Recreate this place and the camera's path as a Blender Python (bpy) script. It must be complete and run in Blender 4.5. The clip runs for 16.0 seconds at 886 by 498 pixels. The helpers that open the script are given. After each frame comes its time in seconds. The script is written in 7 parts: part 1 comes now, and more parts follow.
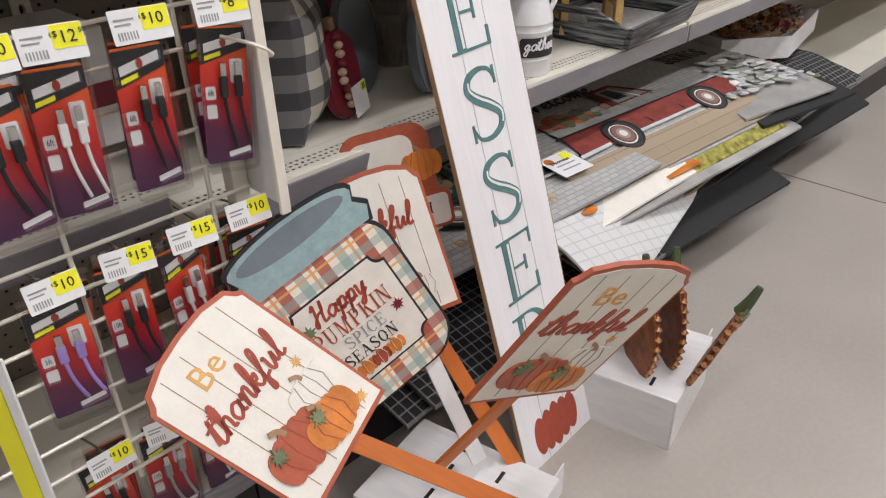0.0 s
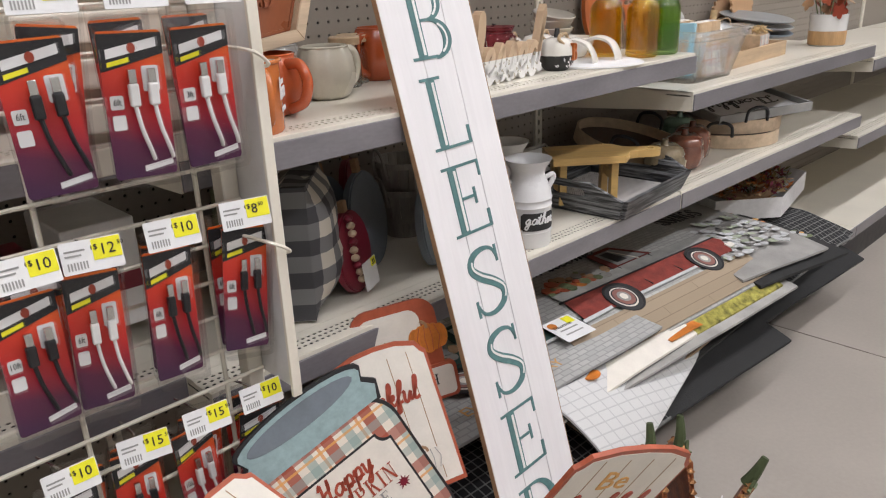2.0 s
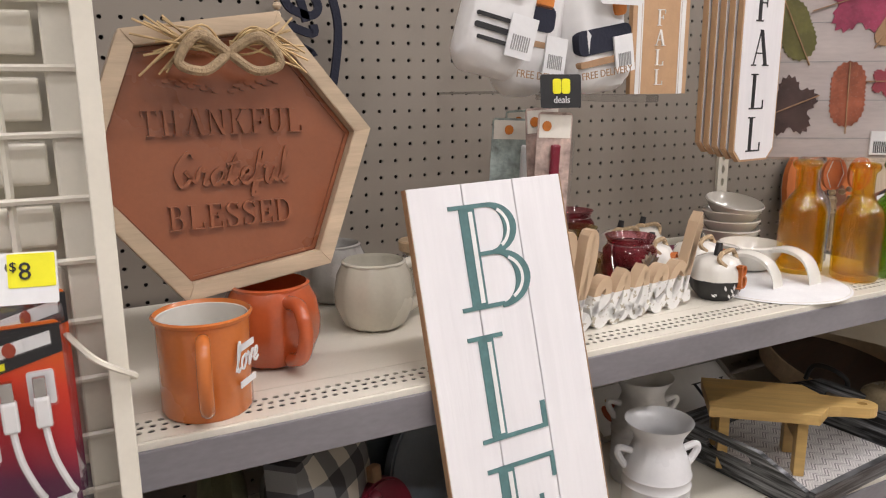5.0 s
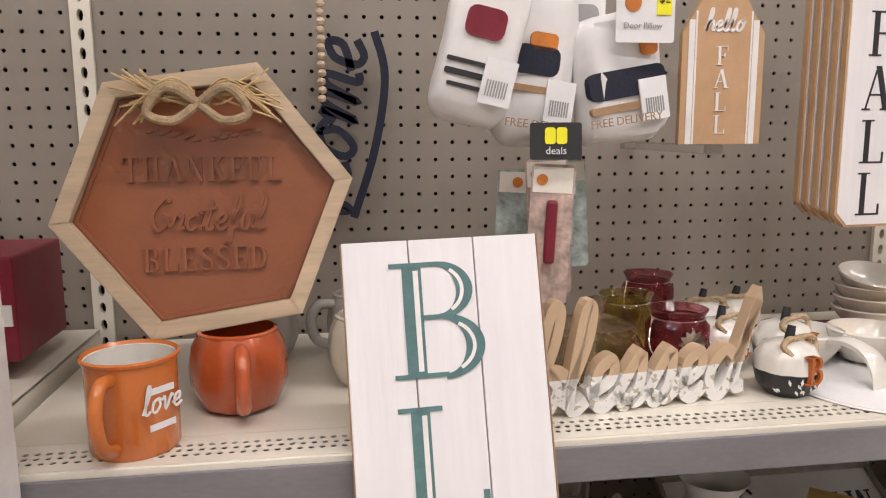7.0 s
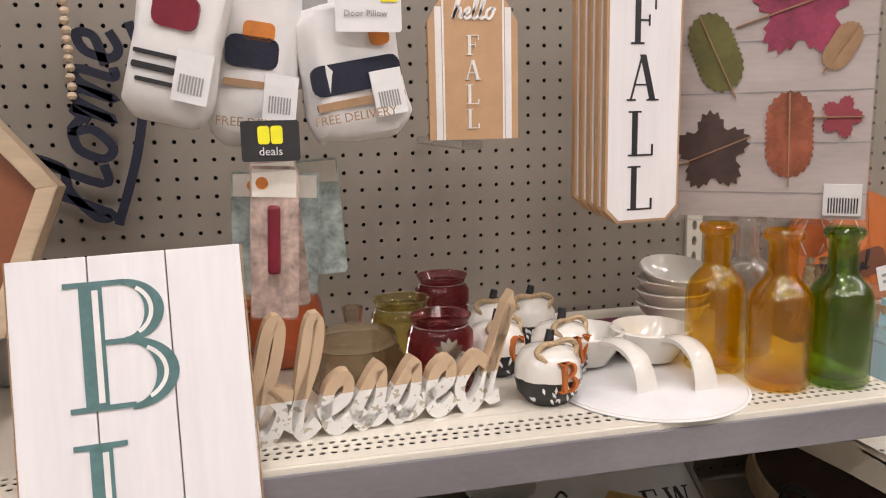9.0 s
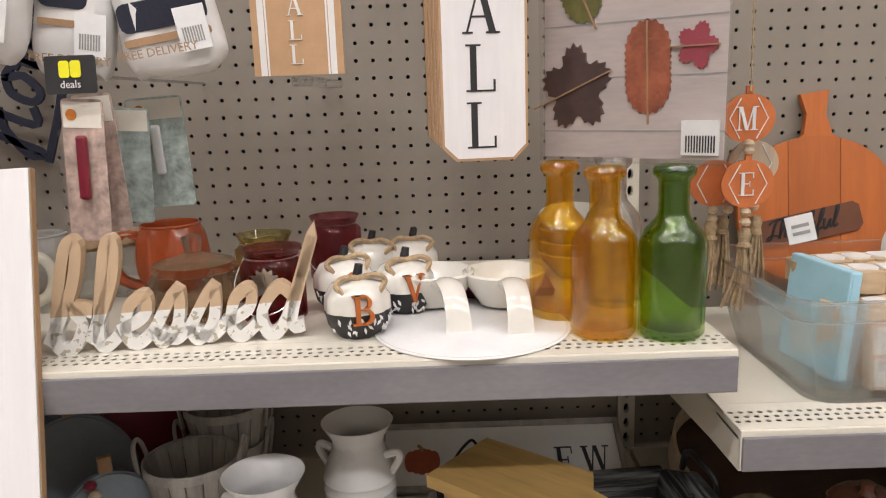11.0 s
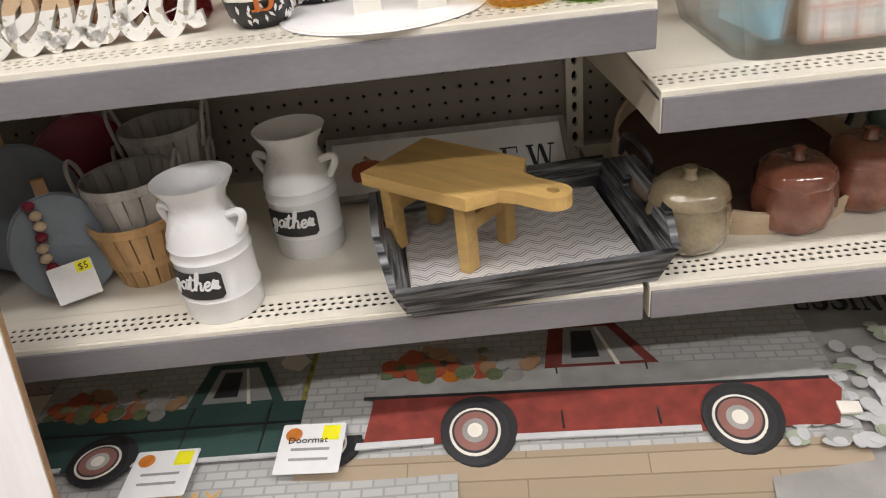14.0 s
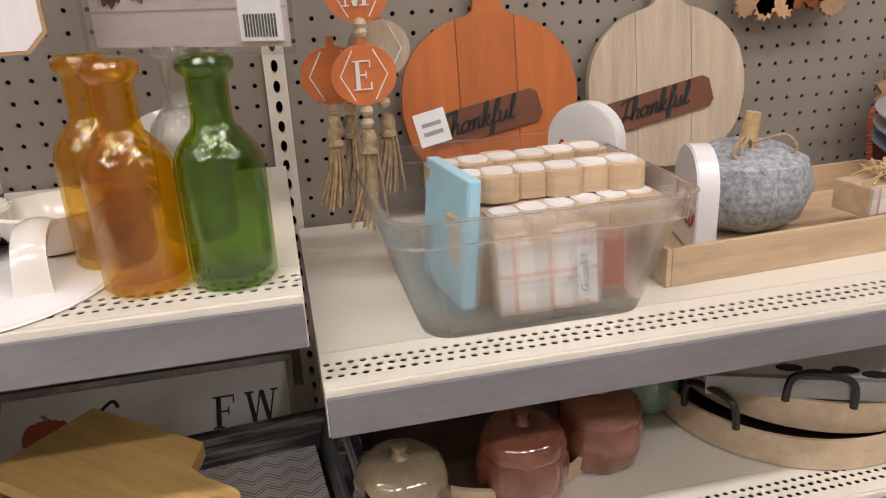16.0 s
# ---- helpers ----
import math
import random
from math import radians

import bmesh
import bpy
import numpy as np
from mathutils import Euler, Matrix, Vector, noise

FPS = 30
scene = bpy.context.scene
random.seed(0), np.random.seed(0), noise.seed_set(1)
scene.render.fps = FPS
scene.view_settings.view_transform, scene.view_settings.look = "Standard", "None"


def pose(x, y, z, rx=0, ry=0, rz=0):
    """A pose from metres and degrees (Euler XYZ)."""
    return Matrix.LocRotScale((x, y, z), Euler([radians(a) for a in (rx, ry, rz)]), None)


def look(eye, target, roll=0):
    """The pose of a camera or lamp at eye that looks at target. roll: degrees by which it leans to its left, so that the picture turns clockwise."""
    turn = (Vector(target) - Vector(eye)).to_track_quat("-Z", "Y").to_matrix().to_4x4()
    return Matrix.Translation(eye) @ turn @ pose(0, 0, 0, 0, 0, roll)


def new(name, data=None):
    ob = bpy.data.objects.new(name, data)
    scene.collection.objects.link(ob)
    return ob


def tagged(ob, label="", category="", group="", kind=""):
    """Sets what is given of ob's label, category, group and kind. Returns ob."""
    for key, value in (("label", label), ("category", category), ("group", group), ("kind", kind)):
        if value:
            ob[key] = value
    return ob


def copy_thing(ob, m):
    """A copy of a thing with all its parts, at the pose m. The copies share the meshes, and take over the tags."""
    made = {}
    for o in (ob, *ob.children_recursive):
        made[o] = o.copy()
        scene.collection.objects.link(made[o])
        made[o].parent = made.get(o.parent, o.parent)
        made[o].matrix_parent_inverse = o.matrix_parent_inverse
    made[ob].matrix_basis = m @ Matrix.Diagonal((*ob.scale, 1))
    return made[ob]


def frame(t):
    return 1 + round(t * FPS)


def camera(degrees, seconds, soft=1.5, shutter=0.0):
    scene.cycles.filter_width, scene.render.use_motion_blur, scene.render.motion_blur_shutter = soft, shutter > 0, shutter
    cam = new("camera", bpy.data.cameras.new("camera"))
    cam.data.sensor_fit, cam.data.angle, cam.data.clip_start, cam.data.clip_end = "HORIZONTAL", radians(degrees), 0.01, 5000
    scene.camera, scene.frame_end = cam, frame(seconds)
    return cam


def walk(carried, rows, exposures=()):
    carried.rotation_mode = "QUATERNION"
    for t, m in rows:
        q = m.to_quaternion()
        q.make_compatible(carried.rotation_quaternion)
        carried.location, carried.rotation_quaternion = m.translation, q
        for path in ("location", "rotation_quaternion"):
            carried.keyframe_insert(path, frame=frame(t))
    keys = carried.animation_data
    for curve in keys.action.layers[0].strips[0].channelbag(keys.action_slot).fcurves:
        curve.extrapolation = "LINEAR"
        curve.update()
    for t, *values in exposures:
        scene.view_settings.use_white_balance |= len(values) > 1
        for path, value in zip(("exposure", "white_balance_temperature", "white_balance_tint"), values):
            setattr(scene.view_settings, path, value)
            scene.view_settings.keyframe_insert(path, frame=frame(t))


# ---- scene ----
cam = camera(61.2, 16.0, 1.15)
PATH = [
    (0, (-1.576, -0.812, 1.014), (-0.384, 0.421, -0.014), -1.9),
    (0.5, (-1.583, -0.816, 1.028), (-0.359, 0.453, 0.085), -2.0),
    (1, (-1.585, -0.822, 1.047), (-0.332, 0.482, 0.192), -2.1),
    (1.5, (-1.585, -0.828, 1.065), (-0.31, 0.507, 0.294), -2.2),
    (2, (-1.584, -0.83, 1.085), (-0.289, 0.525, 0.386), -2.2),
    (2.5, (-1.534, -0.783, 1.115), (-0.223, 0.578, 0.46), -1.7),
    (3, (-1.454, -0.698, 1.145), (-0.149, 0.687, 0.529), -1.1),
    (3.5, (-1.409, -0.64, 1.161), (-0.153, 0.799, 0.567), -0.5),
    (4, (-1.327, -0.63, 1.167), (-0.184, 0.907, 0.594), -0.2),
    (4.5, (-1.235, -0.648, 1.179), (-0.199, 0.984, 0.666), -0.1),
    (5, (-1.186, -0.638, 1.187), (-0.29, 1.098, 0.759), -0.4),
    (5.2, (-1.151, -0.623, 1.188), (-0.351, 1.171, 0.813), -0.9),
    (7.3, (-0.851, -0.685, 1.191), (-0.595, 1.273, 0.87), -0.5),
    (7.5, (-0.831, -0.696, 1.187), (-0.576, 1.258, 0.845), -0.7),
    (8, (-0.778, -0.717, 1.179), (-0.477, 1.224, 0.801), -1.0),
    (8.5, (-0.73, -0.698, 1.176), (-0.361, 1.231, 0.797), -1.3),
    (9, (-0.658, -0.644, 1.195), (-0.229, 1.279, 0.855), -1.3),
    (9.2, (-0.63, -0.619, 1.203), (-0.182, 1.304, 0.883), -1.3),
    (11.3, (-0.27, -0.704, 1.136), (-0.357, 1.241, 0.68), -2.1),
    (11.5, (-0.274, -0.703, 1.129), (-0.404, 1.228, 0.625), -2.2),
    (12, (-0.276, -0.703, 1.112), (-0.503, 1.18, 0.479), -3.1),
    (12.5, (-0.265, -0.701, 1.088), (-0.534, 1.126, 0.321), -4.1),
    (13, (-0.258, -0.698, 1.075), (-0.516, 1.085, 0.206), -5.5),
    (13.5, (-0.238, -0.699, 1.061), (-0.423, 1.05, 0.11), -6.7),
    (14, (-0.205, -0.705, 1.06), (-0.251, 1.028, 0.062), -6.8),
    (14.5, (-0.145, -0.681, 1.057), (-0.012, 1.052, 0.067), -5.8),
    (15, (-0.08, -0.614, 1.075), (0.187, 1.139, 0.15), -4.9),
    (15.5, (-0.03, -0.555, 1.102), (0.329, 1.238, 0.29), -3.7),
    (16, (-0.004, -0.54, 1.119), (0.384, 1.295, 0.424), -2.9),
]
# the clip's camera warms and dims a little near the bright board, and cools towards the floor
EXPOSURES = [(0, 0.0, 6200, 10), (3.5, -0.04, 6200, 10), (5, -0.05, 6450, 12), (8, -0.06, 6700, 14), (9.2, -0.04, 6700, 14), (11.5, 0.04, 6550, 10), (14, 0.12, 6500, 9), (15, 0.02, 6600, 12), (16, -0.06, 6700, 14)]
walk(cam, [(t, look(eye, target, roll)) for t, eye, target, roll in PATH], EXPOSURES)

# ---- light ----
world = bpy.data.worlds.new("store_world")
scene.world = world
world.use_nodes = True
world.node_tree.nodes["Background"].inputs[0].default_value = (0.9, 0.95, 1.0, 1)
world.node_tree.nodes["Background"].inputs[1].default_value = 0.05
LAMP_POWER = 18.3
CEIL_Z = 3.3


def strip_lamp(x, y, length):
    data = bpy.data.lights.new("strip_light", "AREA")
    data.shape, data.size, data.size_y, data.energy = "RECTANGLE", length, 0.16, LAMP_POWER
    data.color = (1.0, 0.955, 0.985)
    ob = new("strip_light", data)
    ob.matrix_world = pose(x, y, CEIL_Z - 0.07)
    return ob


LAMP_PLACES = [(x, y) for y in (-0.95, -2.45) for x in (-2.6, -0.7, 1.2, 3.1)]
for lx, ly in LAMP_PLACES:
    strip_lamp(lx, ly, 1.25)


# ---- materials ----
def M(name, col, rough=0.5, metal=0.0, var=0.1, scale=30.0, bump=0.1, bscale=220.0, stretch=(1, 1, 1), coat=0.0, col2=None):
    """Base colour with a slow and a fine variation, roughness change and a fine relief, in object metres."""
    m = bpy.data.materials.new(name)
    m.use_nodes = True
    nt = m.node_tree
    b = nt.nodes["Principled BSDF"]
    tc = nt.nodes.new("ShaderNodeTexCoord")
    mp = nt.nodes.new("ShaderNodeMapping")
    mp.inputs["Scale"].default_value = stretch
    nt.links.new(tc.outputs["Object"], mp.inputs[0])
    n1, n2 = nt.nodes.new("ShaderNodeTexNoise"), nt.nodes.new("ShaderNodeTexNoise")
    n1.inputs["Scale"].default_value, n1.inputs["Detail"].default_value = scale, 4
    n2.inputs["Scale"].default_value, n2.inputs["Detail"].default_value = bscale, 3
    for n in (n1, n2):
        nt.links.new(mp.outputs[0], n.inputs["Vector"])
    info = nt.nodes.new("ShaderNodeObjectInfo")
    add = nt.nodes.new("ShaderNodeMath")
    add.operation = "MULTIPLY_ADD"
    nt.links.new(n2.outputs[0], add.inputs[0])
    add.inputs[1].default_value = 0.35
    nt.links.new(n1.outputs[0], add.inputs[2])
    ramp = nt.nodes.new("ShaderNodeValToRGB")
    lo = [max(0, c * (1 - var * 1.6)) for c in col]
    hi = [min(1, c * (1 + var)) for c in (col2 or col)]
    ramp.color_ramp.elements[0].position, ramp.color_ramp.elements[1].position = 0.4, 0.95
    ramp.color_ramp.elements[0].color, ramp.color_ramp.elements[1].color = (*lo, 1), (*hi, 1)
    nt.links.new(add.outputs[0], ramp.inputs[0])
    hsv = nt.nodes.new("ShaderNodeHueSaturation")
    mr = nt.nodes.new("ShaderNodeMapRange")
    mr.inputs["To Min"].default_value, mr.inputs["To Max"].default_value = 1 - var * 0.5, 1 + var * 0.5
    nt.links.new(info.outputs["Random"], mr.inputs[0])
    nt.links.new(mr.outputs[0], hsv.inputs["Value"])
    nt.links.new(ramp.outputs[0], hsv.inputs["Color"])
    nt.links.new(hsv.outputs[0], b.inputs["Base Color"])
    rr = nt.nodes.new("ShaderNodeMapRange")
    rr.inputs["To Min"].default_value, rr.inputs["To Max"].default_value = max(0.02, rough - 0.08), min(1, rough + 0.1)
    nt.links.new(n1.outputs[0], rr.inputs[0])
    nt.links.new(rr.outputs[0], b.inputs["Roughness"])
    b.inputs["Metallic"].default_value = metal
    b.inputs["Coat Weight"].default_value = coat
    b.inputs["Coat Roughness"].default_value = 0.08
    if bump:
        bp = nt.nodes.new("ShaderNodeBump")
        bp.inputs["Strength"].default_value, bp.inputs["Distance"].default_value = bump, 0.002
        nt.links.new(n2.outputs[0], bp.inputs["Height"])
        nt.links.new(bp.outputs[0], b.inputs["Normal"])
    return m


def wood(name, col, rough=0.5, along="x", var=0.25):
    s = {"x": (0.12, 1, 1), "y": (1, 0.12, 1), "z": (1, 1, 0.12)}[along]
    return M(name, col, rough, var=var, scale=60, bump=0.2, bscale=300, stretch=s)


def glass(name, col, clear=0.35, rough=0.0):
    """Coloured glass, col being its tint after four passes through a wall's faces, with some straight passage of light."""
    col = [c ** 0.25 for c in col]
    m = bpy.data.materials.new(name)
    m.use_nodes = True
    nt = m.node_tree
    b = nt.nodes["Principled BSDF"]
    b.inputs["Base Color"].default_value = (*col, 1)
    b.inputs["Roughness"].default_value, b.inputs["IOR"].default_value = rough, 1.4
    b.inputs["Transmission Weight"].default_value = 1.0
    tr = nt.nodes.new("ShaderNodeBsdfTransparent")
    tr.inputs[0].default_value = (*col, 1)
    mix = nt.nodes.new("ShaderNodeMixShader")
    mix.inputs[0].default_value = clear
    nt.links.new(b.outputs[0], mix.inputs[1])
    nt.links.new(tr.outputs[0], mix.inputs[2])
    nt.links.new(mix.outputs[0], nt.nodes["Material Output"].inputs[0])
    return m


def clear_glass(name, col, rough=0.03):
    """Thin clear coloured glass: straight tinted passage under a sharp surface gloss."""
    m = bpy.data.materials.new(name)
    m.use_nodes = True
    nt = m.node_tree
    nt.nodes.remove(nt.nodes["Principled BSDF"])
    tr = nt.nodes.new("ShaderNodeBsdfTransparent")
    tr.inputs[0].default_value = (*[c ** 0.25 for c in col], 1)
    gl = nt.nodes.new("ShaderNodeBsdfGlossy")
    gl.inputs["Roughness"].default_value = rough
    lw = nt.nodes.new("ShaderNodeLayerWeight")
    lw.inputs["Blend"].default_value = 0.5
    edge, fac = nt.nodes.new("ShaderNodeMath"), nt.nodes.new("ShaderNodeMath")
    edge.operation, fac.operation = "POWER", "MULTIPLY_ADD"
    edge.inputs[1].default_value, fac.inputs[1].default_value, fac.inputs[2].default_value = 3.0, 0.55, 0.07
    nt.links.new(lw.outputs["Facing"], edge.inputs[0])
    nt.links.new(edge.outputs[0], fac.inputs[0])
    no, bu = nt.nodes.new("ShaderNodeTexNoise"), nt.nodes.new("ShaderNodeBump")
    no.inputs["Scale"].default_value = 45.0
    bu.inputs["Strength"].default_value, bu.inputs["Distance"].default_value = 0.06, 0.01
    nt.links.new(no.outputs["Fac"], bu.inputs["Height"])
    nt.links.new(bu.outputs[0], gl.inputs["Normal"])
    mix = nt.nodes.new("ShaderNodeMixShader")
    nt.links.new(fac.outputs[0], mix.inputs[0])
    nt.links.new(tr.outputs[0], mix.inputs[1])
    nt.links.new(gl.outputs[0], mix.inputs[2])
    nt.links.new(mix.outputs[0], nt.nodes["Material Output"].inputs[0])
    return m


def tinted_glass(name, col, body, milk=0.3, rough=0.04):
    """Tinted glass: tinted passage, a scattering body colour standing in for refracted light, and a sharp wavy gloss.
    """
    m = clear_glass(name, col, rough)
    nt = m.node_tree
    out = nt.nodes["Material Output"]
    base = out.inputs[0].links[0].from_socket
    tl, df = nt.nodes.new("ShaderNodeBsdfTranslucent"), nt.nodes.new("ShaderNodeBsdfDiffuse")
    no, ra = nt.nodes.new("ShaderNodeTexNoise"), nt.nodes.new("ShaderNodeValToRGB")
    no.inputs["Scale"].default_value, no.inputs["Detail"].default_value = 16.0, 2.0
    ra.color_ramp.elements[0].color = (*[c * 0.75 for c in body], 1)
    ra.color_ramp.elements[1].color = (*[min(1, c * 1.2) for c in body], 1)
    ra.color_ramp.elements[0].position, ra.color_ramp.elements[1].position = 0.35, 0.7
    nt.links.new(no.outputs[0], ra.inputs[0])
    for n in (tl, df):
        nt.links.new(ra.outputs[0], n.inputs[0])
    half, mix = nt.nodes.new("ShaderNodeMixShader"), nt.nodes.new("ShaderNodeMixShader")
    half.inputs[0].default_value, mix.inputs[0].default_value = 0.04, milk
    nt.links.new(tl.outputs[0], half.inputs[1])
    nt.links.new(df.outputs[0], half.inputs[2])
    nt.links.new(base, mix.inputs[1])
    nt.links.new(half.outputs[0], mix.inputs[2])
    nt.links.new(mix.outputs[0], out.inputs[0])
    return m


def pattern(name, build, rough=0.8, bump=0.15, bscale=500):
    """A print: build(nt, x, z) returns a colour socket from the object's own x and z in metres."""
    m = bpy.data.materials.new(name)
    m.use_nodes = True
    nt = m.node_tree
    b = nt.nodes["Principled BSDF"]
    tc = nt.nodes.new("ShaderNodeTexCoord")
    sp = nt.nodes.new("ShaderNodeSeparateXYZ")
    nt.links.new(tc.outputs["Object"], sp.inputs[0])
    nt.links.new(build(nt, sp), b.inputs["Base Color"])
    b.inputs["Roughness"].default_value = rough
    n2 = nt.nodes.new("ShaderNodeTexNoise")
    n2.inputs["Scale"].default_value = bscale
    nt.links.new(tc.outputs["Object"], n2.inputs["Vector"])
    bp = nt.nodes.new("ShaderNodeBump")
    bp.inputs["Strength"].default_value, bp.inputs["Distance"].default_value = bump, 0.002
    nt.links.new(n2.outputs[0], bp.inputs["Height"])
    nt.links.new(bp.outputs[0], b.inputs["Normal"])
    return m


def nmath(nt, op, a, b=None, c=None):
    n = nt.nodes.new("ShaderNodeMath")
    n.operation = op
    for i, v in enumerate((a, b, c)):
        if v is None:
            continue
        if isinstance(v, (int, float)):
            n.inputs[i].default_value = v
        else:
            nt.links.new(v, n.inputs[i])
    return n.outputs[0]


def band(nt, v, period, share, shift=0.0):
    """1 in the given share of each period along v, else 0."""
    f = nmath(nt, "FRACT", nmath(nt, "MULTIPLY_ADD", v, 1 / period, shift + 50.0))
    return nmath(nt, "LESS_THAN", f, share)


def mixc(nt, f, a, b):
    n = nt.nodes.new("ShaderNodeMix")
    n.data_type = "RGBA"
    if isinstance(f, (int, float)):
        n.inputs[0].default_value = f
    else:
        nt.links.new(f, n.inputs[0])
    for i, v in ((6, a), (7, b)):
        if isinstance(v, tuple):
            n.inputs[i].default_value = (*v, 1)
        else:
            nt.links.new(v, n.inputs[i])
    return n.outputs[2]


def gingham(nt, sp):
    fx, fz = band(nt, sp.outputs[0], 0.052, 0.5), band(nt, sp.outputs[2], 0.052, 0.5)
    c = mixc(nt, fx, (0.62, 0.58, 0.5), (0.2, 0.2, 0.2))
    d = mixc(nt, fx, (0.2, 0.2, 0.2), (0.07, 0.07, 0.075))
    return mixc(nt, fz, c, d)


def plaid(nt, sp):
    x, z = sp.outputs[0], sp.outputs[2]
    c = mixc(nt, nmath(nt, "MULTIPLY", band(nt, x, 0.06, 0.28), 0.9), (0.78, 0.72, 0.62), (0.36, 0.07, 0.035))
    c = mixc(nt, nmath(nt, "MULTIPLY", band(nt, x, 0.06, 0.22, 0.5), 0.7), c, (0.25, 0.36, 0.34))
    c = mixc(nt, nmath(nt, "MULTIPLY", band(nt, x, 0.06, 0.07, 0.15), 0.8), c, (0.7, 0.3, 0.08))
    c = mixc(nt, nmath(nt, "MULTIPLY", band(nt, z, 0.06, 0.28, 0.3), 0.75), c, (0.36, 0.07, 0.035))
    c = mixc(nt, nmath(nt, "MULTIPLY", band(nt, z, 0.06, 0.2, 0.8), 0.55), c, (0.25, 0.36, 0.34))
    return mixc(nt, nmath(nt, "MULTIPLY", band(nt, z, 0.06, 0.06, 0.45), 0.8), c, (0.75, 0.38, 0.1))


def blackplaid(nt, sp):
    x, y = sp.outputs[0], sp.outputs[1]
    c = mixc(nt, nmath(nt, "MULTIPLY", band(nt, x, 0.019, 0.16), 0.6), (0.015, 0.015, 0.017), (0.26, 0.26, 0.25))
    return mixc(nt, nmath(nt, "MULTIPLY", band(nt, y, 0.019, 0.16), 0.6), c, (0.26, 0.26, 0.25))


def lightplaid(nt, sp):
    x, z = sp.outputs[0], sp.outputs[2]
    c = mixc(nt, nmath(nt, "MULTIPLY", band(nt, x, 0.035, 0.12), 0.7), (0.72, 0.68, 0.62), (0.5, 0.14, 0.06))
    c = mixc(nt, nmath(nt, "MULTIPLY", band(nt, x, 0.035, 0.4, 0.4), 0.35), c, (0.3, 0.33, 0.36))
    c = mixc(nt, nmath(nt, "MULTIPLY", band(nt, z, 0.035, 0.12), 0.7), c, (0.5, 0.14, 0.06))
    return mixc(nt, nmath(nt, "MULTIPLY", band(nt, z, 0.035, 0.4, 0.4), 0.35), c, (0.3, 0.33, 0.36))


def cardprint(nt, sp):
    r = nt.nodes.new("ShaderNodeValToRGB")
    e = r.color_ramp.elements
    e[0].position, e[0].color = 0.0, (0.05, 0.012, 0.05, 1)
    e[1].position, e[1].color = 1.0, (0.75, 0.16, 0.015, 1)
    for p, col in ((0.22, (0.1, 0.014, 0.05)), (0.5, (0.5, 0.02, 0.02)), (0.72, (0.68, 0.05, 0.02))):
        e.new(p).color = (*col, 1)
    nt.links.new(nmath(nt, "MULTIPLY_ADD", sp.outputs[2], 1 / 0.13, nmath(nt, "MULTIPLY_ADD", sp.outputs[0], 2.0, 0.0)), r.inputs[0])
    return r.outputs[0]


def herring(nt, sp):
    x, y = sp.outputs[0], sp.outputs[1]
    zig = nmath(nt, "ABSOLUTE", nmath(nt, "SUBTRACT", nmath(nt, "FRACT", nmath(nt, "MULTIPLY_ADD", x, 1 / 0.03, 50.0)), 0.5))
    f = band(nt, nmath(nt, "MULTIPLY_ADD", zig, 0.024, y), 0.0055, 0.5)
    g = band(nt, nmath(nt, "MULTIPLY_ADD", zig, 0.024, y), 0.022, 0.5)
    return mixc(nt, f, (0.62, 0.6, 0.58), mixc(nt, g, (0.24, 0.23, 0.23), (0.45, 0.43, 0.42)))


def brickprint(nt, sp):
    br = nt.nodes.new("ShaderNodeTexBrick")
    tc = nt.nodes.new("ShaderNodeTexCoord")
    nt.links.new(tc.outputs["Object"], br.inputs["Vector"])
    br.inputs["Color1"].default_value, br.inputs["Color2"].default_value = (0.4, 0.4, 0.385, 1), (0.48, 0.48, 0.46, 1)
    br.inputs["Mortar"].default_value = (0.33, 0.33, 0.32, 1)
    br.inputs["Scale"].default_value, br.inputs["Mortar Size"].default_value = 18.0, 0.03
    return br.outputs[0]


def plankprint(nt, sp):
    br = nt.nodes.new("ShaderNodeTexBrick")
    tc = nt.nodes.new("ShaderNodeTexCoord")
    nt.links.new(tc.outputs["Object"], br.inputs["Vector"])
    br.inputs["Color1"].default_value, br.inputs["Color2"].default_value = (0.33, 0.26, 0.18, 1), (0.38, 0.3, 0.21, 1)
    br.inputs["Mortar"].default_value = (0.24, 0.18, 0.12, 1)
    br.inputs["Scale"].default_value, br.inputs["Mortar Size"].default_value, br.inputs["Brick Width"].default_value = 10.0, 0.01, 3.0
    return br.outputs[0]


CREAM = M("cream_enamel", (0.74, 0.7, 0.6), 0.35, var=0.05, scale=6, bump=0.03, coat=0.2)
PEG = M("pegboard_paint", (0.26, 0.228, 0.192), 0.45, var=0.06, scale=5, bump=0.08, bscale=600)
# near-black stand-in for the shade seen through holes and slots
HOLLOWSHADE = M("hollow_shade", (0.03, 0.028, 0.025), 0.9)
RAIL = M("grey_price_rail", (0.2, 0.19, 0.205), 0.3, var=0.16, scale=14, bump=0.02, stretch=(0.4, 1, 1), coat=0.4)
CONC = M("polished_concrete", (0.37, 0.335, 0.295), 0.32, var=0.09, scale=2.2, bump=0.03, bscale=90)
JOINT = M("floor_joint", (0.2, 0.17, 0.15), 0.8)
BLACK = M("black_plastic", (0.015, 0.015, 0.017), 0.4)
WALLP = M("store_wall_paint", (0.62, 0.6, 0.55), 0.7, scale=3)
CEILP = M("ceiling_paint", (0.75, 0.74, 0.7), 0.8, scale=3)
WHITE = M("white_paint", (0.78, 0.77, 0.75), 0.45, var=0.06, scale=25, bump=0.1)
WHITEWOOD = M("whitewashed_board", (0.77, 0.755, 0.76), 0.5, var=0.035, scale=40, bump=0.25, bscale=160, stretch=(1, 1, 0.08))
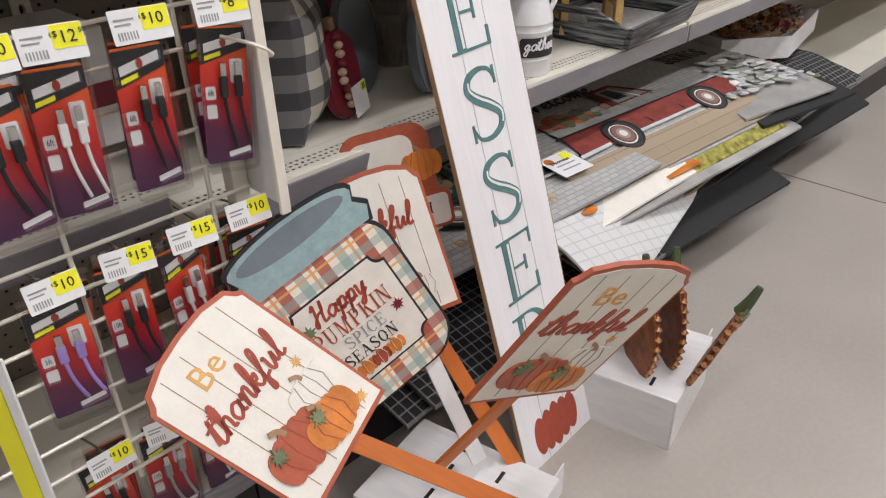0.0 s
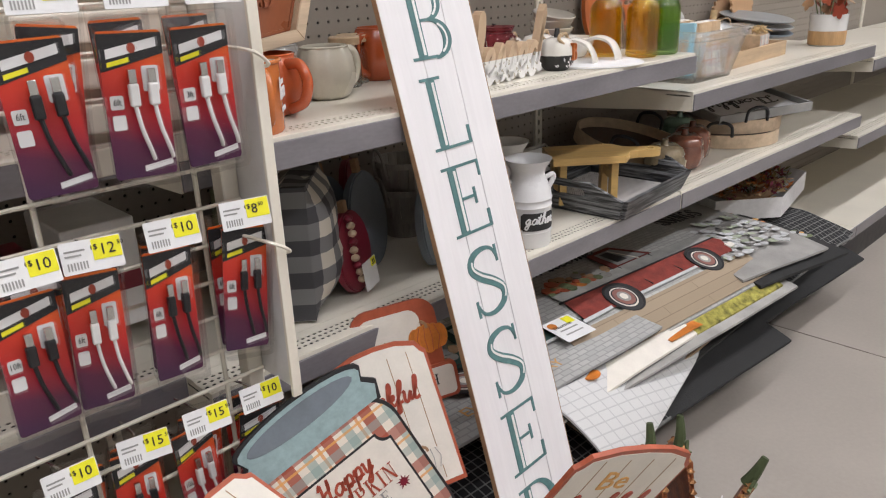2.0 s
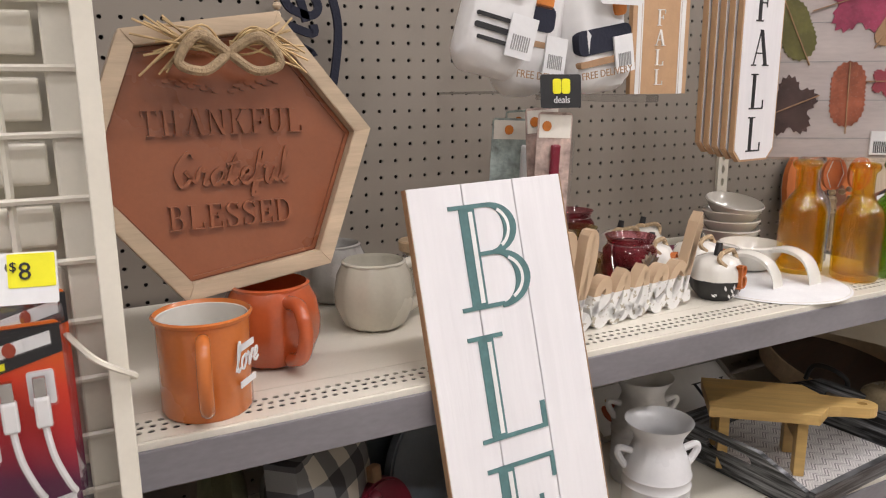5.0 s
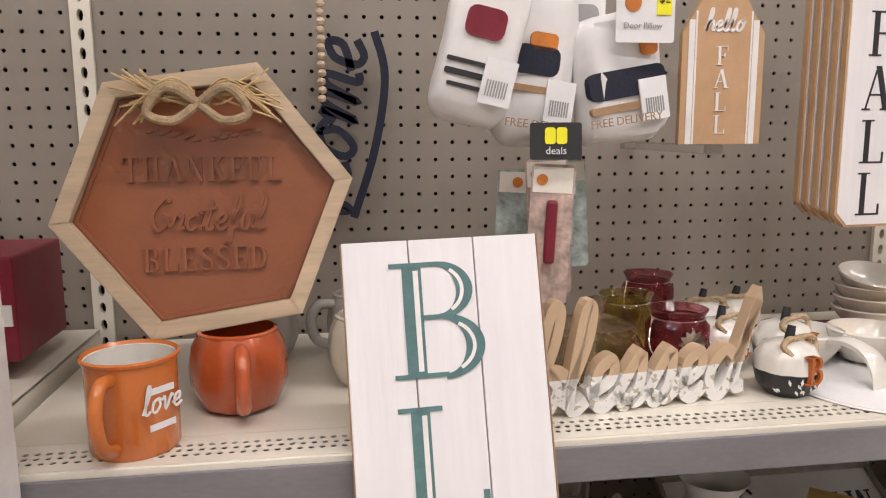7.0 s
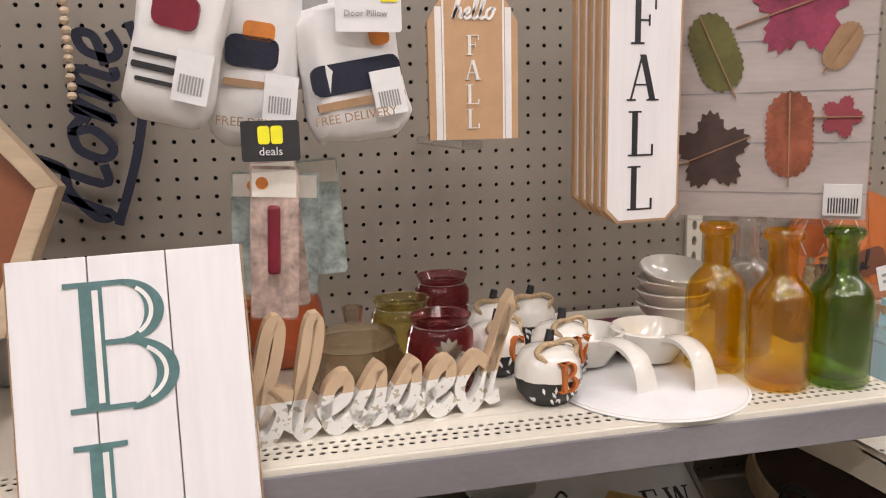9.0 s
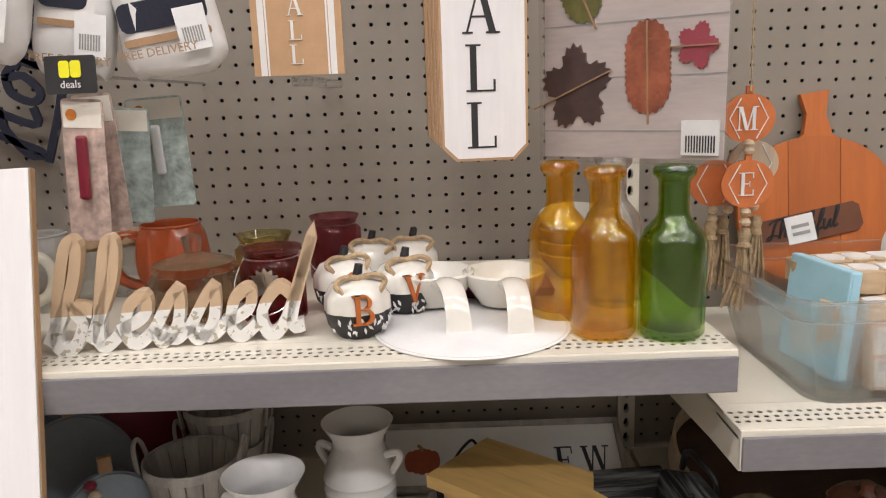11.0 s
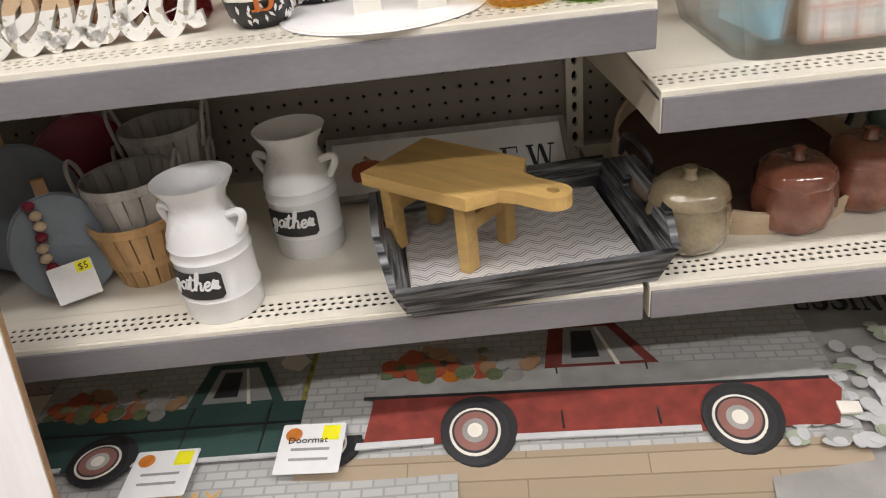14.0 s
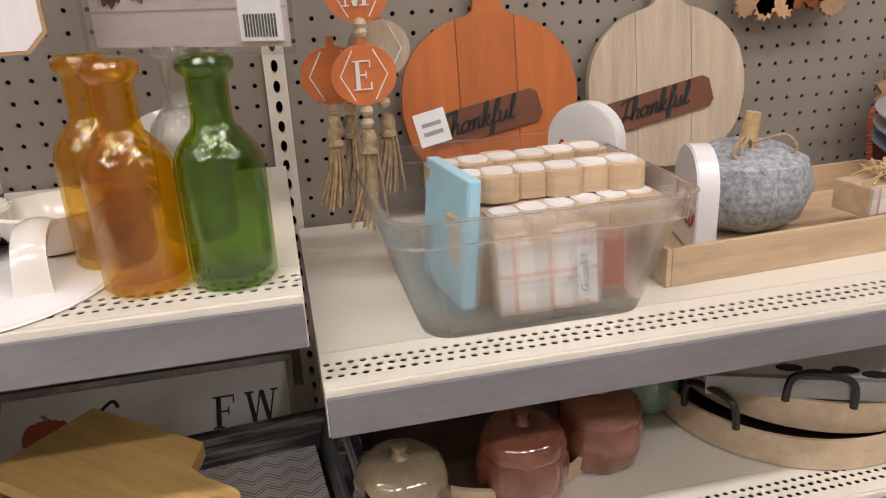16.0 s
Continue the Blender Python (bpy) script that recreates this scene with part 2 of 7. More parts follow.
PLASTIC_W = M("glossy_white_plastic", (0.75, 0.75, 0.74), 0.22, var=0.04, bump=0.03, coat=0.4)
CARDW = M("white_cardboard", (0.7, 0.69, 0.68), 0.7, var=0.07, scale=60, bump=0.25, bscale=150, stretch=(1, 0.2, 1))
KRAFT = M("brown_cardboard", (0.42, 0.3, 0.19), 0.8, var=0.1)
TEAL = M("teal_ink", (0.09, 0.19, 0.19), 0.5, var=0.15, scale=80)
TEAL_L = M("pale_teal_ink", (0.32, 0.44, 0.45), 0.5, var=0.12, scale=80)
INK = M("black_ink", (0.02, 0.02, 0.022), 0.5)
GREYINK = M("grey_ink", (0.3, 0.3, 0.29), 0.6)
RED = M("rust_red_ink", (0.36, 0.06, 0.03), 0.5, var=0.12, scale=60)
RUST = M("rust_trim", (0.4, 0.09, 0.04), 0.5, var=0.12, scale=60)
ORANGE = M("orange_print", (0.62, 0.2, 0.03), 0.5, var=0.2, scale=30)
GOLD = M("golden_ink", (0.66, 0.36, 0.1), 0.5, var=0.15)
OFFW = M("ivory_print", (0.76, 0.72, 0.64), 0.5, var=0.05, scale=30)
LEAFG = M("leaf_green_print", (0.16, 0.2, 0.1), 0.6, var=0.3, scale=60)
STAKE = M("orange_stake", (0.56, 0.15, 0.025), 0.5, var=0.12, scale=30, stretch=(1, 1, 0.1))
MDF = M("mdf_edge", (0.36, 0.22, 0.12), 0.75, var=0.1, scale=80)
PINE = wood("pale_pine", (0.58, 0.45, 0.31), 0.55, "x", 0.14)
TANWOOD = wood("tan_wood", (0.55, 0.4, 0.25), 0.55, "x", 0.16)
TANWOODZ = wood("tan_wood_upright", (0.52, 0.42, 0.31), 0.55, "z", 0.16)
BOARD = wood("golden_board", (0.52, 0.34, 0.12), 0.4, "x", 0.16)
TRAYW = M("charcoal_washed_wood", (0.012, 0.013, 0.015), 0.4, var=0.2, scale=190, bump=0.35, bscale=420, stretch=(0.05, 0.05, 1), col2=(0.3, 0.31, 0.32))
TRAYW.node_tree.nodes["Color Ramp"].color_ramp.elements[0].position = 0.6
TRAYW.node_tree.nodes["Color Ramp"].color_ramp.elements[1].position = 0.98
DARKW = wood("dark_walnut", (0.07, 0.035, 0.022), 0.4, "x", 0.4)
TERRA = M("copper_brown_relief", (0.29, 0.095, 0.042), 0.28, var=0.1, scale=12, bump=0.05, coat=0.35)
MUG_O = M("orange_enamel", (0.6, 0.17, 0.035), 0.25, var=0.08, scale=10, bump=0.02, coat=0.5)
MUG_R = M("burnt_orange_glaze", (0.5, 0.1, 0.03), 0.22, var=0.12, scale=12, bump=0.02, coat=0.6)
MUG_C = M("cream_glaze", (0.6, 0.57, 0.47), 0.25, var=0.06, scale=14, bump=0.02, coat=0.5)
MUG_G = M("grey_glaze", (0.45, 0.44, 0.41), 0.25, var=0.08, coat=0.5)
CERAM = M("white_ceramic", (0.72, 0.7, 0.64), 0.15, var=0.04, scale=10, bump=0.0, coat=0.7)
TIN = M("white_enamelled_tin", (0.74, 0.74, 0.74), 0.3, var=0.04, scale=10, bump=0.02, coat=0.4)
AMBER = tinted_glass("amber_glass", (1.0, 0.6, 0.012), (1.0, 0.4, 0.006), 0.1)
GREENG = tinted_glass("green_glass", (0.16, 0.36, 0.015), (0.13, 0.34, 0.01), 0.05)
CLEARG = glass("clear_glass", (0.92, 0.94, 0.93), 0.4)
WINE = glass("wine_red_glass", (0.22, 0.012, 0.02), 0.4)
OLIVE = glass("olive_glass", (0.42, 0.33, 0.05), 0.4)
SMOKE = glass("smoky_brown_glass", (0.42, 0.31, 0.19), 0.4)
BLISTER = glass("clear_blister", (0.97, 0.97, 0.97), 0.86, 0.06)
BINP = glass("frosted_plastic", (0.93, 0.95, 0.96), 0.58, 0.25)
JAR_T = M("taupe_lustre_glaze", (0.3, 0.24, 0.15), 0.06, var=0.25, scale=25, bump=0.0, coat=1.0)
JAR_B = M("brown_lustre_glaze", (0.24, 0.085, 0.05), 0.06, var=0.25, scale=25, bump=0.0, coat=1.0)
JAR_G = M("sage_lustre_glaze", (0.17, 0.27, 0.21), 0.06, var=0.25, scale=25, bump=0.0, coat=1.0)
GING = pattern("grey_gingham_cloth", gingham, 0.9, 0.4, 900)
PLAID = pattern("autumn_plaid_print", plaid, 0.5, 0.05)
BPLAID = pattern("black_plaid_cloth", blackplaid, 0.95, 0.4, 700)
LPLAID = pattern("pale_plaid_print", lightplaid, 0.6)
CARDP = pattern("orange_purple_card", cardprint, 0.35, 0.02)
HERR = pattern("herringbone_print", herring, 0.5, 0.1)
BRICKP = pattern("grey_brick_print", brickprint, 0.9, 0.4, 900)
PLANKP = pattern("plank_print", plankprint, 0.9, 0.4, 900)
MATGREY = M("grey_print_cloth", (0.36, 0.35, 0.33), 0.95, var=0.2, scale=12, bump=0.4, bscale=900)
MATWHITE = M("white_quilt_cloth", (0.55, 0.56, 0.56), 0.95, var=0.1, scale=20, bump=0.5, bscale=500)


def quiltprint(nt, sp):
    x, y = sp.outputs[0], sp.outputs[1]
    seam = nmath(nt, "MAXIMUM", band(nt, x, 0.034, 0.1), band(nt, nmath(nt, "MULTIPLY_ADD", x, 0.25, y), 0.016, 0.14))
    return mixc(nt, seam, (0.62, 0.62, 0.61), (0.5, 0.5, 0.5))


QUILTP = pattern("white_quilted_cloth", quiltprint, 0.95, 0.6, 350)
MATDARK = M("dark_rubber_mat", (0.02, 0.02, 0.02), 0.85, bump=0.4)
CRIMSON = M("crimson_paint", (0.2, 0.012, 0.03), 0.4, var=0.12)
SLATE = M("slate_grey_paint", (0.17, 0.2, 0.23), 0.55, var=0.1)
KNIT = M("grey_knit", (0.36, 0.38, 0.4), 0.95, var=0.35, scale=160, bump=1.0, bscale=260)
ROPE = M("jute_twine", (0.45, 0.33, 0.2), 0.95, var=0.25, scale=120, bump=0.8, bscale=500)
RAFFIA = M("raffia_straw", (0.6, 0.43, 0.22), 0.7, var=0.25, scale=60)
YELLOW = M("yellow_price_print", (0.85, 0.8, 0.02), 0.5, var=0.04)
PAPER = M("white_paper", (0.76, 0.76, 0.76), 0.6, var=0.05, scale=20, bump=0.03)
CHROME = M("chrome_wire", (0.6, 0.6, 0.6), 0.2, metal=1.0, var=0.05, bump=0)
COPPER = M("rusty_copper", (0.3, 0.1, 0.04), 0.5, metal=0.5, var=0.4, scale=40, bump=0.5)
NAVY = M("navy_velvet", (0.012, 0.014, 0.03), 0.8, bump=0.4)
BAGP = M("white_poly_cloth", (0.74, 0.73, 0.72), 0.4, var=0.06, scale=25, bump=0.3, bscale=60)
TAN = M("tan_board_print", (0.5, 0.31, 0.17), 0.55, var=0.07, scale=40, bump=0.1)
BLUEBOX = M("pale_blue_card", (0.36, 0.62, 0.74), 0.5, var=0.05)
CHALK = M("chalkboard_black", (0.02, 0.02, 0.02), 0.6)
WICKER = M("woven_splint", (0.48, 0.29, 0.13), 0.6, var=0.25, scale=30, stretch=(1, 1, 0.15), bump=0.3)
WICKERG = M("grey_splint", (0.38, 0.36, 0.33), 0.6, var=0.25, scale=30, stretch=(1, 1, 0.15), bump=0.3)
PURPLE = M("plum_cloth", (0.16, 0.03, 0.06), 0.9, bump=0.4)
LAMPG = bpy.data.materials.new("lamp_diffuser")
LAMPG.use_nodes = True
LAMPG.node_tree.nodes["Principled BSDF"].inputs["Emission Color"].default_value = (1, 0.96, 0.9, 1)
LAMPG.node_tree.nodes["Principled BSDF"].inputs["Emission Strength"].default_value = 12.0


# ---- mesh builders ----
def bx(x0, x1, y0, y1, z0, z1, bev=0.0, seg=2, bm=None):
    b = bmesh.new()
    bmesh.ops.create_cube(b, size=1, matrix=Matrix.LocRotScale(((x0 + x1) / 2, (y0 + y1) / 2, (z0 + z1) / 2), None, (x1 - x0, y1 - y0, z1 - z0)))
    if bev:
        bmesh.ops.bevel(b, geom=b.edges[:], offset=bev, segments=seg, affect="EDGES", profile=0.5)
    return merged(b, bm)


def merged(b, into, m=None):
    if m is not None:
        bmesh.ops.transform(b, matrix=m, verts=b.verts[:])
    if into is None:
        return b
    me = bpy.data.meshes.new("tmp")
    b.to_mesh(me)
    into.from_mesh(me)
    bpy.data.meshes.remove(me)
    b.free()
    return into


def lathe(profile, n=36, lobes=0, depth=0.0, bm=None, m=None):
    """Turns (r, z) round the z axis; lobes press that many soft grooves into it."""
    b = bmesh.new()
    rings = []
    for r, z in profile:
        if r < 1e-6:
            rings.append([b.verts.new((0, 0, z))])
            continue
        ring = []
        for i in range(n):
            a = 2 * math.pi * i / n
            k = r * (1 - depth * (1 - abs(math.sin(lobes * a / 2)) ** 0.6)) if lobes else r
            ring.append(b.verts.new((k * math.cos(a), k * math.sin(a), z)))
        rings.append(ring)
    for p, q in zip(rings, rings[1:]):
        if len(p) == 1 and len(q) == 1:
            continue
        for i in range(n):
            j = (i + 1) % n
            if len(p) == 1:
                b.faces.new((p[0], q[i], q[j]))
            elif len(q) == 1:
                b.faces.new((p[i], p[j], q[0]))
            else:
                b.faces.new((p[i], p[j], q[j], q[i]))
    bmesh.ops.recalc_face_normals(b, faces=b.faces[:])
    return merged(b, bm, m)


def smooth_line(pts, per=6):
    """A soft curve through the points."""
    pts = [Vector(p) for p in pts]
    out = []
    for i in range(len(pts) - 1):
        p0, p1, p2, p3 = pts[max(i - 1, 0)], pts[i], pts[i + 1], pts[min(i + 2, len(pts) - 1)]
        for k in range(per):
            t = k / per
            out.append(0.5 * (2 * p1 + (p2 - p0) * t + (2 * p0 - 5 * p1 + 4 * p2 - p3) * t * t + (3 * p1 - p0 - 3 * p2 + p3) * t ** 3))
    return out + [pts[-1]]


def tube(pts, r, n=8, bm=None, taper=None):
    b = bmesh.new()
    pts = [Vector(p) for p in pts]
    rings, side = [], None
    for i, p in enumerate(pts):
        d = (pts[min(i + 1, len(pts) - 1)] - pts[max(i - 1, 0)]).normalized()
        if side is None:
            side = d.orthogonal().normalized()
        side = (side - d * side.dot(d)).normalized()
        up = d.cross(side)
        k = r if taper is None else r + (taper - r) * i / (len(pts) - 1)
        rings.append([b.verts.new(p + k * (math.cos(2 * math.pi * j / n) * side + math.sin(2 * math.pi * j / n) * up)) for j in range(n)])
    for p, q in zip(rings, rings[1:]):
        for j in range(n):
            b.faces.new((p[j], p[(j + 1) % n], q[(j + 1) % n], q[j]))
    b.faces.new(rings[0][::-1])
    b.faces.new(rings[-1])
    return merged(b, bm)


def prism(outline, y0, y1, bm=None, bev=0.0):
    """A flat plate: an outline in x and z, from y0 (front) to y1 (back)."""
    b = bmesh.new()
    f = [b.verts.new((p[0], y0, p[1])) for p in outline]
    k = [b.verts.new((p[0], y1, p[1])) for p in outline]
    n = len(outline)
    b.faces.new(f)
    b.faces.new(k[::-1])
    for i in range(n):
        b.faces.new((f[i], k[i], k[(i + 1) % n], f[(i + 1) % n]))
    bmesh.ops.recalc_face_normals(b, faces=b.faces[:])
    if bev:
        bmesh.ops.bevel(b, geom=[e for e in b.edges if len({round(v.co.y, 5) for v in e.verts}) == 1], offset=bev, segments=2, affect="EDGES")
    return merged(b, bm)


def ribbon(pts, w, y0, y1, bm=None):
    """A band of width w (one number or one for each point) along pts in x and z."""
    pts = [Vector((p[0], p[1])) for p in pts]
    b = bmesh.new()
    rows = []
    for i, p in enumerate(pts):
        d = pts[min(i + 1, len(pts) - 1)] - pts[max(i - 1, 0)]
        d = d.normalized() if d.length > 1e-9 else Vector((1, 0))
        s = Vector((-d.y, d.x)) * (w[i] if isinstance(w, list) else w) / 2
        rows.append([b.verts.new((q.x, y, q.y)) for y in (y0, y1) for q in (p + s, p - s)])
    for p, q in zip(rows, rows[1:]):
        for i, j in ((0, 1), (1, 3), (3, 2), (2, 0)):
            b.faces.new((p[i], p[j], q[j], q[i]))
    for r in (rows[0], rows[-1]):
        b.faces.new((r[0], r[1], r[3], r[2]))
    bmesh.ops.recalc_face_normals(b, faces=b.faces[:])
    return merged(b, bm)


def ell(cx, cz, rx, rz, n=28, a0=0.0, a1=360.0):
    return [(cx + rx * math.cos(math.radians(a0 + (a1 - a0) * i / n)), cz + rz * math.sin(math.radians(a0 + (a1 - a0) * i / n))) for i in range(n + (a1 - a0 != 360.0))]


def rrect(x0, x1, z0, z1, r, n=5):
    out = []
    for cx, cz, a in ((x1 - r, z1 - r, 0), (x0 + r, z1 - r, 90), (x0 + r, z0 + r, 180), (x1 - r, z0 + r, 270)):
        out += ell(cx, cz, r, r, n, a, a + 90)
    return out


def part(name, bm, material, parent, label="", soft=False, kind=""):
    me = bpy.data.meshes.new(name)
    bm.to_mesh(me)
    bm.free()
    me.materials.append(material)
    if soft:
        me.shade_smooth()
        me.set_sharp_from_angle(angle=radians(42))
    ob = new(name, me)
    ob.parent = parent
    return tagged(ob, label, kind=kind)


def thing(name, m, label, category, group="", kind=""):
    ob = new(name)
    ob.empty_display_size = 0.02
    ob.matrix_world = m
    return tagged(ob, label, category, group, kind)


def solid(name, bm, material, m, label, category, group="", kind="", soft=False):
    ob = part(name, bm, material, None, soft=soft)
    ob.matrix_world = m
    return tagged(ob, label, category, group, kind)


I4 = Matrix.Identity(4)

# ---- lettering ----
CAPS = {}


def bar(x0, z0, x1, z1):
    return [(x0, z0), (x1, z0), (x1, z1), (x0, z1)]


def bow(cx, cz, rx, rz, a0, a1, thick=0.15, thin=0.045, n=20):
    """A bowl of a serif letter, thick at its sides and thin above and below."""
    outer = ell(cx, cz, rx, rz, n, a0, a1)
    inner = [(cx + (rx - thick) * math.cos(math.radians(a0 + (a1 - a0) * i / n)), cz + (rz - thin) * math.sin(math.radians(a0 + (a1 - a0) * i / n))) for i in range(n + 1)]
    return outer + inner[::-1]


def slant(x0, z0, x1, z1, w):
    return [(x0 - w / 2, z0), (x0 + w / 2, z0), (x1 + w / 2, z1), (x1 - w / 2, z1)]


def ess():
    line = smooth_line([(0.6, 0.78), (0.53, 0.93), (0.36, 0.98), (0.17, 0.91), (0.11, 0.75), (0.24, 0.6), (0.45, 0.46), (0.6, 0.3), (0.55, 0.11), (0.36, 0.02), (0.17, 0.06), (0.08, 0.23)], 4)
    n = len(line) - 1
    return [(line[i], 0.04 + 0.11 * math.sin(math.pi * i / n) ** 2) for i in range(n + 1)]


STEM, TOP, FOOT = bar(0.1, 0, 0.25, 1), bar(0, 0.96, 0.35, 1), bar(0, 0, 0.35, 0.04)
CAPS["L"] = (0.78, [STEM, TOP, bar(0, 0, 0.68, 0.04), bar(0.63, 0.04, 0.68, 0.26)])
CAPS["E"] = (0.76, [STEM, bar(0, 0.96, 0.66, 1), bar(0.62, 0.76, 0.66, 0.96), bar(0, 0, 0.68, 0.04), bar(0.63, 0.04, 0.68, 0.26), bar(0.25, 0.49, 0.46, 0.53), bar(0.46, 0.39, 0.5, 0.63)])
CAPS["F"] = (0.72, [STEM, bar(0, 0.96, 0.66, 1), bar(0.62, 0.74, 0.66, 0.96), FOOT, bar(0.25, 0.49, 0.46, 0.53), bar(0.46, 0.39, 0.5, 0.63)])
CAPS["B"] = (0.82, [STEM, bar(0, 0.96, 0.4, 1), bar(0, 0, 0.42, 0.04), bar(0.25, 0.5, 0.4, 0.54), bow(0.38, 0.75, 0.27, 0.25, -90, 90, 0.13), bow(0.4, 0.26, 0.32, 0.28, -90, 90)])
CAPS["D"] = (0.88, [STEM, bar(0, 0.96, 0.36, 1), bar(0, 0, 0.36, 0.04), bow(0.34, 0.5, 0.45, 0.5, -90, 90)])
CAPS["P"] = (0.76, [STEM, bar(0, 0.96, 0.4, 1), FOOT, bar(0.25, 0.44, 0.4, 0.48), bow(0.38, 0.72, 0.3, 0.28, -90, 90)])
CAPS["I"] = (0.42, [STEM, TOP, FOOT])
CAPS["T"] = (0.76, [bar(0.28, 0, 0.43, 1), bar(0.02, 0.96, 0.69, 1), bar(0.02, 0.76, 0.06, 0.96), bar(0.65, 0.76, 0.69, 0.96), bar(0.18, 0, 0.53, 0.04)])
CAPS["H"] = (0.92, [STEM, TOP, FOOT, bar(0.55, 0, 0.7, 1), bar(0.45, 0.96, 0.8, 1), bar(0.45, 0, 0.8, 0.04), bar(0.25, 0.49, 0.55, 0.54)])
CAPS["U"] = (0.86, [bar(0.1, 0.3, 0.25, 1), TOP, bow(0.375, 0.3, 0.275, 0.3, 180, 360, 0.12), bar(0.58, 0.3, 0.64, 1), bar(0.46, 0.96, 0.76, 1)])
CAPS["N"] = (0.9, [bar(0.1, 0, 0.15, 1), bar(0, 0.96, 0.2, 1), bar(0, 0, 0.25, 0.04), slant(0.65, 0, 0.18, 1, 0.16), bar(0.64, 0, 0.69, 1), bar(0.54, 0.96, 0.8, 1)])
CAPS["M"] = (1.06, [bar(0.1, 0, 0.15, 1), bar(0, 0, 0.25, 0.04), slant(0.47, 0, 0.18, 1, 0.15), slant(0.49, 0, 0.75, 1, 0.05), bar(0.72, 0, 0.86, 1), bar(0.62, 0, 0.96, 0.04), bar(0, 0.96, 0.2, 1), bar(0.74, 0.96, 0.96, 1)])
CAPS["K"] = (0.88, [STEM, TOP, FOOT, slant(0.25, 0.4, 0.62, 1, 0.06), slant(0.66, 0, 0.38, 0.62, 0.16), bar(0.5, 0.96, 0.76, 1), bar(0.52, 0, 0.82, 0.04)])
CAPS["A"] = (0.9, [slant(0.1, 0, 0.4, 1, 0.05), slant(0.7, 0, 0.42, 1, 0.16), bar(0.2, 0.33, 0.6, 0.37), bar(0, 0, 0.24, 0.04), bar(0.54, 0, 0.86, 0.04)])
CAPS["C"] = (0.84, [bow(0.42, 0.5, 0.38, 0.5, 45, 315), bar(0.66, 0.7, 0.7, 0.97)])
CAPS["O"] = (0.88, [bow(0.42, 0.5, 0.38, 0.5, 0, 360)])
CAPS["G"] = (0.9, [bow(0.42, 0.5, 0.38, 0.5, 45, 330), bar(0.62, 0.1, 0.76, 0.45), bar(0.5, 0.42, 0.86, 0.46)])
CAPS["W"] = (1.1, [slant(0.3, 0, 0.12, 1, 0.14), slant(0.3, 0, 0.5, 1, 0.05), slant(0.74, 0, 0.54, 1, 0.14), slant(0.74, 0, 0.94, 1, 0.05), bar(0, 0.96, 0.28, 1), bar(0.82, 0.96, 1.06, 1)])
CAPS["V"] = (0.88, [slant(0.42, 0, 0.14, 1, 0.15), slant(0.42, 0, 0.7, 1, 0.05), bar(0, 0.96, 0.3, 1), bar(0.56, 0.96, 0.82, 1)])


def serif(word, x, z, h, y0, y1, wide=1.0, bm=None, gap=0.06, centre=False):
    """Serif capitals of height h, their left foot at x, z."""
    b = bm or bmesh.new()
    total = sum((CAPS[c][0] if c in CAPS else 0.78 if c == "S" else 0.4) + gap for c in word) * h * wide
    if centre:
        x -= total / 2
    for c in word:
        if c == "S":
            e = ess()
            ribbon([(x + p.x * h * wide, z + p.y * h) for p, _ in e], [w * h for _, w in e], y0, y1, b)
            for tick in (bar(0.58, 0.72, 0.62, 0.97), bar(0.06, 0.03, 0.1, 0.28)):
                prism([(x + px * h * wide, z + pz * h) for px, pz in tick], y0, y1, b)
            x += (0.72 + gap) * h * wide
        elif c in CAPS:
            for k, poly in enumerate(CAPS[c][1]):
                e = 0.00006 * k
                prism([(x + px * h * wide, z + pz * h) for px, pz in poly], y0 - e, y1, b)
            x += (CAPS[c][0] + gap) * h * wide
        else:
            x += 0.4 * h * wide
    return b


PEN = {}
PEN["a"] = (1.1, [(0.9, 0.8), (0.5, 1), (0.1, 0.55), (0.35, 0), (0.75, 0.3), (0.9, 0.95), (0.86, 0.2), (1.1, 0.1)])
PEN["b"] = (1.0, [(0, 0.1), (0.45, 1.2), (0.5, 2.1), (0.25, 2.1), (0.15, 1), (0.2, 0.1), (0.6, 0), (0.8, 0.5), (0.5, 0.85), (1, 0.75)])
PEN["c"] = (0.9, [(0.7, 0.85), (0.4, 1), (0.1, 0.5), (0.35, 0), (0.9, 0.2)])
PEN["d"] = (1.15, [(0.85, 0.8), (0.45, 1), (0.1, 0.5), (0.35, 0), (0.75, 0.3), (1.2, 2.2), (0.9, 0.3), (1.25, 0.15)])
PEN["e"] = (0.85, [(0, 0.3), (0.6, 0.6), (0.55, 1), (0.2, 0.8), (0.2, 0.2), (0.5, 0), (0.85, 0.25)])
PEN["f"] = (0.7, [(0, 0.1), (0.5, 1.4), (0.55, 2.1), (0.3, 2), (0.2, 0.5), (0.1, -0.7), (0.35, -0.7), (0.3, 0), (0.7, 0.2)])
PEN["g"] = (1.1, [(0.85, 0.8), (0.45, 1), (0.1, 0.5), (0.4, 0.05), (0.8, 0.9), (0.6, -0.8), (0.2, -0.8), (0.3, -0.3), (1.1, 0.2)])
PEN["h"] = (1.0, [(0, 0.1), (0.4, 1.3), (0.4, 2.1), (0.2, 2), (0.15, 0), (0.3, 0.8), (0.6, 1), (0.75, 0.7), (0.75, 0.1), (1, 0.1)])
PEN["k"] = (1.0, [(0, 0.1), (0.4, 1.3), (0.4, 2.1), (0.2, 2), (0.15, 0), (0.3, 0.7), (0.7, 1), (0.65, 0.6), (0.35, 0.55), (0.7, 0.05), (1, 0.15)])
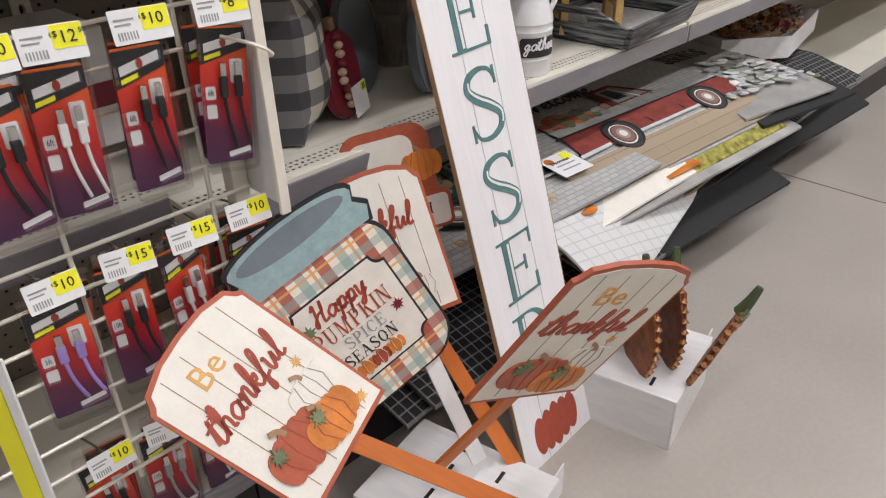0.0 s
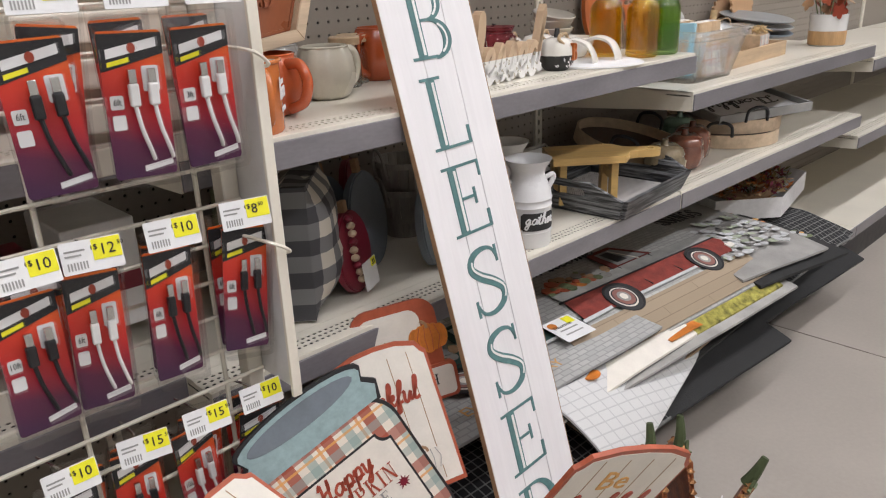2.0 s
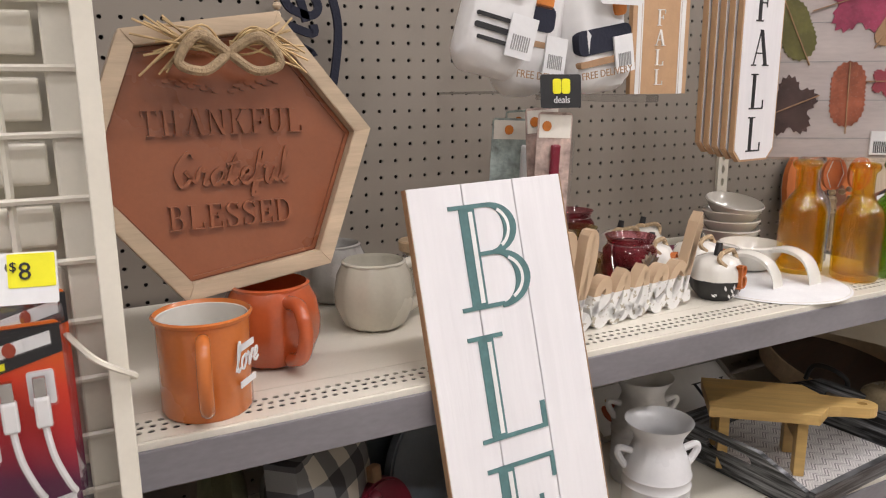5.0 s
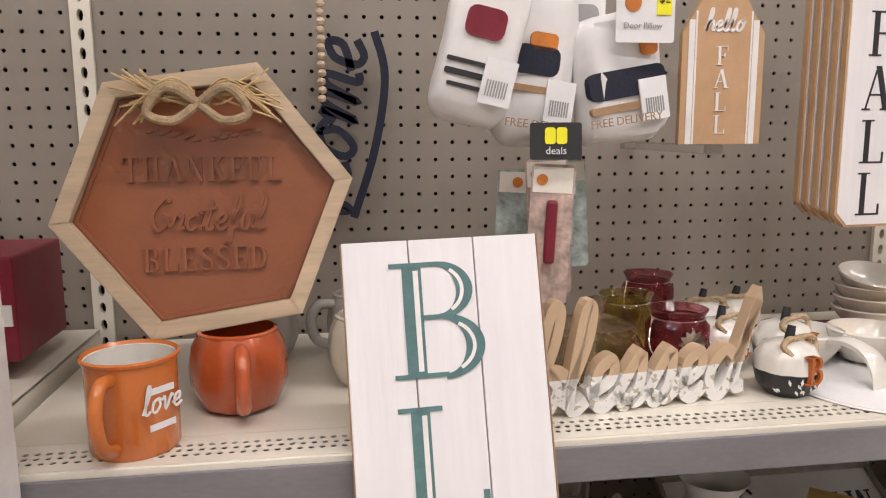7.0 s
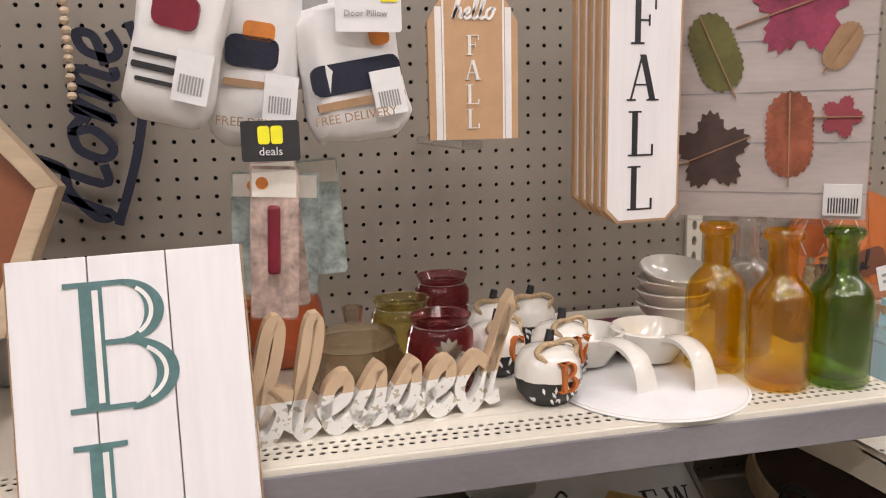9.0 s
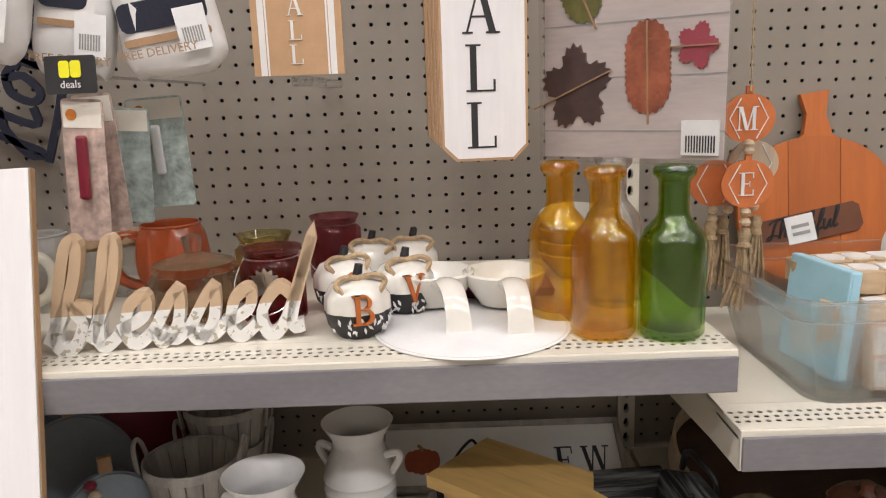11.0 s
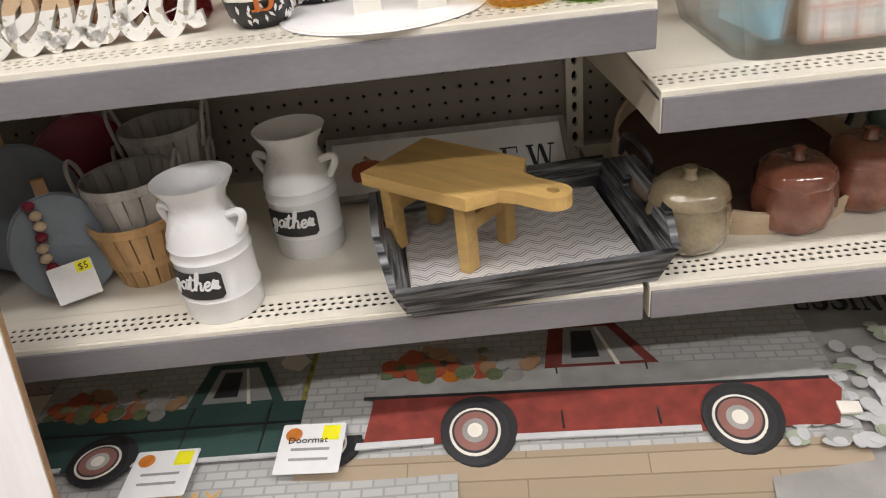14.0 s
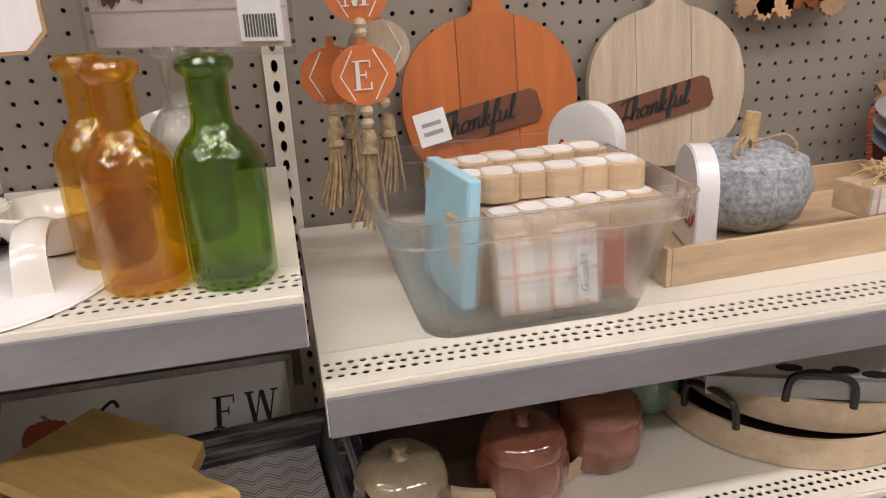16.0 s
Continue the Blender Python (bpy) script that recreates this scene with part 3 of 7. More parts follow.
PEN["l"] = (0.7, [(0, 0.1), (0.4, 1.3), (0.4, 2.1), (0.2, 2), (0.2, 0.3), (0.4, 0), (0.7, 0.2)])
PEN["m"] = (1.5, [(0, 0.6), (0.2, 1), (0.2, 0), (0.4, 0.9), (0.7, 0.9), (0.72, 0), (0.9, 0.9), (1.2, 0.95), (1.25, 0.1), (1.5, 0.1)])
PEN["n"] = (1.0, [(0, 0.6), (0.2, 1), (0.2, 0), (0.4, 0.9), (0.7, 1), (0.75, 0.1), (1, 0.1)])
PEN["o"] = (1.0, [(0.6, 1), (0.2, 0.8), (0.15, 0.2), (0.5, 0), (0.8, 0.5), (0.6, 1), (1, 0.8)])
PEN["p"] = (1.0, [(0, 0.5), (0.25, 1), (0.1, -1), (0.3, 0.8), (0.7, 1), (0.8, 0.4), (0.5, 0), (0.3, 0.2), (1, 0.15)])
PEN["r"] = (0.85, [(0, 0.3), (0.2, 1.1), (0.4, 0.9), (0.62, 0.9), (0.55, 0.1), (0.85, 0.2)])
PEN["s"] = (0.9, [(0, 0.2), (0.5, 1.1), (0.62, 0.4), (0.3, 0), (0.1, 0.2), (0.6, 0.05), (0.9, 0.3)])
PEN["t"] = (0.75, [(0, 0.2), (0.4, 1.8), (0.25, 0.3), (0.45, 0), (0.75, 0.2)])
PEN["u"] = (1.05, [(0, 0.9), (0.15, 1), (0.2, 0.2), (0.5, 0), (0.8, 0.9), (0.8, 0.2), (1.05, 0.1)])
PEN["v"] = (0.95, [(0, 0.8), (0.15, 1), (0.35, 0), (0.75, 1), (0.95, 0.85)])
PEN["y"] = (1.0, [(0, 0.9), (0.15, 1), (0.25, 0.2), (0.5, 0.1), (0.85, 1), (0.5, -0.8), (0.15, -0.7), (1, 0.3)])
PEN["T"] = (1.3, [(0.0, 1.7), (0.3, 2.0), (1.4, 2.1), (0.8, 1.9), (0.6, 0.4), (0.3, 0), (0.1, 0.3), (0.6, 0.5), (1.3, 0.3)])
PEN["H"] = (1.5, [(0.1, 1.6), (0.4, 2), (0.3, 0), (0.1, 0.3), (0.6, 1.0), (1.1, 1.2), (1.15, 2.1), (1.0, 0.2), (1.5, 0.2)])
PEN["W"] = (1.9, [(0.1, 1.9), (0.4, 2), (0.5, 0), (1.0, 1.7), (1.05, 0), (1.7, 2.1), (1.9, 1.9)])
PEN["G"] = (1.4, [(1.1, 1.8), (0.7, 2.1), (0.1, 1), (0.6, 0), (1.1, 0.6), (0.7, 0.9), (1.4, 0.2)])


def script(word, x, z, h, w, y0, y1, bm=None, lean=0.2, centre=False):
    """Joined handwriting with an x-height h and a stroke w, starting at x, z."""
    b = bm or bmesh.new()
    if centre:
        x -= sum(PEN[c][0] if c in PEN else 0.7 for c in word) * h / 2
    k = 0
    for c in word:
        if c in PEN:
            line = smooth_line([(x + (px + lean * pz) * h, z + pz * h) for px, pz in PEN[c][1]], 5)
            ribbon(line, w, y0 - 0.00005 * (k % 7), y1 + 0.00005 * (k % 7), b)
            if c == "t":
                ribbon([(x + 0.1 * h, z + 1.25 * h), (x + 1.0 * h, z + 1.4 * h)], w * 0.8, y0 - 0.0004, y1 + 0.0004, b)
            k += 1
            x += PEN[c][0] * h
        else:
            x += 0.7 * h
    return b


def sans(word, size, y0, centre=True, x=0.0, z=0.0, thick=0.0006):
    """Plain capitals and numbers in the built-in font, upright and facing -y."""
    cu = bpy.data.curves.new("tmp", "FONT")
    cu.body, cu.size, cu.extrude = word, size, thick / 2
    cu.resolution_u = 2
    if centre:
        cu.align_x, cu.align_y = "CENTER", "CENTER"
    ob = bpy.data.objects.new("tmp", cu)
    me = bpy.data.meshes.new_from_object(ob)
    b = bmesh.new()
    b.from_mesh(me)
    bpy.data.objects.remove(ob)
    bpy.data.curves.remove(cu)
    bpy.data.meshes.remove(me)
    bmesh.ops.transform(b, matrix=Matrix.Translation((x, y0, z)) @ Matrix.Rotation(radians(90), 4, "X"), verts=b.verts[:])
    return b


# ---- the store ----
def holed(x0, x1, z0, z1, nx, nz, rx, rz, depth=0.003, shift=False):
    """A sheet in x and z with nx by nz real holes, facing -y at y = 0."""
    verts, faces = [], []
    cw, ch = (x1 - x0) / nx, (z1 - z0) / nz
    for i in range(nx):
        for j in range(nz):
            cx, cz = x0 + (i + 0.5) * cw, z0 + (j + 0.5) * ch
            if shift and j % 2:
                cx += cw * 0.25
            k = len(verts)
            verts += [(x0 + (i + a) * cw, 0, z0 + (j + c) * ch) for a, c in ((0, 0), (1, 0), (1, 1), (0, 1))]
            ring = [(cx + rx * math.cos(radians(225 + 45 * q)), cz + rz * math.sin(radians(225 + 45 * q))) for q in range(8)]
            verts += [(a, 0, c) for a, c in ring] + [(a, depth, c) for a, c in ring]
            for s in range(4):
                p = [k + 4 + (2 * s + q) % 8 for q in range(3)]
                faces.append((k + s, k + (s + 1) % 4, p[2], p[1], p[0]))
            for q in range(8):
                faces.append((k + 4 + q, k + 4 + (q + 1) % 8, k + 12 + (q + 1) % 8, k + 12 + q))
    me = bpy.data.meshes.new("sheet")
    me.from_pydata(verts, [], faces)
    b = bmesh.new()
    b.from_mesh(me)
    bmesh.ops.remove_doubles(b, verts=b.verts[:], dist=0.00001)
    bpy.data.meshes.remove(me)
    return b


solid("floor", bx(-6, 8, -4, 1.2, -0.1, 0), CONC, I4, "polished grey concrete store floor", "floor", kind="structure")
for jx in (0.62, -3.0, 4.2):
    solid("floor_joint", bx(jx - 0.002, jx + 0.002, -4, 1.0, 0.0, 0.0012), JOINT, I4, "thin saw-cut joint in the concrete floor", "floor joint", kind="structure")
solid("ceiling", bx(-6, 8, -4, 1.2, CEIL_Z, CEIL_Z + 0.1), CEILP, I4, "white painted store ceiling", "ceiling", kind="structure")
solid("wall_south", bx(-6, 8, -4.1, -4, 0, CEIL_Z), WALLP, I4, "plain pale store wall", "wall", kind="structure")
solid("wall_north", bx(-6, 8, 0.9, 1.2, 0, CEIL_Z), WALLP, I4, "plain pale wall behind the shelving", "wall", kind="structure")
solid("wall_west", bx(-6.1, -6, -4, 1.2, 0, CEIL_Z), WALLP, I4, "plain pale store wall", "wall", kind="structure")
solid("wall_east", bx(8, 8.1, -4, 1.2, 0, CEIL_Z), WALLP, I4, "plain pale store wall", "wall", kind="structure")
for lx, ly in LAMP_PLACES:
    lamp = thing("ceiling_light", pose(lx, ly, CEIL_Z), "white linear ceiling light fixture, switched on", "ceiling light", "ceiling lights")
    part("housing", bx(-0.66, 0.66, -0.1, 0.1, -0.05, 0, 0.005), PLASTIC_W, lamp)
    part("diffuser", bx(-0.63, 0.63, -0.085, 0.085, -0.062, -0.05, 0.003), LAMPG, lamp, "glowing white diffuser")

BAYS = [(-3.66, -2.44), (-2.44, -1.22), (-1.22, 0.0), (0.0, 1.22), (1.22, 2.44), (2.44, 3.66)]
PEG_Y = 0.441


def gondola(i, x0, x1):
    g = thing("gondola_bay", pose(x0, 0, 0), "cream steel store shelving bay with perforated pegboard back", "shelving", "shelving bays")
    w = x1 - x0
    if i in (1, 2, 3, 4):
        peg = holed(0.014, w - 0.014, 0.17, 1.77, 47, 63, 0.0031, 0.0031)
    else:
        peg = bx(0.014, w - 0.014, 0, 0.003, 0.17, 1.77)
    ob = part("pegboard", peg, PEG, g, "grey-beige pegboard with round holes")
    ob.location = (0, PEG_Y, 0)
    # added dark sheet that paints the shade behind the pegboard holes
    part("back_panel", bx(0.0, w, PEG_Y + 0.03, PEG_Y + 0.04, 0.05, 1.8), HOLLOWSHADE, g)
    part("top_cap", bx(0.0, w, PEG_Y - 0.01, PEG_Y + 0.04, 1.77, 1.81, 0.004), CREAM, g)
    slots = holed(-0.013, 0.013, 0.17, 1.79, 1, 64, 0.0045, 0.0085, 0.012)
    ob = part("upright", slots, CREAM, g, "slotted cream steel upright")
    ob.location = (0, PEG_Y - 0.006, 0)
    part("upright_side", bx(-0.0135, -0.0130, PEG_Y - 0.006, PEG_Y + 0.03, 0.17, 1.79, bm=bx(0.0130, 0.0135, PEG_Y - 0.006, PEG_Y + 0.03, 0.17, 1.79)), CREAM, g)
    part("base_deck", bx(0.002, w - 0.002, -0.03, PEG_Y, 0.14, 0.17, 0.003), CREAM, g, "cream steel base deck")
    part("deck_rail", bx(0.002, w - 0.002, -0.036, -0.0305, 0.135, 0.172, 0.001), RAIL, g, "grey plastic price rail")
    part("kick_plate", bx(0.002, w - 0.002, 0.0, 0.02, 0.0, 0.138), BLACK, g, "black kick plate")
    return g


def shelf(x0, x1, y0, z, name="shelf"):
    s = thing(name, pose(x0, y0, z), "cream steel shelf with a perforated front strip and grey price rail", "shelf", "store shelves", "")
    w, d = x1 - x0, PEG_Y - 0.012 - y0
    part("deck", bx(0.0, w, 0.062, d, -0.004, 0.0), CREAM, s)
    n = int(w / 0.0105)
    part("perforated_strip", front_strip(w, n), CREAM, s, "cream strip with rows of small slots")
    # added dark strip, the shade below the slots put in as colour
    part("under_strip", bx(0.0, w, 0.002, 0.064, -0.012, -0.009), HOLLOWSHADE, s)
    part("lip", bx(0.0, w, -0.004, 0.0, -0.044, 0.0, 0.0012), CREAM, s)
    part("price_rail", bx(0.001, w - 0.001, -0.0085, -0.0045, -0.043, -0.006, 0.0012), RAIL, s, "scuffed grey plastic price rail")
    for cx in (0.0, w - 0.003):
        part("bracket", prism_yz([(-0.002, -0.002), (-0.002, -0.045), (0.08, -0.048), (d, -0.075), (d, -0.002)], cx, cx + 0.003), CREAM, s)
    return s


def prism_yz(outline, x0, x1):
    b = prism(outline, x0, x1)
    bmesh.ops.transform(b, matrix=Matrix(((0, 1, 0, 0), (1, 0, 0, 0), (0, 0, 1, 0), (0, 0, 0, 1))), verts=b.verts[:])
    bmesh.ops.recalc_face_normals(b, faces=b.faces[:])
    return b


def front_strip(w, n):
    """The front 62 mm of a shelf: a plain edge, three rows of slots, a plain band."""
    b = holed(0.0, w, 0.012, 0.045, n, 3, 0.0033, 0.003, 0.001, True)
    m = Matrix(((1, 0, 0, 0), (0, 0, 1, 0), (0, -1, 0, 0), (0, 0, 0, 1)))
    bmesh.ops.transform(b, matrix=m, verts=b.verts[:])
    bx(0.0, w, 0.0, 0.012, -0.003, 0.0, bm=b)
    bx(0.0, w, 0.045, 0.0615, -0.003, 0.0, bm=b)
    return b


for bi, (bx0, bx1) in enumerate(BAYS):
    gondola(bi, bx0, bx1)
Z1, Z2, Z1B = 0.893, 0.572, 0.806
shelf(-1.215, -0.001, 0.0, Z1)
shelf(-1.215, -0.001, 0.012, Z2)
shelf(0.006, 1.214, 0.002, Z1B)
shelf(0.006, 1.214, 0.012, Z2)
for sx in (1.225, 2.445):
    shelf(sx, sx + 1.21, 0.002, Z1B - 0.05)
    shelf(sx, sx + 1.21, 0.012, Z2 - 0.08)
shelf(-2.435, -1.225, 0.06, Z1 + 0.02)
shelf(-2.435, -1.225, 0.06, Z2 + 0.02)


# ---- leaning welcome board ----
def porch_sign():
    base, top = Vector((-0.75, -0.25, 0.0)), Vector((-0.786, 0.036, 1.088))
    up = (top - base).normalized()
    right = Vector((1, 0.03, 0))
    right = (right - up * right.dot(up)).normalized()
    back = up.cross(right) * 1.0
    m = Matrix.Translation(base) @ Matrix((right, back, up)).transposed().to_4x4()
    s = thing("porch_sign", m, "tall whitewashed wooden board lettered BLESSED, leaning on the shelves", "sign")
    L, w = (top - base).length, 0.095
    for k in range(3):
        part("plank", bx(-w + k * 0.0635, -w + (k + 1) * 0.0635 - 0.0012, 0.0, 0.006, 0.0, L, 0.0008), WHITEWOOD, s)
    part("backing", bx(-w + 0.001, w - 0.001, 0.0062, 0.0095, 0.001, L - 0.001), MDF, s, "bare fibreboard back and edges")
    part("edge", bx(-w - 0.0012, -w - 0.0002, 0.0006, 0.0093, 0, L, bm=bx(w + 0.0, w + 0.0012, 0.0006, 0.0093, 0, L)), MDF, s)
    h, pitch = 0.109, 0.1355
    for k, c in enumerate("BLESSED"):
        z = L - 0.022 - h - k * pitch
        wd = {"B": 1.12, "L": 1.1, "E": 1.15, "S": 1.15, "D": 1.05}[c]
        part("letter", serif(c, -0.052, z, h, -0.0012, 0.0004, wd), TEAL, s, "dark teal serif letter")
        if c != "S":
            part("highlight", bx(-0.052 + 0.185 * h * wd, -0.052 + 0.225 * h * wd, -0.0018, 0.0, z + 0.06 * h, z + 0.93 * h), WHITE, s)
            if c == "B":
                for bcx, bcz, brx, brz in ((0.38, 0.75, 0.185, 0.2), (0.4, 0.26, 0.235, 0.22)):
                    part("highlight", ribbon([(-0.052 + px * h * wd, z + pz * h) for px, pz in ell(bcx, bcz, brx, brz, 14, -60, 60)], 0.0035, -0.0018, 0.0), WHITE, s)
        else:
            e = ess()
            part("highlight", ribbon([(-0.052 + (p.x + 0.02) * h * wd, z + (p.y + 0.015) * h) for p, q in e[14:32]], [q * h * 0.25 for p, q in e[14:32]], -0.0018, 0.0), WHITE, s)
    for px, pz, rx, rz in ((0.0, 0.055, 0.07, 0.045),):
        for q in (-0.044, -0.022, 0.0, 0.022, 0.044):
            part("pumpkin_rib", prism(ell(px + q, pz, 0.016, rz * (1 - abs(q) * 4)), -0.0012 - 0.0001 * (1 + abs(q) * 10), 0), RED, s)
    return s


porch_sign()


# ---- door mats on the base deck ----
def sheet(x0, x1, y0, y1, t, droop=0.0, wave=0.004, seed=1, nx=26, ny=16, bend=0.06):
    """A limp mat: it lies flat and its front sags over the deck's edge."""
    b = bmesh.new()
    rows = []
    for i in range(nx + 1):
        col = []
        for j in range(ny + 1):
            x, y = x0 + (x1 - x0) * i / nx, y0 + (y1 - y0) * j / ny
            z = wave * noise.noise(Vector((x * 5 + seed * 7, y * 5, seed)))
            if y < y0 + bend * 3:
                z -= droop * ((y0 + bend * 3 - y) / (bend * 3)) ** 1.6
            col.append(b.verts.new((x, y, z)))
        rows.append(col)
    top = [b.faces.new((rows[i][j], rows[i + 1][j], rows[i + 1][j + 1], rows[i][j + 1])) for i in range(nx) for j in range(ny)]
    r = bmesh.ops.extrude_face_region(b, geom=top)
    bmesh.ops.translate(b, verts=[v for v in r["geom"] if isinstance(v, bmesh.types.BMVert)], vec=(0, 0, -t))
    bmesh.ops.recalc_face_normals(b, faces=b.faces[:])
    return b


def lay(b, z=0.0):
    """Turns upright artwork (x, z) down on to a lying mat (x, y)."""
    bmesh.ops.transform(b, matrix=Matrix(((1, 0, 0, 0), (0, 0, 1, 0), (0, -1, 0, z), (0, 0, 0, 1))), verts=b.verts[:])
    return b


HUBRED = M("dusty_red_print", (0.26, 0.12, 0.1), 0.9, bump=0.3)
SAGEP = M("sage_print", (0.36, 0.4, 0.3), 0.9, bump=0.3)


def truck_art(mat_thing, body, roof, ox, oy, k=1.0, z=0.006):
    """A pickup truck seen from its side, wheels 0.34 m apart at k = 1, drawn on a mat."""
    def P(poly, y, material, label=""):
        part("print", lay(prism([(ox + a * k, oy + c * k * (1.25 if len(poly) != 28 else 1.0)) for a, c in poly], -y, 0), z), material, mat_thing, label)
    P([(-0.15, -0.01), (0.46, -0.01), (0.48, 0.03), (0.47, 0.045), (-0.14, 0.05)], 0.0012, body, "truck printed on the mat")
    P([(-0.14, 0.05), (0.12, 0.05), (0.12, 0.085), (-0.14, 0.08)], 0.0012, roof)
    P([(0.12, 0.05), (0.47, 0.046), (0.46, 0.075), (0.27, 0.085), (0.12, 0.085)], 0.0013, roof)
    P([(0.1, 0.085), (0.115, 0.17), (0.21, 0.17), (0.26, 0.085)], 0.0014, body)
    P([(0.125, 0.09), (0.135, 0.158), (0.2, 0.158), (0.24, 0.09)], 0.002, GREYINK)
    P([(0.14, 0.1), (0.145, 0.15), (0.175, 0.15), (0.18, 0.1)], 0.0026, INK)
    P([(-0.16, -0.014), (-0.158, -0.007), (-0.055, -0.005), (-0.055, -0.011)], 0.0026, MATWHITE)
    P([(0.05, -0.011), (0.05, -0.005), (0.29, -0.005), (0.29, -0.011)], 0.0026, MATWHITE)
    for dx in (0.115, 0.24):
        P([(dx, 0.0), (dx + 0.0025, 0.0), (dx + 0.0025, 0.085), (dx, 0.085)], 0.0027, INK)
    P([(-0.155, 0.048), (0.47, 0.044), (0.47, 0.047), (-0.155, 0.051)], 0.0028, INK)
    P([(0.465, 0.0), (0.492, 0.0), (0.492, 0.012), (0.465, 0.014)], 0.0028, OFFW)
    P([(0.2, 0.085), (0.206, 0.085), (0.184, 0.155), (0.18, 0.155)], 0.0029, OFFW)
    for wx in (0.0, 0.34):
        P(ell(wx + 0.005, 0.004, 0.051, 0.051), 0.0031, MATDARK)
        P(ell(wx, 0, 0.045, 0.045), 0.0032, INK)
        P(ell(wx, 0, 0.034, 0.034), 0.0038, OFFW)
        P(ell(wx, 0, 0.0305, 0.0305), 0.0042, INK)
        P(ell(wx, 0, 0.0275, 0.0275), 0.0044, HUBRED)
        P(ell(wx, 0, 0.017, 0.017), 0.0046, MATGREY)
        P(ell(wx, 0, 0.01, 0.01), 0.005, OFFW)
    rng = random.Random(5)
    for q in range(60):
        px, pz = rng.uniform(-0.13, 0.09), rng.uniform(0.075, 0.13)
        if pz > 0.15 - abs(px + 0.02) * 0.35:
            continue
        r = rng.uniform(0.007, 0.016)
        P(ell(px, pz, r, r * 0.8, 12), 0.0015 + 0.00005 * q, rng.choice([ORANGE, RUST, MATGREY, LEAFG, MDF, MDF]))


def price_card(parent, x, z, y, w=0.06, h=0.05):
    part("card", prism(rrect(x - w / 2, x + w / 2, z - h / 2, z + h / 2, 0.003), y - 0.0008, y), PAPER, parent, "small white product card")
    part("dot", prism(ell(x - w * 0.3, z + h * 0.28, w * 0.13, w * 0.13, 16), y - 0.0014, y), ORANGE, parent)
    part("price_dot", prism(bar(x + w * 0.15, z + h * 0.15, x + w * 0.42, z + h * 0.45), y - 0.0014, y), YELLOW, parent)
    for q in range(2):
        part("print_bar", prism(bar(x - w * 0.3, z - h * (0.05 + 0.2 * q), x + w * 0.3, z - h * (0.0 + 0.2 * q)), y - 0.0012, y), GREYINK, parent)


def mat(name, x0, y0, w, d, z, turn, material, label, droop=0.02, seed=1, t=0.006, group="door mats"):
    m = thing(name, pose(x0, y0, z, 0, 0, turn), label, "door mat", group)
    part("cloth", sheet(0, w, 0, d, t, droop, 0.004, seed), material, m, soft=True)
    part("rubber_back", sheet(0.002, w - 0.002, 0.002, d - 0.002, 0.003, droop, 0.004, seed), MATDARK, m, soft=True).location = (0, 0, -t - 0.0005)
    return m


rngm = random.Random(3)
zz = 0.182
STACK = [MATDARK, MATDARK, MATDARK, MATDARK, MATGREY, MATDARK, KRAFT, MATDARK, LEAFG, MATGREY, ORANGE]
for k, mm in enumerate(STACK):
    mat("door_mat", -0.5 + rngm.uniform(-0.1, 0.06), -0.09 + rngm.uniform(-0.05, 0.03), 0.76, 0.46, zz, rngm.uniform(-5, 4), mm, "flat door mat in a loose pile on the base deck", rngm.uniform(0.02, 0.05), k + 2)
    zz += 0.0145
for k, mm in enumerate([MATDARK, MATGREY, LEAFG, MATDARK, BPLAID]):
    mat("door_mat", 0.2 + rngm.uniform(-0.05, 0.1), -0.08 + rngm.uniform(-0.04, 0.03), 0.76, 0.46, 0.19 + 0.017 * k, rngm.uniform(-7, 3), mm, "flat door mat in a loose pile on the base deck", rngm.uniform(0.02, 0.06), k + 20)
quilt = mat("quilted_mat", -0.6, -0.245, 0.66, 0.42, 0.347, 14, QUILTP, "white quilted cotton rug hanging off the mat pile", 0.13, 31)
ivory = mat("ivory_mat", -0.66, -0.125, 0.52, 0.42, 0.352, -1, OFFW, "ivory door mat with printed orange pumpkins, half covered", 0.05, 33)
for px, py in ((0.06, 0.05), (0.17, 0.035), (0.3, 0.06)):
    part("print", lay(prism(ell(px, py, 0.022, 0.016, 16), -0.0012, 0), -0.024), ORANGE, ivory)
LEAFMIX = M("leafy_print_cloth", (0.2, 0.2, 0.03), 0.95, var=0.5, scale=55, bump=0.4, bscale=700, col2=(0.3, 0.27, 0.06))
leafy = mat("leaf_mat", -0.47, -0.108, 0.73, 0.42, 0.36, -4, LEAFMIX, "door mat edged with printed green and yellow leaves", 0.065, 35)
part("print", lay(prism(bar(0.24, 0.002, 0.36, 0.03), -0.0012, 0), -0.05), ORANGE, leafy, "printed orange pumpkin")
gmat = mat("green_truck_mat", -0.86, -0.08, 0.62, 0.42, 0.354, -2, BRICKP, "grey door mat printed with a green pickup truck", 0.01, 41)
GREENT = M("dark_green_print", (0.03, 0.07, 0.06), 0.9, bump=0.3)
truck_art(gmat, GREENT, GREENT, 0.14, 0.12, 0.9)
wmat = mat("blessings_mat", 0.13, -0.11, 0.37, 0.5, 0.356, -11, MATGREY, "pale door mat printed with lettering and white pumpkins", 0.02, 51)
part("print", lay(serif("HARVEST", 0.03, 0.425, 0.05, -0.002, 0, 0.63), 0.007), INK, wmat)
part("print", lay(serif("BLESSINGS", 0.03, 0.345, 0.062, -0.002, 0, 0.56), 0.007), INK, wmat, "black printed lettering")
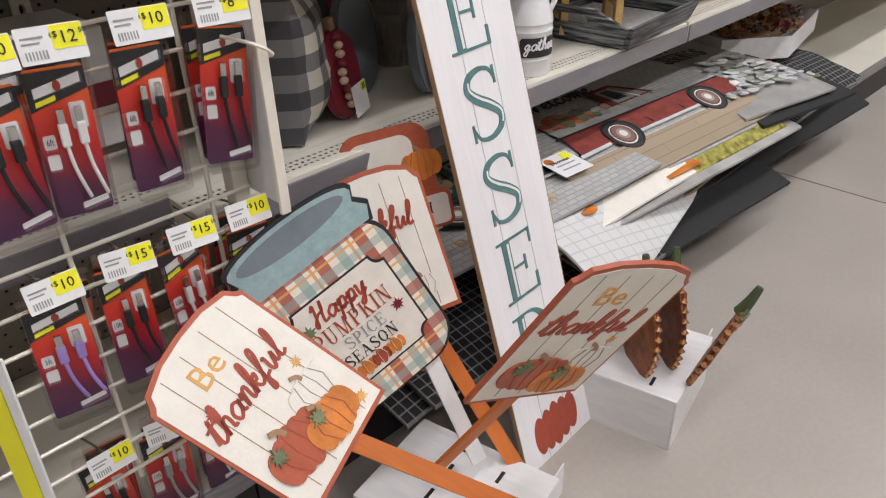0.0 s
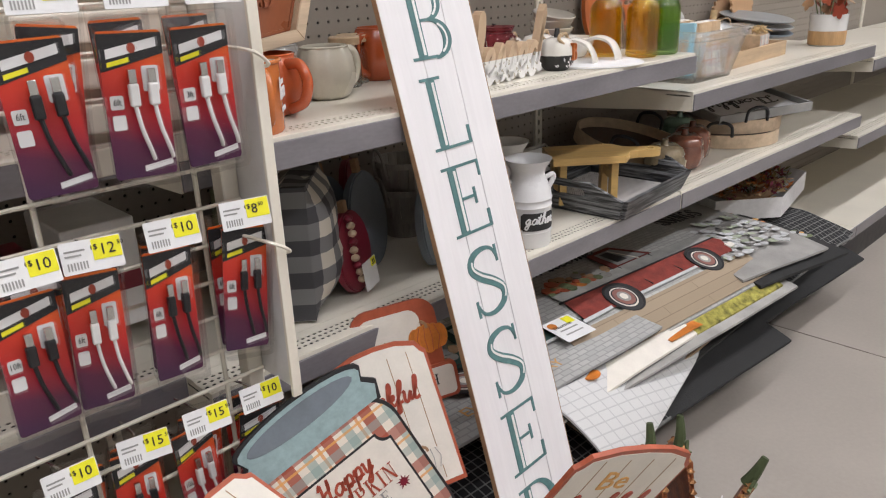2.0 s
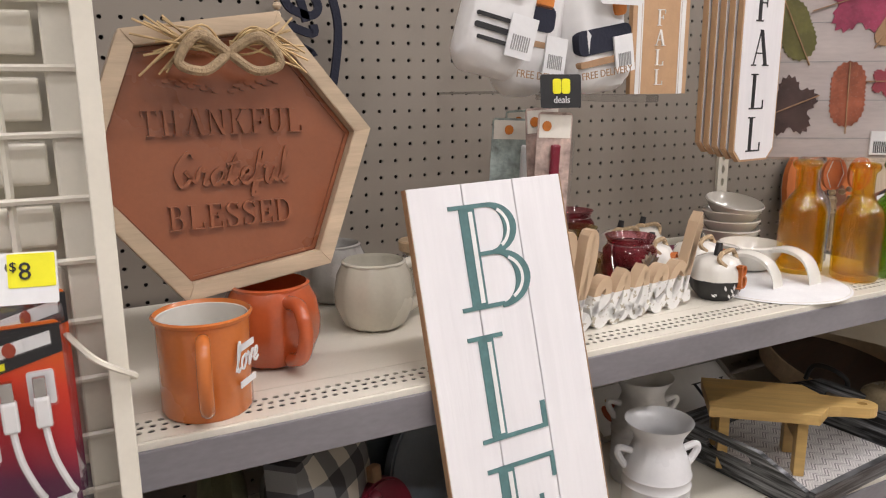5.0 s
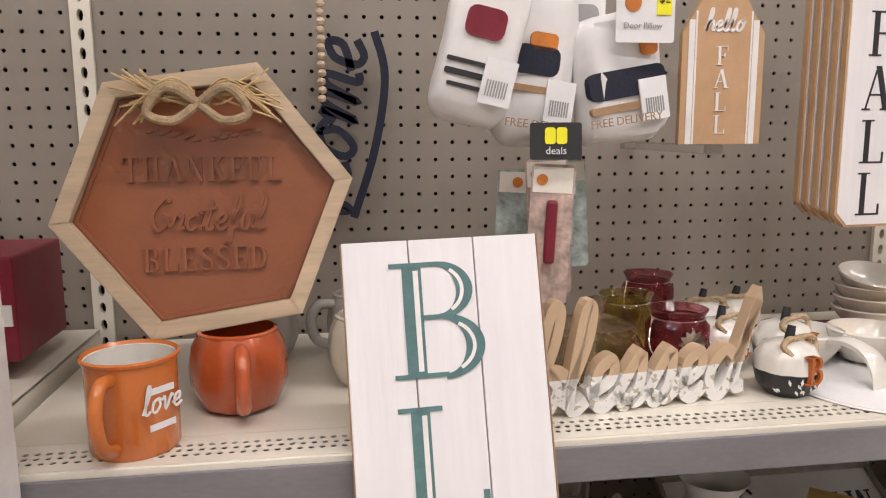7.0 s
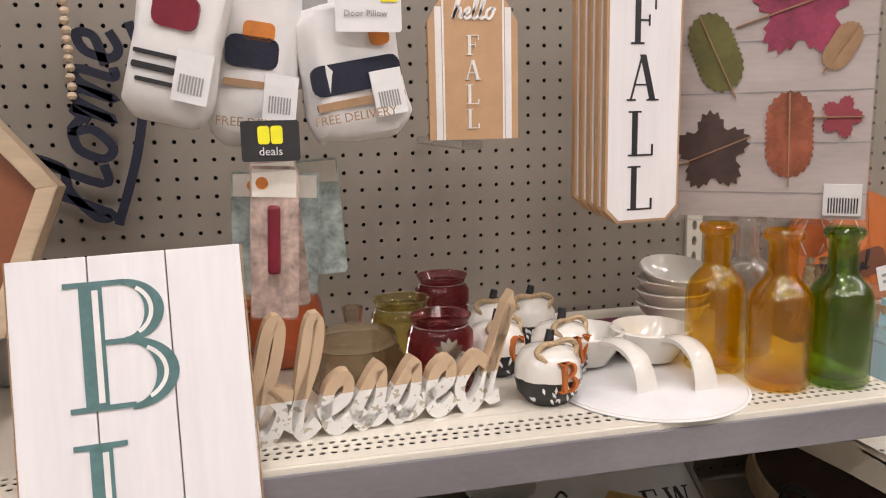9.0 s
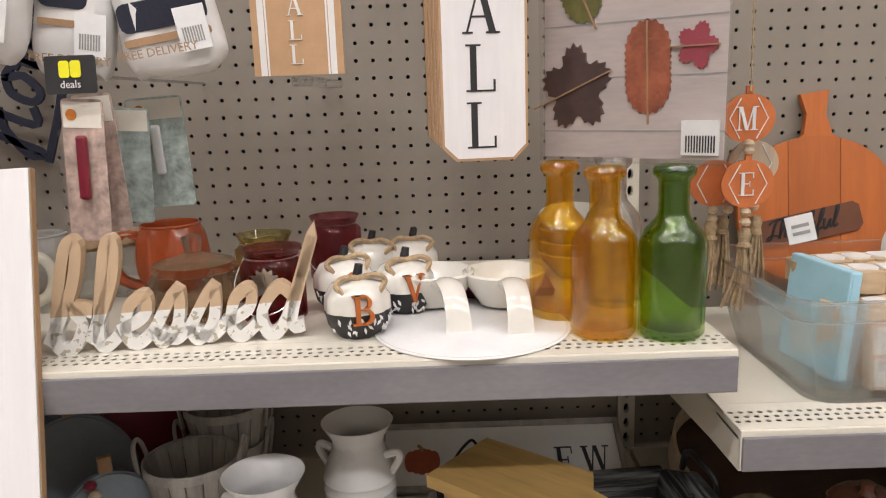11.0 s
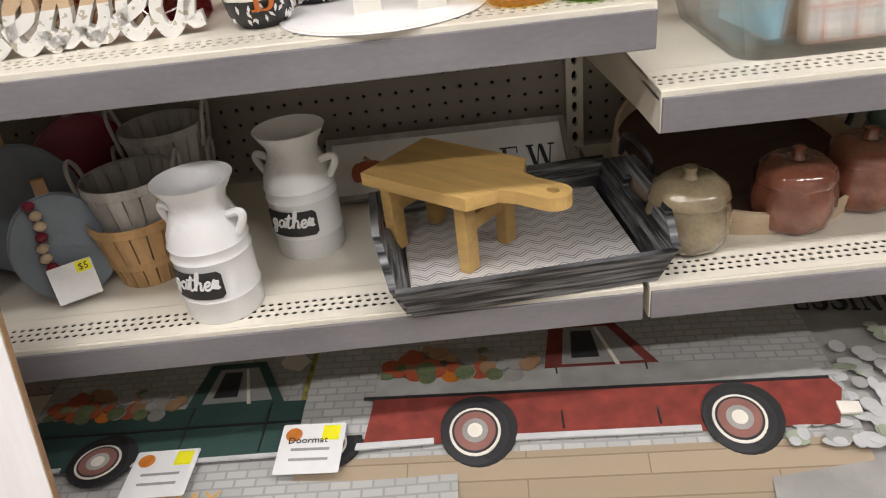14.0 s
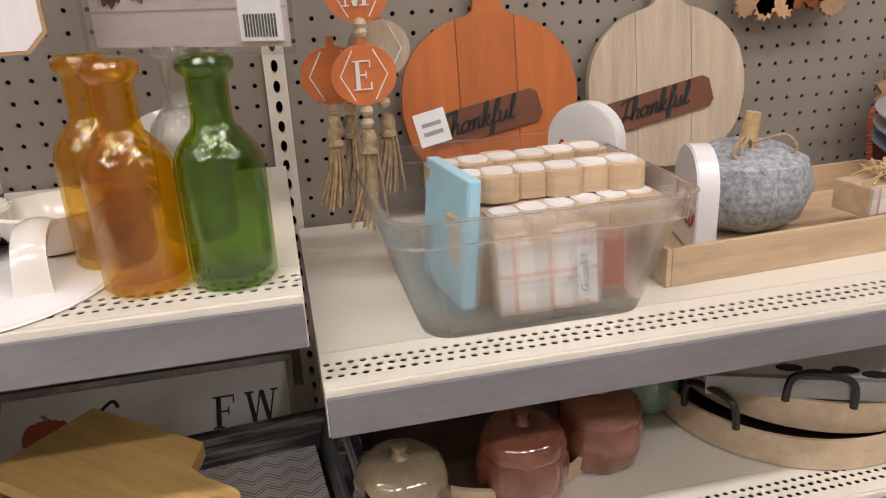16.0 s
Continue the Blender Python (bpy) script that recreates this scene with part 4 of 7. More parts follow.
for q in range(150):
    a, c = rngm.uniform(0.03, 0.34), rngm.uniform(0.06, 0.31)
    part("print", lay(prism(ell(a, c, rngm.uniform(0.006, 0.018), rngm.uniform(0.006, 0.014), 10), -0.0006 - 0.00001 * q, 0), 0.007), rngm.choice([MATWHITE, MATWHITE, SAGEP, MATGREY, MATWHITE]), wmat)
tmat = mat("truck_mat", -0.455, -0.08, 0.715, 0.43, 0.374, -4, BRICKP, "door mat printed with a red pickup truck full of pumpkins", 0.06, 61)
for k in range(6):
    part("print", lay(prism(bar(0.003, 0.003 + 0.0135 * k, 0.712, 0.0165 + 0.0135 * k), -0.0008, 0), 0.0065), PLANKP, tmat, "printed plank ground")
truck_art(tmat, M("faded_red_print", (0.2, 0.035, 0.025), 0.9, var=0.25, scale=40, bump=0.4, bscale=900), M("silver_print", (0.42, 0.42, 0.4), 0.9, var=0.15, scale=30, bump=0.4, bscale=900), 0.237, 0.112, 0.98)
part("print", lay(script("Welcome", 0.15, 0.315, 0.03, 0.005, -0.002, 0), 0.0065), INK, tmat, "black handwritten Welcome")
for ob in tmat.children:
    if ob.name.startswith("print"):
        for v in ob.data.vertices:
            if v.co.y < 0.18:
                v.co.z -= 0.06 * ((0.18 - v.co.y) / 0.18) ** 1.6
for k in range(3):
    mat("door_mat", -1.0 + 0.05 * k, -0.12 - 0.015 * k, 0.6, 0.46, 0.182 + 0.017 * k, 4 - 3 * k, BPLAID, "black plaid door mat lying low on the base deck", 0.04, 70 + k)
mat("plaid_mat", 0.5, -0.05, 0.46, 0.4, 0.275, -6, BPLAID, "black and white plaid door mat under the wreath box", 0.06, 83)
dark = mat("harvest_mat", 0.17, -0.14, 0.39, 0.46, 0.335, -11, MATDARK, "dark door mat printed with yellow and orange leaves", 0.02, 81)
for q in range(70):
    part("print", lay(prism(ell(rngm.uniform(0.02, 0.37), rngm.uniform(0.1, 0.44), rngm.uniform(0.006, 0.018), rngm.uniform(0.005, 0.012), 8), -0.0006 - 0.00001 * q, 0), 0.007), rngm.choice([GOLD, ORANGE, LEAFG, LEAFG, RUST]), dark)
part("print", lay(sans("EVERY TUESDAY", 0.036, -0.002, False, 0.06, 0.03), 0.0065), GOLD, gmat, "golden lettering")
cardg = thing("mat_price_card", pose(-0.62, 0.0, 0.366, -90, 0, -2), "white price card lying on the mat", "price card")
price_card(cardg, 0.0, 0.0, 0.0, 0.085, 0.08)
cardm = thing("mat_price_card", pose(-0.425, 0.012, 0.372, -84, 0, -4.5), "white price card lying on the mat", "price card")
price_card(cardm, 0.0, 0.0, 0.0, 0.085, 0.08)
part("print", sans("Doormat", 0.014, -0.0015, True, -0.005, 0.012), INK, cardm)


# ---- charging-cable rack ----
def cable_rack():
    g = thing("wire_rack", pose(-1.156, -0.028, 0.0), "cream wire display rack with a flat side panel", "display rack")
    part("side_panel", bx(-0.008, -0.005, -0.088, 0.01, 0.61, 1.62), PLASTIC_W, g, "glossy white side panel")
    part("front_edge", bx(-0.013, 0.0, -0.094, -0.0885, 0.6, 1.64, 0.001), CREAM, g)
    part("back_edge", bx(-0.03, -0.0085, -0.02, 0.004, 0.28, 1.64, 0.002), CREAM, g)
    part("louvre_panel", bx(-0.215, -0.009, 0.012, 0.016, 0.9, 1.64), CREAM, g, "cream panel behind the wires")
    for k in range(30):
        z = 0.3 + k * 0.045
        part("wire", tube([(-0.75, -0.022, z), (-0.01, -0.022, z)], 0.0026, 6), CREAM, g, soft=True)
        if z > 0.9:
            part("louvre", bx(-0.21, -0.034, -0.006, 0.0115, z - 0.036, z - 0.006, 0.002), CREAM, g)
    for k in range(5):
        part("upright_wire", tube([(-0.06 - k * 0.17, -0.017, 0.28), (-0.06 - k * 0.17, -0.017, 1.64)], 0.003, 6), CREAM, g, soft=True)
    for z in (0.79, 1.0):
        part("loop", tube(smooth_line([(-0.04, -0.03, z + 0.02), (-0.02, -0.1, z + 0.015), (0.002, -0.098, z), (0.0, -0.09, z - 0.004)]), 0.0022, 6), CREAM, g, soft=True)
    return g


cable_rack()


def cable_pack(cable, length):
    p = thing("cable_pack", pose(0, -9, 0), "charging cable in a clear blister on an orange and purple card", "cable pack", "cable packs on hooks")
    card = part("card", prism(rrect(-0.034, 0.034, 0.0, 0.128, 0.004), 0.0, 0.0012), CARDP, p)
    part("header", prism([(-0.034, 0.094), (0.034, 0.108), (0.034, 0.126), (-0.034, 0.126)], -0.0008, 0.0004), INK, card, "black card header")
    part("logo_bar", prism([(-0.027, 0.105), (0.027, 0.114), (0.027, 0.122), (-0.027, 0.113)], -0.0014, -0.0006), PAPER, card, "white logo bar")
    part("logo_dot", prism(ell(0.0, 0.1135, 0.0045, 0.0045, 14), -0.002, -0.001), RED, card)
    part("sub_bar", prism([(-0.027, 0.098), (-0.004, 0.102), (-0.004, 0.106), (-0.027, 0.102)], -0.0014, -0.0006), YELLOW, card)
    part("sticker", prism(rrect(0.008, 0.026, 0.076, 0.098, 0.002), -0.0012, -0.0002), PAPER, card, "white sticker")
    part("badge", prism(rrect(-0.029, -0.015, 0.062, 0.074, 0.002), -0.001, 0), PAPER, card)
    part("badge_text", sans(length, 0.008, -0.0012, True, -0.022, 0.068), INK, card)
    part("badge", prism(rrect(-0.029, -0.015, 0.044, 0.057, 0.002), -0.001, 0), PAPER, card)
    part("label_bar", prism([(-0.002, 0.005), (0.03, 0.009), (0.03, 0.014), (-0.002, 0.01)], -0.001, 0), PAPER, card)
    for dx in (-0.005, 0.016):
        part("plug", bx(dx - 0.0055, dx + 0.0055, -0.01, -0.003, 0.064, 0.084, 0.002), cable, p)
        part("plug_tip", bx(dx - 0.0042, dx + 0.0042, -0.009, -0.004, 0.084, 0.096, 0.0005), CHROME, p)
        part("cord", tube(smooth_line([(dx, -0.006, 0.066), (dx + 0.003, -0.008, 0.045), (dx + 0.01, -0.007, 0.025), (dx + 0.014, -0.003, 0.016)]), 0.0025, 8), cable, p, soft=True)
    part("blister", bx(-0.038, 0.038, -0.016, 0.003, -0.008, 0.142, 0.006), BLISTER, p, "clear plastic blister", soft=True)
    return p


def hook_tag(x, y, z, price, turn):
    t = thing("price_tag", pose(x, y, z, -14, 0, turn) @ Matrix.Diagonal((0.9, 0.9, 0.9, 1)), "white and yellow shelf price tag on a wire hook", "price tag", "price tags on the rack")
    tg = part("tag", prism(rrect(-0.03, 0.03, -0.017, 0.017, 0.0015), -0.001, 0.0005), PAPER, t)
    part("yellow_field", prism(rrect(0.001, 0.029, -0.006, 0.016, 0.001), -0.0015, 0), YELLOW, tg, "yellow price field")
    whole, _, cents = price.partition(".")
    px = 0.002
    part("price", sans("$", 0.0085, -0.002, False, px, 0.005), INK, tg)
    part("price", sans(whole, 0.0165, -0.002, False, px + 0.005, -0.001), INK, tg)
    if cents:
        part("price", sans(cents, 0.0065, -0.002, False, px + 0.005 + 0.0092 * len(whole), 0.0065), INK, tg)
    part("print_bar", prism(bar(-0.026, 0.006, -0.006, 0.008), -0.0015, 0), GREYINK, tg)
    part("print_bar", prism(bar(-0.026, 0.001, -0.01, 0.003), -0.0015, 0), GREYINK, tg)
    for q in range(7):
        part("barcode_bar", prism(bar(-0.025 + q * 0.003, -0.013, -0.0235 + q * 0.003, -0.005), -0.0015, 0), GREYINK, tg)
    part("hook", tube(smooth_line([(-0.01, 0.10 - (y + 0.13) * 0.2, 0.014), (-0.005, 0.04, 0.012), (0.0, 0.004, 0.004), (0.0, 0.001, 0.012)]), 0.0018, 6), CHROME, t, "chrome wire hook", soft=True)
    return t


CABLES = [PLASTIC_W, BLACK, M("lilac_plastic", (0.35, 0.25, 0.6), 0.4), M("grey_plastic", (0.3, 0.3, 0.31), 0.4)]
PACKS = {}
for ci in range(4):
    for ln in ("3ft", "6ft", "10ft"):
        if (ci, ln) in ((0, "6ft"), (1, "6ft"), (0, "10ft"), (1, "10ft"), (2, "3ft"), (0, "3ft"), (3, "10ft")):
            PACKS[(ci, ln)] = cable_pack(CABLES[ci], ln)
first = set()
RACK_ROWS = [
    (1.078, -0.142, ((-1.218, "8", 0, "3ft"), (-1.292, "10", 0, "6ft"), (-1.37, "10", 1, "6ft"))),
    (0.846, -0.12, ((-1.202, "8.50", 1, "6ft"), (-1.285, "10", 1, "6ft"), (-1.365, "12.50", 0, "6ft"), (-1.422, "10", 1, "10ft"))),
    (0.607, -0.092, ((-1.198, "10", 0, "10ft"), (-1.27, "15.50", 0, "10ft"), (-1.345, "15.50", 1, "10ft"), (-1.422, "10", 2, "3ft"))),
    (0.345, -0.06, ((-1.2, "10", 0, "10ft"), (-1.272, "10", 0, "10ft"), (-1.345, "10", 3, "10ft"), (-1.417, "10", 1, "10ft"))),
]
rngr = random.Random(8)
for rz, ry, cols in RACK_ROWS:
    for cx, price, ci, ln in cols:
        hook_tag(cx, ry - 0.004, rz, price, rngr.uniform(-14, 2))
        for depth in (0.0, 0.026):
            src = PACKS[(ci, ln)]
            pm = pose(cx - 0.004 + depth * 0.3, ry + 0.026 + depth, rz - 0.172, rngr.uniform(-6, 2), rngr.uniform(-2, 7), rngr.uniform(-12, 6)) @ Matrix.Diagonal((0.87, 1, 1.07, 1))
            if (ci, ln) not in first:
                src.matrix_world = pm
                first.add((ci, ln))
            else:
                copy_thing(src, pm)
foot, head = Vector((-1.522, -0.201, 0.0)), Vector((-1.518, -0.290, 0.685))
up_ = (head - foot).normalized()
side_ = Vector((0.75, -0.66, 0.0))
side_ = (side_ - up_ * side_.dot(up_)).normalized()
banner = thing("sign_strip", Matrix.Translation(foot) @ Matrix((side_, up_.cross(side_), up_)).transposed().to_4x4(), "yellow and white sign strip standing by the rack", "sign strip")
part("strip", bx(-0.016, 0.0, 0.0, 0.002, 0.0, (head - foot).length), YELLOW, banner)
part("strip_edge", bx(0.001, 0.008, 0.0, 0.003, 0.0, (head - foot).length), PAPER, banner)
# goods behind the wires
for k, (bx0, bz, bw, bh, mt) in enumerate(((-1.72, 0.936, 0.3, 0.2, PAPER), (-1.4, 0.936, 0.16, 0.12, CRIMSON), (-1.66, 0.617, 0.34, 0.12, CRIMSON), (-1.3, 0.617, 0.1, 0.16, PAPER))):
    bo = thing("boxed_dish", pose(bx0, 0.2, bz), "white and red boxed tableware on the shelf behind the rack", "boxed dish", "boxed tableware")
    part("box", bx(0, bw, 0, 0.15, 0, bh, 0.003), mt, bo)
    part("stripe", bx(0.004, bw - 0.004, -0.0015, 0.002, bh * 0.35, bh * 0.55), CRIMSON if mt is PAPER else PAPER, bo)


# ---- yard signs ----
def plane_pose(tl, tr, br):
    """A pose whose x runs along the top edge and z up the right edge, origin at the middle of the foot; with width and height."""
    tl, tr, br = Vector(tl), Vector(tr), Vector(br)
    x = (tr - tl).normalized()
    up = tr - br
    w, h = (tr - tl).length, up.length
    up = (up - x * up.dot(x)).normalized()
    y = up.cross(x)
    return Matrix.Translation(br - x * w / 2) @ Matrix((x, y, up)).transposed().to_4x4(), w, h


def pumpkin_art(parent, cx, cz, r, mat_, y, ribs=5, squash=0.8, lines=None):
    for q in range(ribs):
        o = (q - (ribs - 1) / 2) / ((ribs - 1) / 2)
        part("pumpkin_print", prism(ell(cx + o * r * 0.62, cz, r * (0.42 - 0.08 * abs(o)), r * squash * (1 - 0.22 * abs(o)), 20), y - 0.0002 * (ribs - abs(q - ribs // 2)), 0), mat_, parent)
        if lines and q:
            part("rib_line", ribbon([(cx + (o - 0.25) * r * 0.5, cz + r * squash * 0.8), (cx + (o - 0.25) * r * 0.75, cz), (cx + (o - 0.25) * r * 0.5, cz - r * squash * 0.85)], r * 0.03, y - 0.0016, 0), lines, parent)
    part("stem_print", ribbon(smooth_line([(cx, cz + r * squash * 0.7), (cx - r * 0.05, cz + r * squash), (cx - r * 0.25, cz + r * squash * 1.2)]), r * 0.14, y - 0.002, 0), MDF, parent)


def leaf_art(parent, cx, cz, r, mat_, y, turn=0.0):
    pts = []
    for k in range(20):
        a = radians(k * 18 + turn)
        rr = r * (1.0 if k % 4 == 0 else 0.45 if k % 2 else 0.75)
        pts.append((cx + rr * math.cos(a), cz + rr * math.sin(a)))
    part("leaf_print", prism(pts, y, 0), mat_, parent)


def thankful_shape(w, h):
    hw = w / 2
    half = [(hw, 0), (hw, h * 0.88), (hw * 0.93, h * 0.9), (hw * 0.84, h * 0.95), (hw * 0.45, h * 0.99), (0, h)]
    return half + [(-a, c) for a, c in half[-2::-1]]


def thankful_sign(tl, tr, br, stake_end, nudge=(0, 0, 0)):
    m, w, h = plane_pose(tl, tr, br)
    m = m @ pose(*nudge)
    h /= 0.9
    s = thing("thankful_sign", m, "ivory yard sign lettered Be thankful with pumpkins, on an orange stake", "yard sign", "yard signs")
    part("board", prism(thankful_shape(w, h), 0.0, 0.006), RUST, s, "rust-red edged board")
    fc = part("face", prism([(a * 0.95, h * 0.025 + c * 0.95) for a, c in thankful_shape(w, h)], -0.0008, 0.0), OFFW, s, "ivory painted face")
    for q in (-0.3, -0.1, 0.1, 0.3):
        part("groove", prism(bar(q * w - 0.0006, h * 0.05, q * w + 0.0006, h * 0.93), -0.0011, 0), MDF, fc)
    part("lettering", sans("Be", h * 0.17, -0.0014, True, -w * 0.08, h * 0.79, 0.001), GOLD, fc, "golden lettering")
    part("lettering", script("thankful", -w * 0.43, h * 0.54, w * 0.105, w * 0.024, -0.002, 0), RED, fc, "rust-red handwritten lettering")
    pumpkin_art(fc, w * 0.22, h * 0.33, w * 0.22, OFFW, -0.0018, 5, 0.66, GREYINK)
    pumpkin_art(fc, -w * 0.15, h * 0.235, w * 0.28, RUST, -0.0032, 5, 0.68, RED)
    pumpkin_art(fc, w * 0.12, h * 0.17, w * 0.24, ORANGE, -0.0046, 5, 0.68, RUST)
    leaf_art(fc, -w * 0.3, h * 0.66, w * 0.06, RED, -0.0018, 20)
    leaf_art(fc, w * 0.3, h * 0.47, w * 0.05, GOLD, -0.0018, 40)
    leaf_art(fc, -w * 0.3, h * 0.3, w * 0.08, LEAFG, -0.007, 10)
    leaf_art(fc, w * 0.06, h * 0.24, w * 0.08, LEAFG, -0.0085, 50)
    leaf_art(fc, w * 0.36, h * 0.1, w * 0.06, GOLD, -0.0018, 30)
    end = m.inverted() @ Vector(stake_end)
    part("stake", ribbon([(0.0, h * 0.3), (end.x, end.z)], 0.024, 0.0065, 0.0125), STAKE, s, "orange painted wooden stake")
    return s


thankful_sign((-1.417, -0.169, 0.45), (-1.267, -0.127, 0.519), (-1.138, -0.248, 0.387), (-1.03, -0.31, 0.13))
thankful_sign((-1.027, -0.442, 0.583), (-0.854, -0.487, 0.52), (-0.902, -0.368, 0.305), (-1.06, -0.25, 0.13))


def jar_sign():
    m, w, h = plane_pose((-1.212, -0.063, 0.513), (-1.038, -0.106, 0.582), (-0.968, -0.184, 0.377))
    s = thing("jar_sign", m, "yard sign shaped as a plaid pumpkin-spice jar, on a white stake", "yard sign", "yard signs")
    w, h = 0.2, 0.288
    hw = w / 2
    zb = -0.055
    s.matrix_world = m @ pose(-0.014, -0.04, 0.034, 0, -3, 0)
    body = rrect(-hw, hw, zb, zb + h * 0.8, 0.045, 6)
    lid = [(-hw * 0.92, zb + h * 0.77), (hw * 0.92, zb + h * 0.77), (hw, zb + h * 0.83), (hw * 0.86, zb + h * 0.88)] + ell(0, zb + h * 0.93, hw * 0.92, h * 0.07, 12, 0, 180) + [(-hw * 0.86, zb + h * 0.88), (-hw, zb + h * 0.83)]
    part("outline", prism([(a * 1.04, zb + 0.1 + (c - zb - 0.1) * 1.035) for a, c in body], 0.0, 0.006), INK, s, "black outlined board")
    part("lid_outline", prism([(a * 1.05, c + (0.004 if c > zb + h * 0.8 else -0.004)) for a, c in lid], -0.0004, 0.006), INK, s)
    part("body", prism(body, -0.0012, 0.0), PLAID, s, "rust and sage plaid jar body")
    part("lid", prism(lid, -0.002, 0.0), TEAL_L, s, "pale teal jar lid")
    part("mouth", prism(ell(0, zb + h * 0.925, hw * 0.8, h * 0.055, 24), -0.0026, 0), SLATE, s)
    pz = zb + h * 0.385
    def notch(k):
        a, c, r = hw * 0.76 * k, 0.07 * k, 0.016
        out = []
        for sx, sz, t0 in ((1, 1, 270), (-1, 1, 360), (-1, -1, 90), (1, -1, 180)):
            out += ell(sx * a, pz + sz * c, r, r, 6, t0, t0 - 90)
        return out
    part("plaque_edge", prism(notch(1.04), -0.0022, 0), INK, s)
    part("plaque", prism(notch(1.0), -0.0028, 0), OFFW, s, "ivory lettered plaque")
    part("lettering", script("Happy", -0.004, pz + 0.036, 0.0145, 0.0038, -0.0036, 0, centre=True), RED, s, "rust-red handwritten lettering")
    part("lettering", serif("PUMPKIN", 0.0, pz + 0.004, 0.0245, -0.0036, 0, 0.82, centre=True), RED, s, "rust-red serif lettering")
    part("lettering", serif("SPICE", 0.004, pz - 0.018, 0.0175, -0.0036, 0, 0.95, centre=True), GREYINK, s)
    part("lettering", serif("SEASON", 0.0, pz - 0.04, 0.0175, -0.0036, 0, 0.92, centre=True), INK, s)
    for q, mt in ((-0.024, ORANGE), (0.024, ORANGE), (0.0, RED)):
        pumpkin_art(s, q, pz - 0.054, 0.015, mt, -0.0034, 3, 0.8, OFFW)
    leaf_art(s, -hw * 0.56, pz + 0.037, 0.013, LEAFG, -0.0034, 10)
    leaf_art(s, hw * 0.58, pz - 0.008, 0.011, CRIMSON, -0.0034, 10)
    end = m.inverted() @ Vector((-0.975, -0.272, 0.128))
    part("stake", ribbon([(0.06, zb + 0.05), (end.x, end.z)], 0.024, 0.0065, 0.0125), WHITE, s, "white wooden stake")
    return s


jar_sign()
m, w, h = plane_pose((-1.1, 0.0, 0.545), (-0.965, -0.06, 0.57), (-0.925, -0.175, 0.375))
back1 = thing("thankful_sign", m, "ivory wooden yard sign lettered in rust red, behind the jar sign", "yard sign", "yard signs")
part("board", prism(thankful_shape(w, h), 0.0, 0.006), RUST, back1)
part("face", prism([(a * 0.94, h * 0.03 + c * 0.94) for a, c in thankful_shape(w, h)], -0.0008, 0), OFFW, back1)
for q in (-0.2, 0.1, 0.3):
    part("groove", prism(bar(q * w - 0.0006, h * 0.05, q * w + 0.0006, h * 0.9), -0.0011, 0), MDF, back1)
part("lettering", script("thankful", -w * 0.43, h * 0.6, w * 0.1, w * 0.03, -0.002, 0), RED, back1)
pumpkin_art(back1, w * 0.2, h * 0.2, w * 0.2, OFFW, -0.0018, 5, 0.6, GREYINK)
end = m.inverted() @ Vector((-0.93, -0.3, 0.12))
part("stake", ribbon([(0, h * 0.3), (end.x, end.z)], 0.024, 0.0065, 0.0125), STAKE, back1, "orange wooden stake")
m, w, h = plane_pose((-0.995, 0.04, 0.585), (-0.87, -0.02, 0.6), (-0.845, -0.065, 0.43))
tsign = thing("truck_sign", m, "rust-red wooden yard sign cut as a truck with a pumpkin", "yard sign", "yard signs")
part("board", prism(rrect(-w / 2, w / 2, 0, h, 0.03, 5), 0.0, 0.006), RUST, tsign, "rust-red truck-shaped board")
part("window", prism(rrect(-w * 0.42, w * 0.3, h * 0.6, h * 0.92, 0.02, 5), -0.001, 0), OFFW, tsign, "ivory window")
pumpkin_art(tsign, w * 0.36, h * 0.62, w * 0.24, ORANGE, -0.003, 5, 0.75, RUST)
pumpkin_art(tsign, -w * 0.1, h * 0.55, w * 0.22, RUST, -0.002, 5, 0.6, RED)
part("tag_edge", prism(rrect(w * 0.05, w * 0.62, h * 0.02, h * 0.36, 0.01, 4), -0.0035, 0.006), RUST, tsign, "hanging tag")
part("tag", prism(rrect(w * 0.09, w * 0.58, h * 0.05, h * 0.33, 0.008, 4), -0.0045, 0), OFFW, tsign)
part("lettering", serif("SH", w * 0.2, h * 0.17, h * 0.1, -0.0055, 0, 0.9), INK, tsign)
end = m.inverted() @ Vector((-0.95, -0.16, 0.13))
part("stake", ribbon([(0, h * 0.2), (end.x, end.z)], 0.024, 0.0065, 0.0125), STAKE, tsign, "orange wooden stake")


def carton(x, y, w, d, h, turn, slots):
    c = thing("display_carton", pose(x, y, 0, 0, 0, turn), "white corrugated display box with slots, on the floor", "box", "display boxes")
    part("side", bx(0, w, 0, 0.003, 0, h, 0.0008), CARDW, c)
    part("side", bx(0, w, d - 0.003, d, 0, h, 0.0008), CARDW, c)
    part("side", bx(0, 0.003, 0.0035, d - 0.0035, 0, h), CARDW, c)
    part("side", bx(w - 0.003, w, 0.0035, d - 0.0035, 0, h), CARDW, c)
    part("top", bx(0.0, w, 0.0, d, h + 0.0003, h + 0.0033, 0.001), CARDW, c)
    for k in range(slots):
        # black strip on the uncut top, painting the dark of an open slot
        part("slot", bx(0.02 + k * (w - 0.05) / max(1, slots - 1), 0.045 + k * (w - 0.05) / max(1, slots - 1), d * (0.3 + 0.3 * (k % 2)), d * (0.3 + 0.3 * (k % 2)) + 0.006, h + 0.0034, h + 0.0042), BLACK, c)
    part("torn_flap", bx(w - 0.001, w + 0.04, 0.01, 0.012, h * 0.4, h * 0.95), CARDW, c)
    return c


